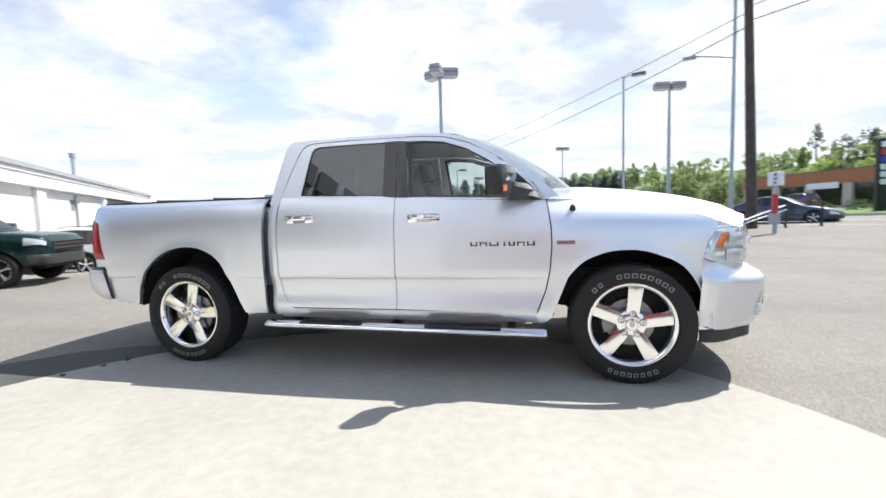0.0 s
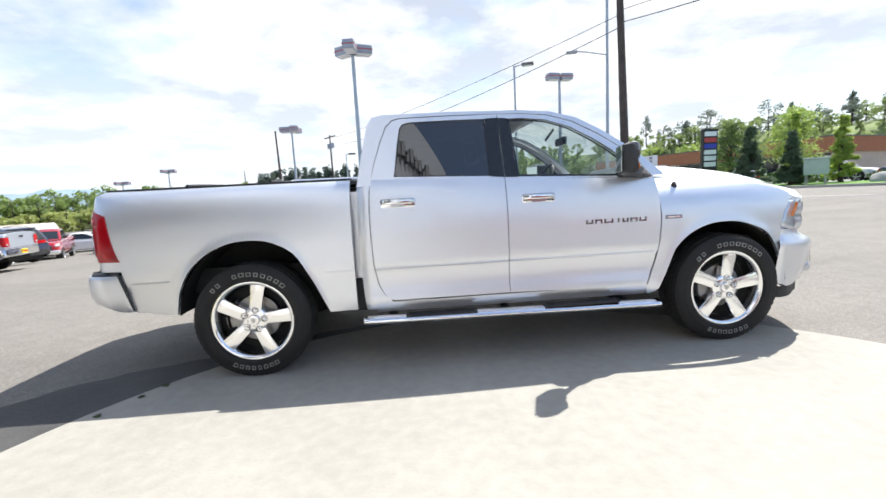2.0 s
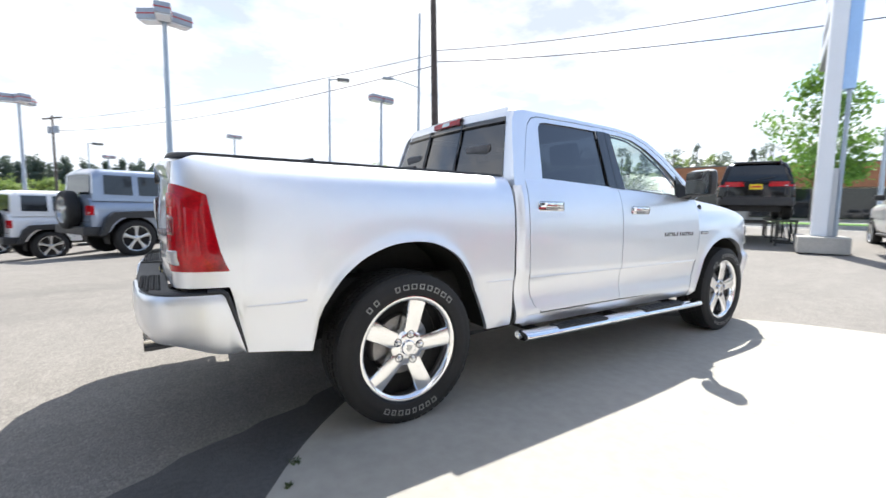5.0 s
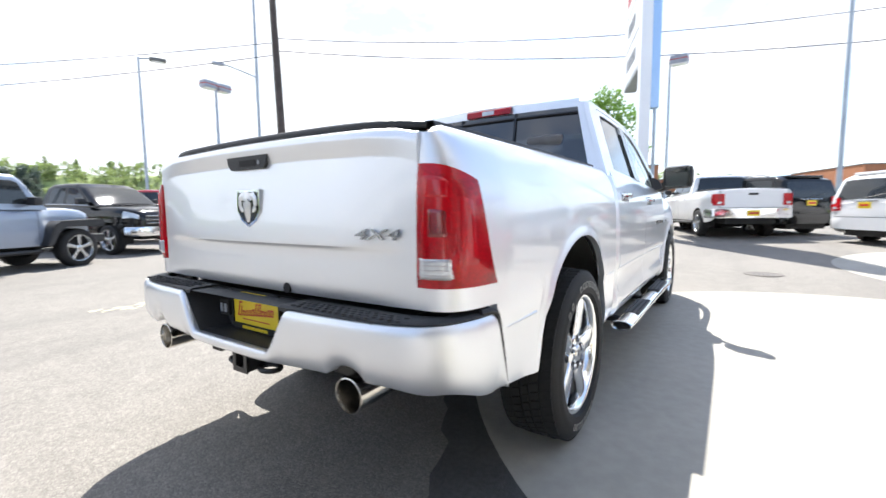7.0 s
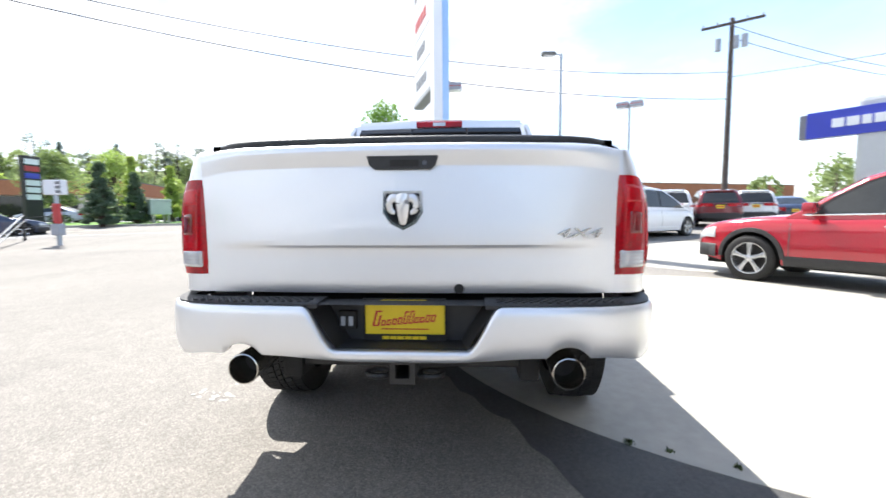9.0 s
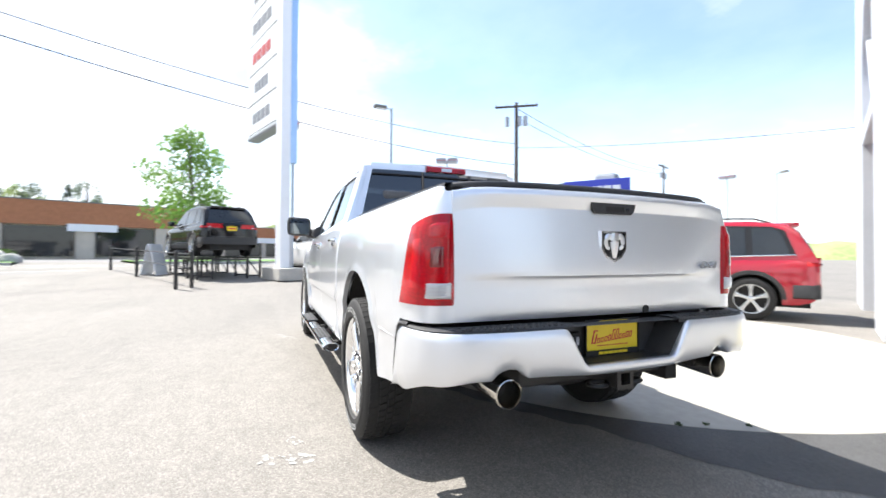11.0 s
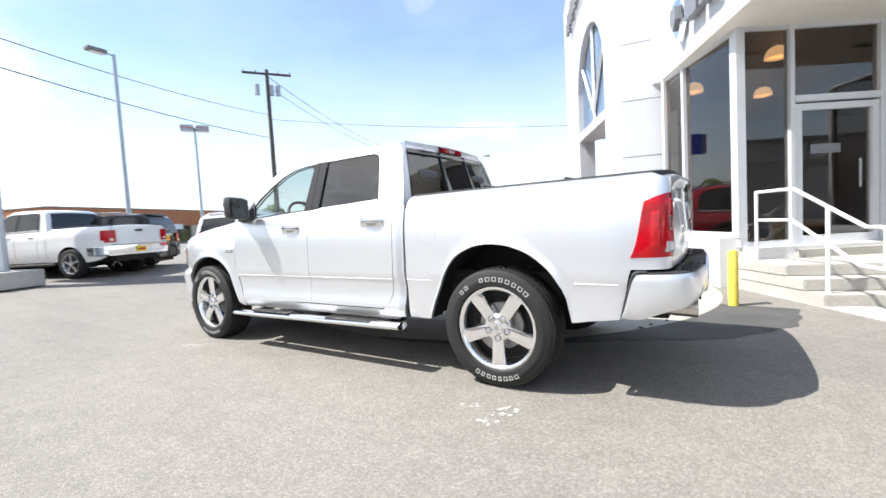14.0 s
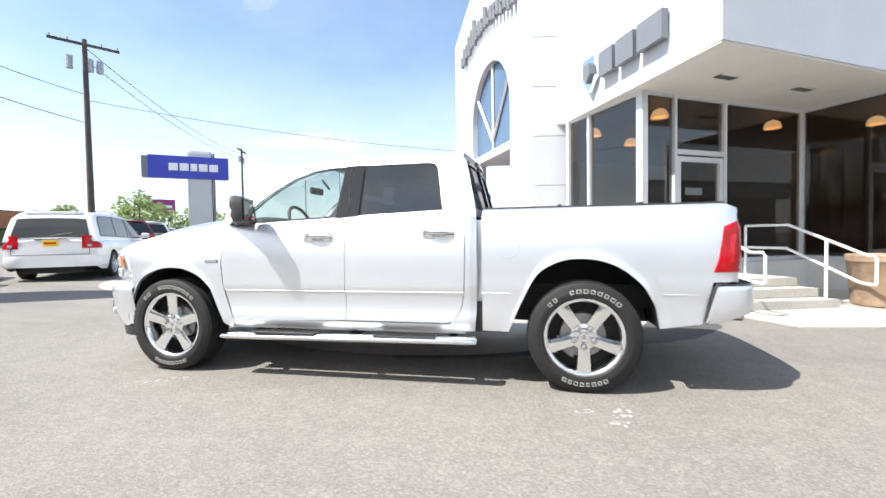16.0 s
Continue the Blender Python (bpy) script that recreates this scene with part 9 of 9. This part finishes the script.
    # wheels in dark tunnels
    for x in (0.0, S["wb"]):
        for s in (1, -1):
            yo = (wid(x) + 0.002) if kind != "jeep" else 0.87
            if kind != "jeep" or x == 0.0:
                arc = [lerp(-0.25, math.pi + 0.25, k / 18) for k in range(19)]
                bm = bmesh.new()
                grid(bm, [[(x + q * math.cos(a), s * y, r + q * math.sin(a)) for a in arc] for q, y in ((ra * 1.005, wid(x) * 0.965), (ra, wid(x) - 0.34), (0.02, wid(x) - 0.36))])
                part("wheel_tunnel", bm, M_UNDER, t, "dark wheel tunnel")
            if kind == "suv":
                arc = [lerp(0.02, math.pi - 0.02, k / 20) for k in range(21)]
                bm = bmesh.new()
                rows = []
                for q, lift in ((ra - 0.012, -0.03), (ra - 0.004, 0.013), (ra + 0.055, 0.012), (ra + 0.062, -0.004)):
                    rows.append([(x + q * math.cos(a), s * skin(x + q * math.cos(a), r + q * math.sin(a), lift), r + q * math.sin(a)) for a in arc])
                grid(bm, rows)
                part("arch_cladding", bm, M_BLACKPL, t, "black wheel-arch cladding", True)
            if kind == "jeep":
                o = [(x - 0.70, 0.50), (x - 0.56, 0.86), (x - 0.42, 0.985), (x + 0.44, 1.02), (x + 0.54, 0.96), (x + 0.53, 0.84), (x + 0.36, 0.88), (x - 0.32, 0.88), (x - 0.46, 0.76), (x - 0.58, 0.50)]
                bm = prism(bmesh.new(), o, s * 0.62, s * 0.95, "y")
                bmesh.ops.bevel(bm, geom=bm.edges[:], offset=0.014, segments=2, affect="EDGES")
                part("fender_flare", bm, M_BLACKPL, t, "black square fender flare", True)
            wheel(t, x, s * (yo - 0.115), r, 0.24, s, rim)
    # sills, cladding and bumpers follow the body
    for s in (1, -1):
        a, b = ra + 0.03, S["wb"] - ra - 0.03
        if kind in ("pickup", "jeep"):
            part("side_step", tube(bmesh.new(), [(a + 0.1, s * wid(1.0) * 0.90, 0.40), (a + 0.2, s * wid(1.0) * 0.99, 0.40), (b - 0.25, s * wid(1.0) * 0.99, 0.40), (b - 0.15, s * wid(1.0) * 0.90, 0.40)], 0.04, 8), M_BLACKPL, t, "black side step", True)
        else:
            bm = bmesh.new()
            z0 = low(1.0)
            grid(bm, [[(lerp(a, b, k / 6), s * skin(lerp(a, b, k / 6), z0 + dz, off), z0 + dz) for k in range(7)] for dz, off in ((-0.01, -0.05), (0.0, 0.008), (0.12, 0.010), (0.15, 0.0))])
            part("sill_cladding", bm, M_BLACKPL if kind == "suv" else paint_m, t, "", True)

    def wrap(nm, xa, xb, za, zb, lift, mtl, lab=""):
        """A band round an end of the body, between two heights, from side to side."""
        line = [lerp(xa, xb, k / 10) for k in range(11)]
        pts = [(x, wid(x) * 0.985 + lift) for x in line]
        pts += [(xb + (lift if xb > 1 else -lift), y) for y in (wid(xb) * 0.6, 0.0)]
        pts = pts + [(x, -y) for x, y in reversed(pts[:-1])]
        bm = bmesh.new()
        grid(bm, [[(x, y * q, z) for x, y in pts] for z, q in ((za, 0.97), (za + 0.02, 1.0), (zb - 0.02, 1.0), (zb, 0.975))])
        return part(nm, bm, mtl, t, lab, True, 50)
    rb = M_CHROME if (kind == "pickup" and chrome) else (M_BLACKPL if kind in ("suv", "jeep", "pickup") else paint_m)
    fb = M_CHROME if (kind == "pickup" and chrome) else (M_BLACKPL if kind != "van" else paint_m)
    zr0, zf0 = low(rear + 0.02), low(front - 0.02)
    hgt = {"pickup": 0.22, "jeep": 0.20, "suv": 0.20, "van": 0.24, "sedan": 0.14}[kind]
    if kind == "jeep":
        for x, nm in ((rear, "rear_bumper"), (front, "front_bumper")):
            part(nm, boxed((x - 0.16, -0.80, 0.50), (x + 0.16, 0.80, 0.68), 0.03), M_BLACKPL, t, "black bumper")
    else:
        wrap("rear_bumper", -ra - 0.14, rear, zr0 - 0.04, zr0 + hgt, 0.035 if kind == "pickup" else 0.018, rb)
        wrap("front_bumper", S["wb"] + ra + 0.10, front, zf0 - 0.06, zf0 + hgt - 0.04, 0.03, fb)
    # lamps
    z0, z1 = S["tail"]
    for s in (1, -1):
        xe = rear + (0.20 if kind != "jeep" else 0.05)
        bm = bmesh.new()
        line = [(rear - 0.014, wid(rear) * S["tail_in"])] + [(lerp(rear, xe, k / 5) - 0.014 * (1 - k / 5), wid(lerp(rear, xe, k / 5)) * 0.985 + 0.010) for k in range(6)]
        grid(bm, [[(x, s * min(y, skin(max(x, rear), z) + 0.012), z) for x, y in line] for z in (z0, lerp(z0, z1, 0.35), lerp(z0, z1, 0.7), z1)])
        rim_back(bm, s, 0.03)
        lamp = part("tail_lamp", bm, M_REDLENS, t, "red tail lamp", True, 50)
        part("reverse_lens", boxed((rear - 0.022, min(s * wid(rear) * 0.86, s * wid(rear) * 0.96), lerp(z0, z1, 0.12)), (rear - 0.012, max(s * wid(rear) * 0.86, s * wid(rear) * 0.96), lerp(z0, z1, 0.32))), M_CLEARLENS, lamp)
        if kind == "jeep":
            bm = bmesh.new()
            bmesh.ops.create_cone(bm, cap_ends=True, segments=20, radius1=0.095, radius2=0.09, depth=0.05, matrix=Matrix.Translation((front + 0.01, s * 0.40, 0.98)) @ Matrix.Rotation(radians(90), 4, "Y"))
        else:
            bm = bmesh.new()
            zt = top(front - 0.10) - 0.01
            line = [front - 0.42 + 0.07 * k for k in range(6)]
            grid(bm, [[(x + 0.006, s * skin(x, lerp(top(x) - 0.26 + 0.02 * k, top(x) - 0.07, v), 0.012), lerp(top(x) - 0.26 + 0.02 * k, top(x) - 0.07, v)) for k, x in enumerate(line)] for v in (0, 0.35, 0.7, 1)])
            rim_back(bm, s, 0.03)
        part("head_lamp", bm, M_CLEARLENS, t, "clear head lamp", True)
        mx = S["trim"][2][0] - 0.14 if kind != "jeep" else 2.08
        zm, ym = belt + 0.10, side(belt + 0.05)
        bm = boxed((mx - 0.06, min(s * (ym + 0.06), s * (ym + 0.27)), zm - 0.05), (mx + 0.09, max(s * (ym + 0.06), s * (ym + 0.27)), zm + 0.11), 0.04)
        box(bm, (mx - 0.02, min(s * (ym - 0.03), s * (ym + 0.09)), zm - 0.03), (mx + 0.04, max(s * (ym - 0.03), s * (ym + 0.09)), zm + 0.02), 0.01)
        part("door_mirror", bm, M_BLACKPL if kind in ("pickup", "jeep") else paint_m, t, "", True)
    # face: grille and slots
    gz0, gz1 = zf0 + hgt + 0.02, top(front - 0.06) - 0.05
    gw = wid(front) * (0.92 if kind != "pickup" else 0.95)
    g = part("grille", boxed((front - 0.10, -gw, gz0), (front + 0.022, gw, gz1), 0.02), M_BLACKPL, t, "dark grille")
    for k in range(7 if kind in ("suv", "jeep") else 3):
        if kind in ("suv", "jeep"):
            y = lerp(-gw * 0.84, gw * 0.84, k / 6)
            part("grille_bar", boxed((front + 0.016, y - 0.02, gz0 + 0.015), (front + 0.03, y + 0.02, gz1 - 0.015), 0.004), paint_m if kind == "jeep" else M_CHROME, g)
        else:
            z = lerp(gz0 + 0.02, gz1 - 0.04, k / 2)
            part("grille_bar", boxed((front + 0.016, -gw * 0.97, z), (front + 0.032, gw * 0.97, z + 0.03), 0.004), M_CHROME if chrome or kind == "van" else M_BLACKP, g)
    # shut lines and handles
    def seam(x, za, zb):
        for s in (1, -1):
            bm = bmesh.new()
            grid(bm, [[(x + d, s * skin(x + d, lerp(za, zb, k / 8), 0.003), lerp(za, zb, k / 8)) for k in range(9)] for d in (-0.006, 0.006)])
            part("door_seam", bm, M_SEAM, body, "dark door shut line")
    lines = [w_[0][0] - 0.04 for w_ in S["win"][-2:]] + [S["trim"][2][0] + 0.14 if kind != "jeep" else 2.24]
    lines[0] = max(lines[0], ra + 0.06)
    for x in lines:
        seam(x, low(x) + 0.12, top(x) - 0.03)
    if kind == "pickup":
        seam(0.765, 0.50, 1.34)
    for s in (1, -1):
        for x in (lines[1], lines[2] - 0.02):
            hx = min(x + 0.10, lines[2] - 0.34) if x == lines[1] else lines[0] + 0.12
            zh = top(hx) - 0.14
            part("door_handle", boxed((hx, s * skin(hx, zh) - 0.012, zh - 0.016), (hx + 0.19, s * skin(hx, zh) + 0.022, zh + 0.016), 0.012), M_CHROME if chrome or kind == "suv" else paint_m, body, "", True)
    # rear: hatch or tailgate line, plate, roof rails
    e = rear - 0.004
    bm = bmesh.new()
    yw, lo_, hi_ = wid(rear) * 0.90, zr0 + hgt + 0.02, (1.33 if kind == "pickup" else z0)
    for ya, yb, za, zb in ((-yw, yw, lo_, lo_ + 0.012), (-yw, -yw + 0.012, lo_, hi_), (yw - 0.012, yw, lo_, hi_)):
        box(bm, (e, ya, za), (e + 0.05, yb, zb))
    part("hatch_seam", bm, M_SEAM, body, "dark hatch shut line")
    zp = {"pickup": zr0 + 0.02, "suv": 0.86, "van": 0.86, "sedan": 0.62, "jeep": 0.72}[kind]
    if plate:
        xp = rear - (0.045 if kind == "pickup" else 0.02)
        p = part("number_plate", boxed((xp - 0.012, -0.155, zp), (xp, 0.155, zp + 0.15), 0.004), M_PLATE, t, "yellow dealer plate")
        part("plate_bar", boxed((xp - 0.016, -0.12, zp + 0.05), (xp - 0.0125, 0.12, zp + 0.10)), M_PLATERED, p)
    if kind in ("suv", "van"):
        part("plate_brow", boxed((rear - 0.03, -0.34, zp + 0.17), (rear + 0.02, 0.34, zp + 0.20), 0.008), M_CHROME if kind == "van" else M_BLACKP, t)
        xs_ = S["roof"][3][0]
        part("roof_spoiler", boxed((xs_ - 0.20, -0.56, roof(xs_) - 0.05), (xs_ + 0.10, 0.56, roof(xs_) + 0.022), 0.02), M_BLACKP if kind == "suv" and paint_m is M_BLACKP else paint_m, t, "", True)
        for s in (1, -1):
            line = [(lerp(-0.3, 1.15, k / 6), s * (side(1.70) - 0.10), roof(lerp(-0.3, 1.15, k / 6)) + (0.05 if 0 < k < 6 else 0.0)) for k in range(7)]
            part("roof_rail", tube(bmesh.new(), line, 0.016, 6), M_BLACKPL if kind == "suv" else M_RIMGREY, t)
        part("rear_wiper", tube(bmesh.new(), [(S["back"][0] - 0.015, 0.02, roof(S["back"][0]) + 0.05), (S["back"][0] + 0.01, -0.42, roof(S["back"][0]) + 0.13)], 0.012, 5), M_BLACKPL, t)
    if kind == "jeep":
        sp = wheel(t, 0, 0, r, 0.24, 1, rim)
        sp.name = "spare_wheel"
        sp.matrix_local = Matrix.Translation((-0.92, 0, 1.02)) @ Matrix.Rotation(radians(90), 4, "Z")
    if kind == "pickup":
        part("bed_floor", boxed((-1.12, -0.80, 1.372), (0.72, 0.80, 1.405), 0.008), M_BLACKPL, t, "black bed cover")
        part("tailgate_handle", boxed((rear - 0.012, -0.12, 1.20), (rear + 0.01, 0.12, 1.26), 0.006), M_BLACKPL, t)
        part("rear_axle_beam", tube(bmesh.new(), [(0, -0.8, r), (0, 0.8, r)], 0.06, 8), M_UNDER, t)
    return t


def park(x, y, heading, dz=0.0, lift=None):
    z = gz(x, y) if lift is None else lift
    return Matrix.Translation((x, y, z + dz)) @ Matrix.Rotation(radians(heading), 4, "Z")


def facing(front_x, front_y, heading, ahead):
    """The pose of a vehicle whose point `ahead` metres before its rear axle lies at the given place."""
    h = radians(heading)
    return park(front_x - ahead * math.cos(h), front_y - ahead * math.sin(h), heading)


car("red_suv", facing(5.02, -5.45, 34, 2.80), "bright red SUV with black lower cladding on a round pad", "car", M_RED, "suv")
car("white_pickup", facing(13.69, -1.57, 22, 0.0), "white heavy-duty pickup with a chrome rear bumper", "pickup truck", M_WHITE, "pickup", chrome=True)
car("black_van", facing(14.1, -3.35, 40, -0.9), "black minivan with a yellow dealer plate", "car", M_BLACKP, "van")
car("white_minivan", facing(12.5, -5.0, -57, 0.0), "white minivan with red tail lamps parked by the road", "car", M_WHITE, "van")
car("white_suv", facing(16.8, -9.0, -20, -0.9), "white SUV parked beyond the minivan", "car", M_WHITE, "suv")
car("dark_red_suv", facing(17.5, -11.5, -20, -0.9), "dark red SUV parked beyond the minivan", "car", M_MAROON, "suv")
car("white_car", facing(19.0, -14.0, -20, -0.9), "white SUV at the end of the row", "car", M_WHITE, "suv")
car("blue_sedan", facing(20.0, -16.5, -20, -0.9), "dark blue sedan at the end of the row", "car", M_NAVY, "sedan")
car("silver_jeep", facing(0.85, 10.77, 24, 2.95), "silver-blue off-roader with black fender flares and square doors", "car", M_JEEPP, "jeep")
car("black_pickup", facing(3.3, 12.2, -75, 3.57), "dark blue-black crew-cab pickup with a chrome grille", "pickup truck", M_BLACKP, "pickup", chrome=True)
car("red_pickup", facing(6.75, 15.2, -52, 3.57), "red pickup with a black bumper and grille", "pickup truck", M_RED, "pickup")
car("blue_coupe", facing(16.6, 21.2, -36, 2.85), "dark blue sedan parked by the road pole", "car", M_NAVY, "sedan")
car("green_pickup", facing(-7.85, 3.0, 27, 3.1) @ Matrix.Scale(0.87, 4), "dark green older pickup with a grey bumper", "pickup truck", M_GREENP, "pickup")
car("white_crossover", facing(-13.45, 9.2, 199, 0.0), "white crossover with a black lower bumper by the service building", "car", M_WHITE, "suv")
car("grey_pickup", facing(-14.1, 12.0, 194, 0.0), "grey-blue pickup with a chrome bumper beyond the white crossover", "pickup truck", M_STEELP, "pickup", chrome=True)
car("slate_suv", facing(-16.3, 16.6, 172, -0.9), "slate blue SUV with red tail lamps beyond the grey pickup", "car", M_NAVY, "suv")
car("silver_minivan", facing(-8.46, 22.9, 26, 0.0), "silver minivan parked beside the off-roader", "car", M_STEELP, "van")
car("red_short_pickup", facing(-6.2, 19.1, 25, 0.0), "red pickup parked between the minivan and the white SUV", "pickup truck", M_RED, "pickup")
car("pale_suv", facing(-3.9, 13.5, 25, 0.0), "white SUV with a spare wheel on its back", "car", M_WHITE, "jeep")
car("maroon_pickup", facing(-20.5, 22.0, -60, 4.4), "red pickup facing the lot from the far row", "pickup truck", M_RED, "pickup", chrome=True)
car("grey_wagon", facing(-15.8, 35.3, 202, 1.4), "silver-blue SUV side-on in the far row", "car", M_STEELP, "suv")
car("dark_suv", facing(-19.6, 33.4, 202, 1.4), "black SUV side-on in the far row", "car", M_BLACKP, "suv")
car("white_sedan", facing(-22.5, 31.0, 20, 2.8), "white sedan in the far row", "car", M_WHITE, "sedan")


for name, a, b, turn, label, cat, m, kind in (
        ("navy_sedan", 1.0, 17.0, -70, "dark blue sedan parked before the garden trees", "car", M_NAVY, "sedan"),
        ("white_wagon", -4.0, 17.4, -70, "white SUV parked before the garden trees", "car", M_WHITE, "suv"),
        ("silver_sedan", -9.5, 18.5, 110, "silver sedan on the shop forecourt", "car", M_STEELP, "sedan"),
        ("blue_suv", -24.0, 22.0, 110, "dark blue SUV on the shop forecourt", "car", M_NAVY, "suv")):
    p = rd(a, b)
    car(name, park(p.x, p.y, turn, 0.0, p.z), label, cat, m, kind)


for x, y, turn, label, m, kind, name in (
        (-22.0, 20.6, -62, "white SUV facing the lot from the far row", M_WHITE, "suv", "white_far_suv"),
        (-21.4, 15.4, -62, "black sedan facing the lot from the far row", M_BLACKP, "sedan", "black_far_sedan"),
        (-19.6, 26.6, -75, "white sedan facing the lot from the far row", M_WHITE, "sedan", "white_far_sedan"),
        (-23.0, 32.0, 202, "silver SUV in the far row", M_STEELP, "suv", "silver_far_suv"),
        (-14.0, 37.6, -70, "dark red sedan in the far row", M_MAROON, "sedan", "red_far_sedan")):
    car(name, facing(x, y, turn, 2.8), label, "car", m, kind, group="far row of cars")


def ramp_stand():
    """A black steel stand that holds the SUV up on four bench-like trestles."""
    m = Matrix.Translation((13.9, 2.75, gz(13.9, 2.75) + 0.004)) @ Matrix.Rotation(radians(24), 4, "Z")
    t = thing("ramp_stand", m, "black welded steel display stand with diagonal braces", "stand")
    z = 0.74
    for s in (0.78, -0.78):
        part("track", boxed((-0.55, s - 0.26, z - 0.06), (3.6, s + 0.26, z), 0.01), M_RAMPGREEN, t)
        for x in (-0.5, 0.55, 2.5, 3.5):
            for q in (-0.22, 0.22):
                part("leg", boxed((x - 0.03, s + q - 0.03, 0), (x + 0.03, s + q + 0.03, z - 0.06)), M_BLACKMETAL, t)
            part("foot_bar", boxed((x - 0.03, s - 0.19, 0.06), (x + 0.03, s + 0.19, 0.11)), M_BLACKMETAL, t)
        for xa, xb in ((-0.47, 0.52), (0.58, 1.5), (1.55, 2.47), (2.53, 3.47)):
            part("brace", tube(bmesh.new(), [(xa, s - 0.22, 0.10), (xb, s - 0.22, z - 0.10)], 0.022, 6), M_BLACKMETAL, t)
    for x in (-0.5, 1.5, 3.5):
        part("cross_bar", boxed((x - 0.03, -0.52, z - 0.13), (x + 0.03, 0.52, z - 0.07)), M_BLACKMETAL, t)
    return m


RAMP = ramp_stand()
car("black_suv", RAMP @ Matrix.Translation((0.35, 0, 0.74)), "black SUV with red tail lamps raised on a steel stand", "car", M_BLACKP, "suv")
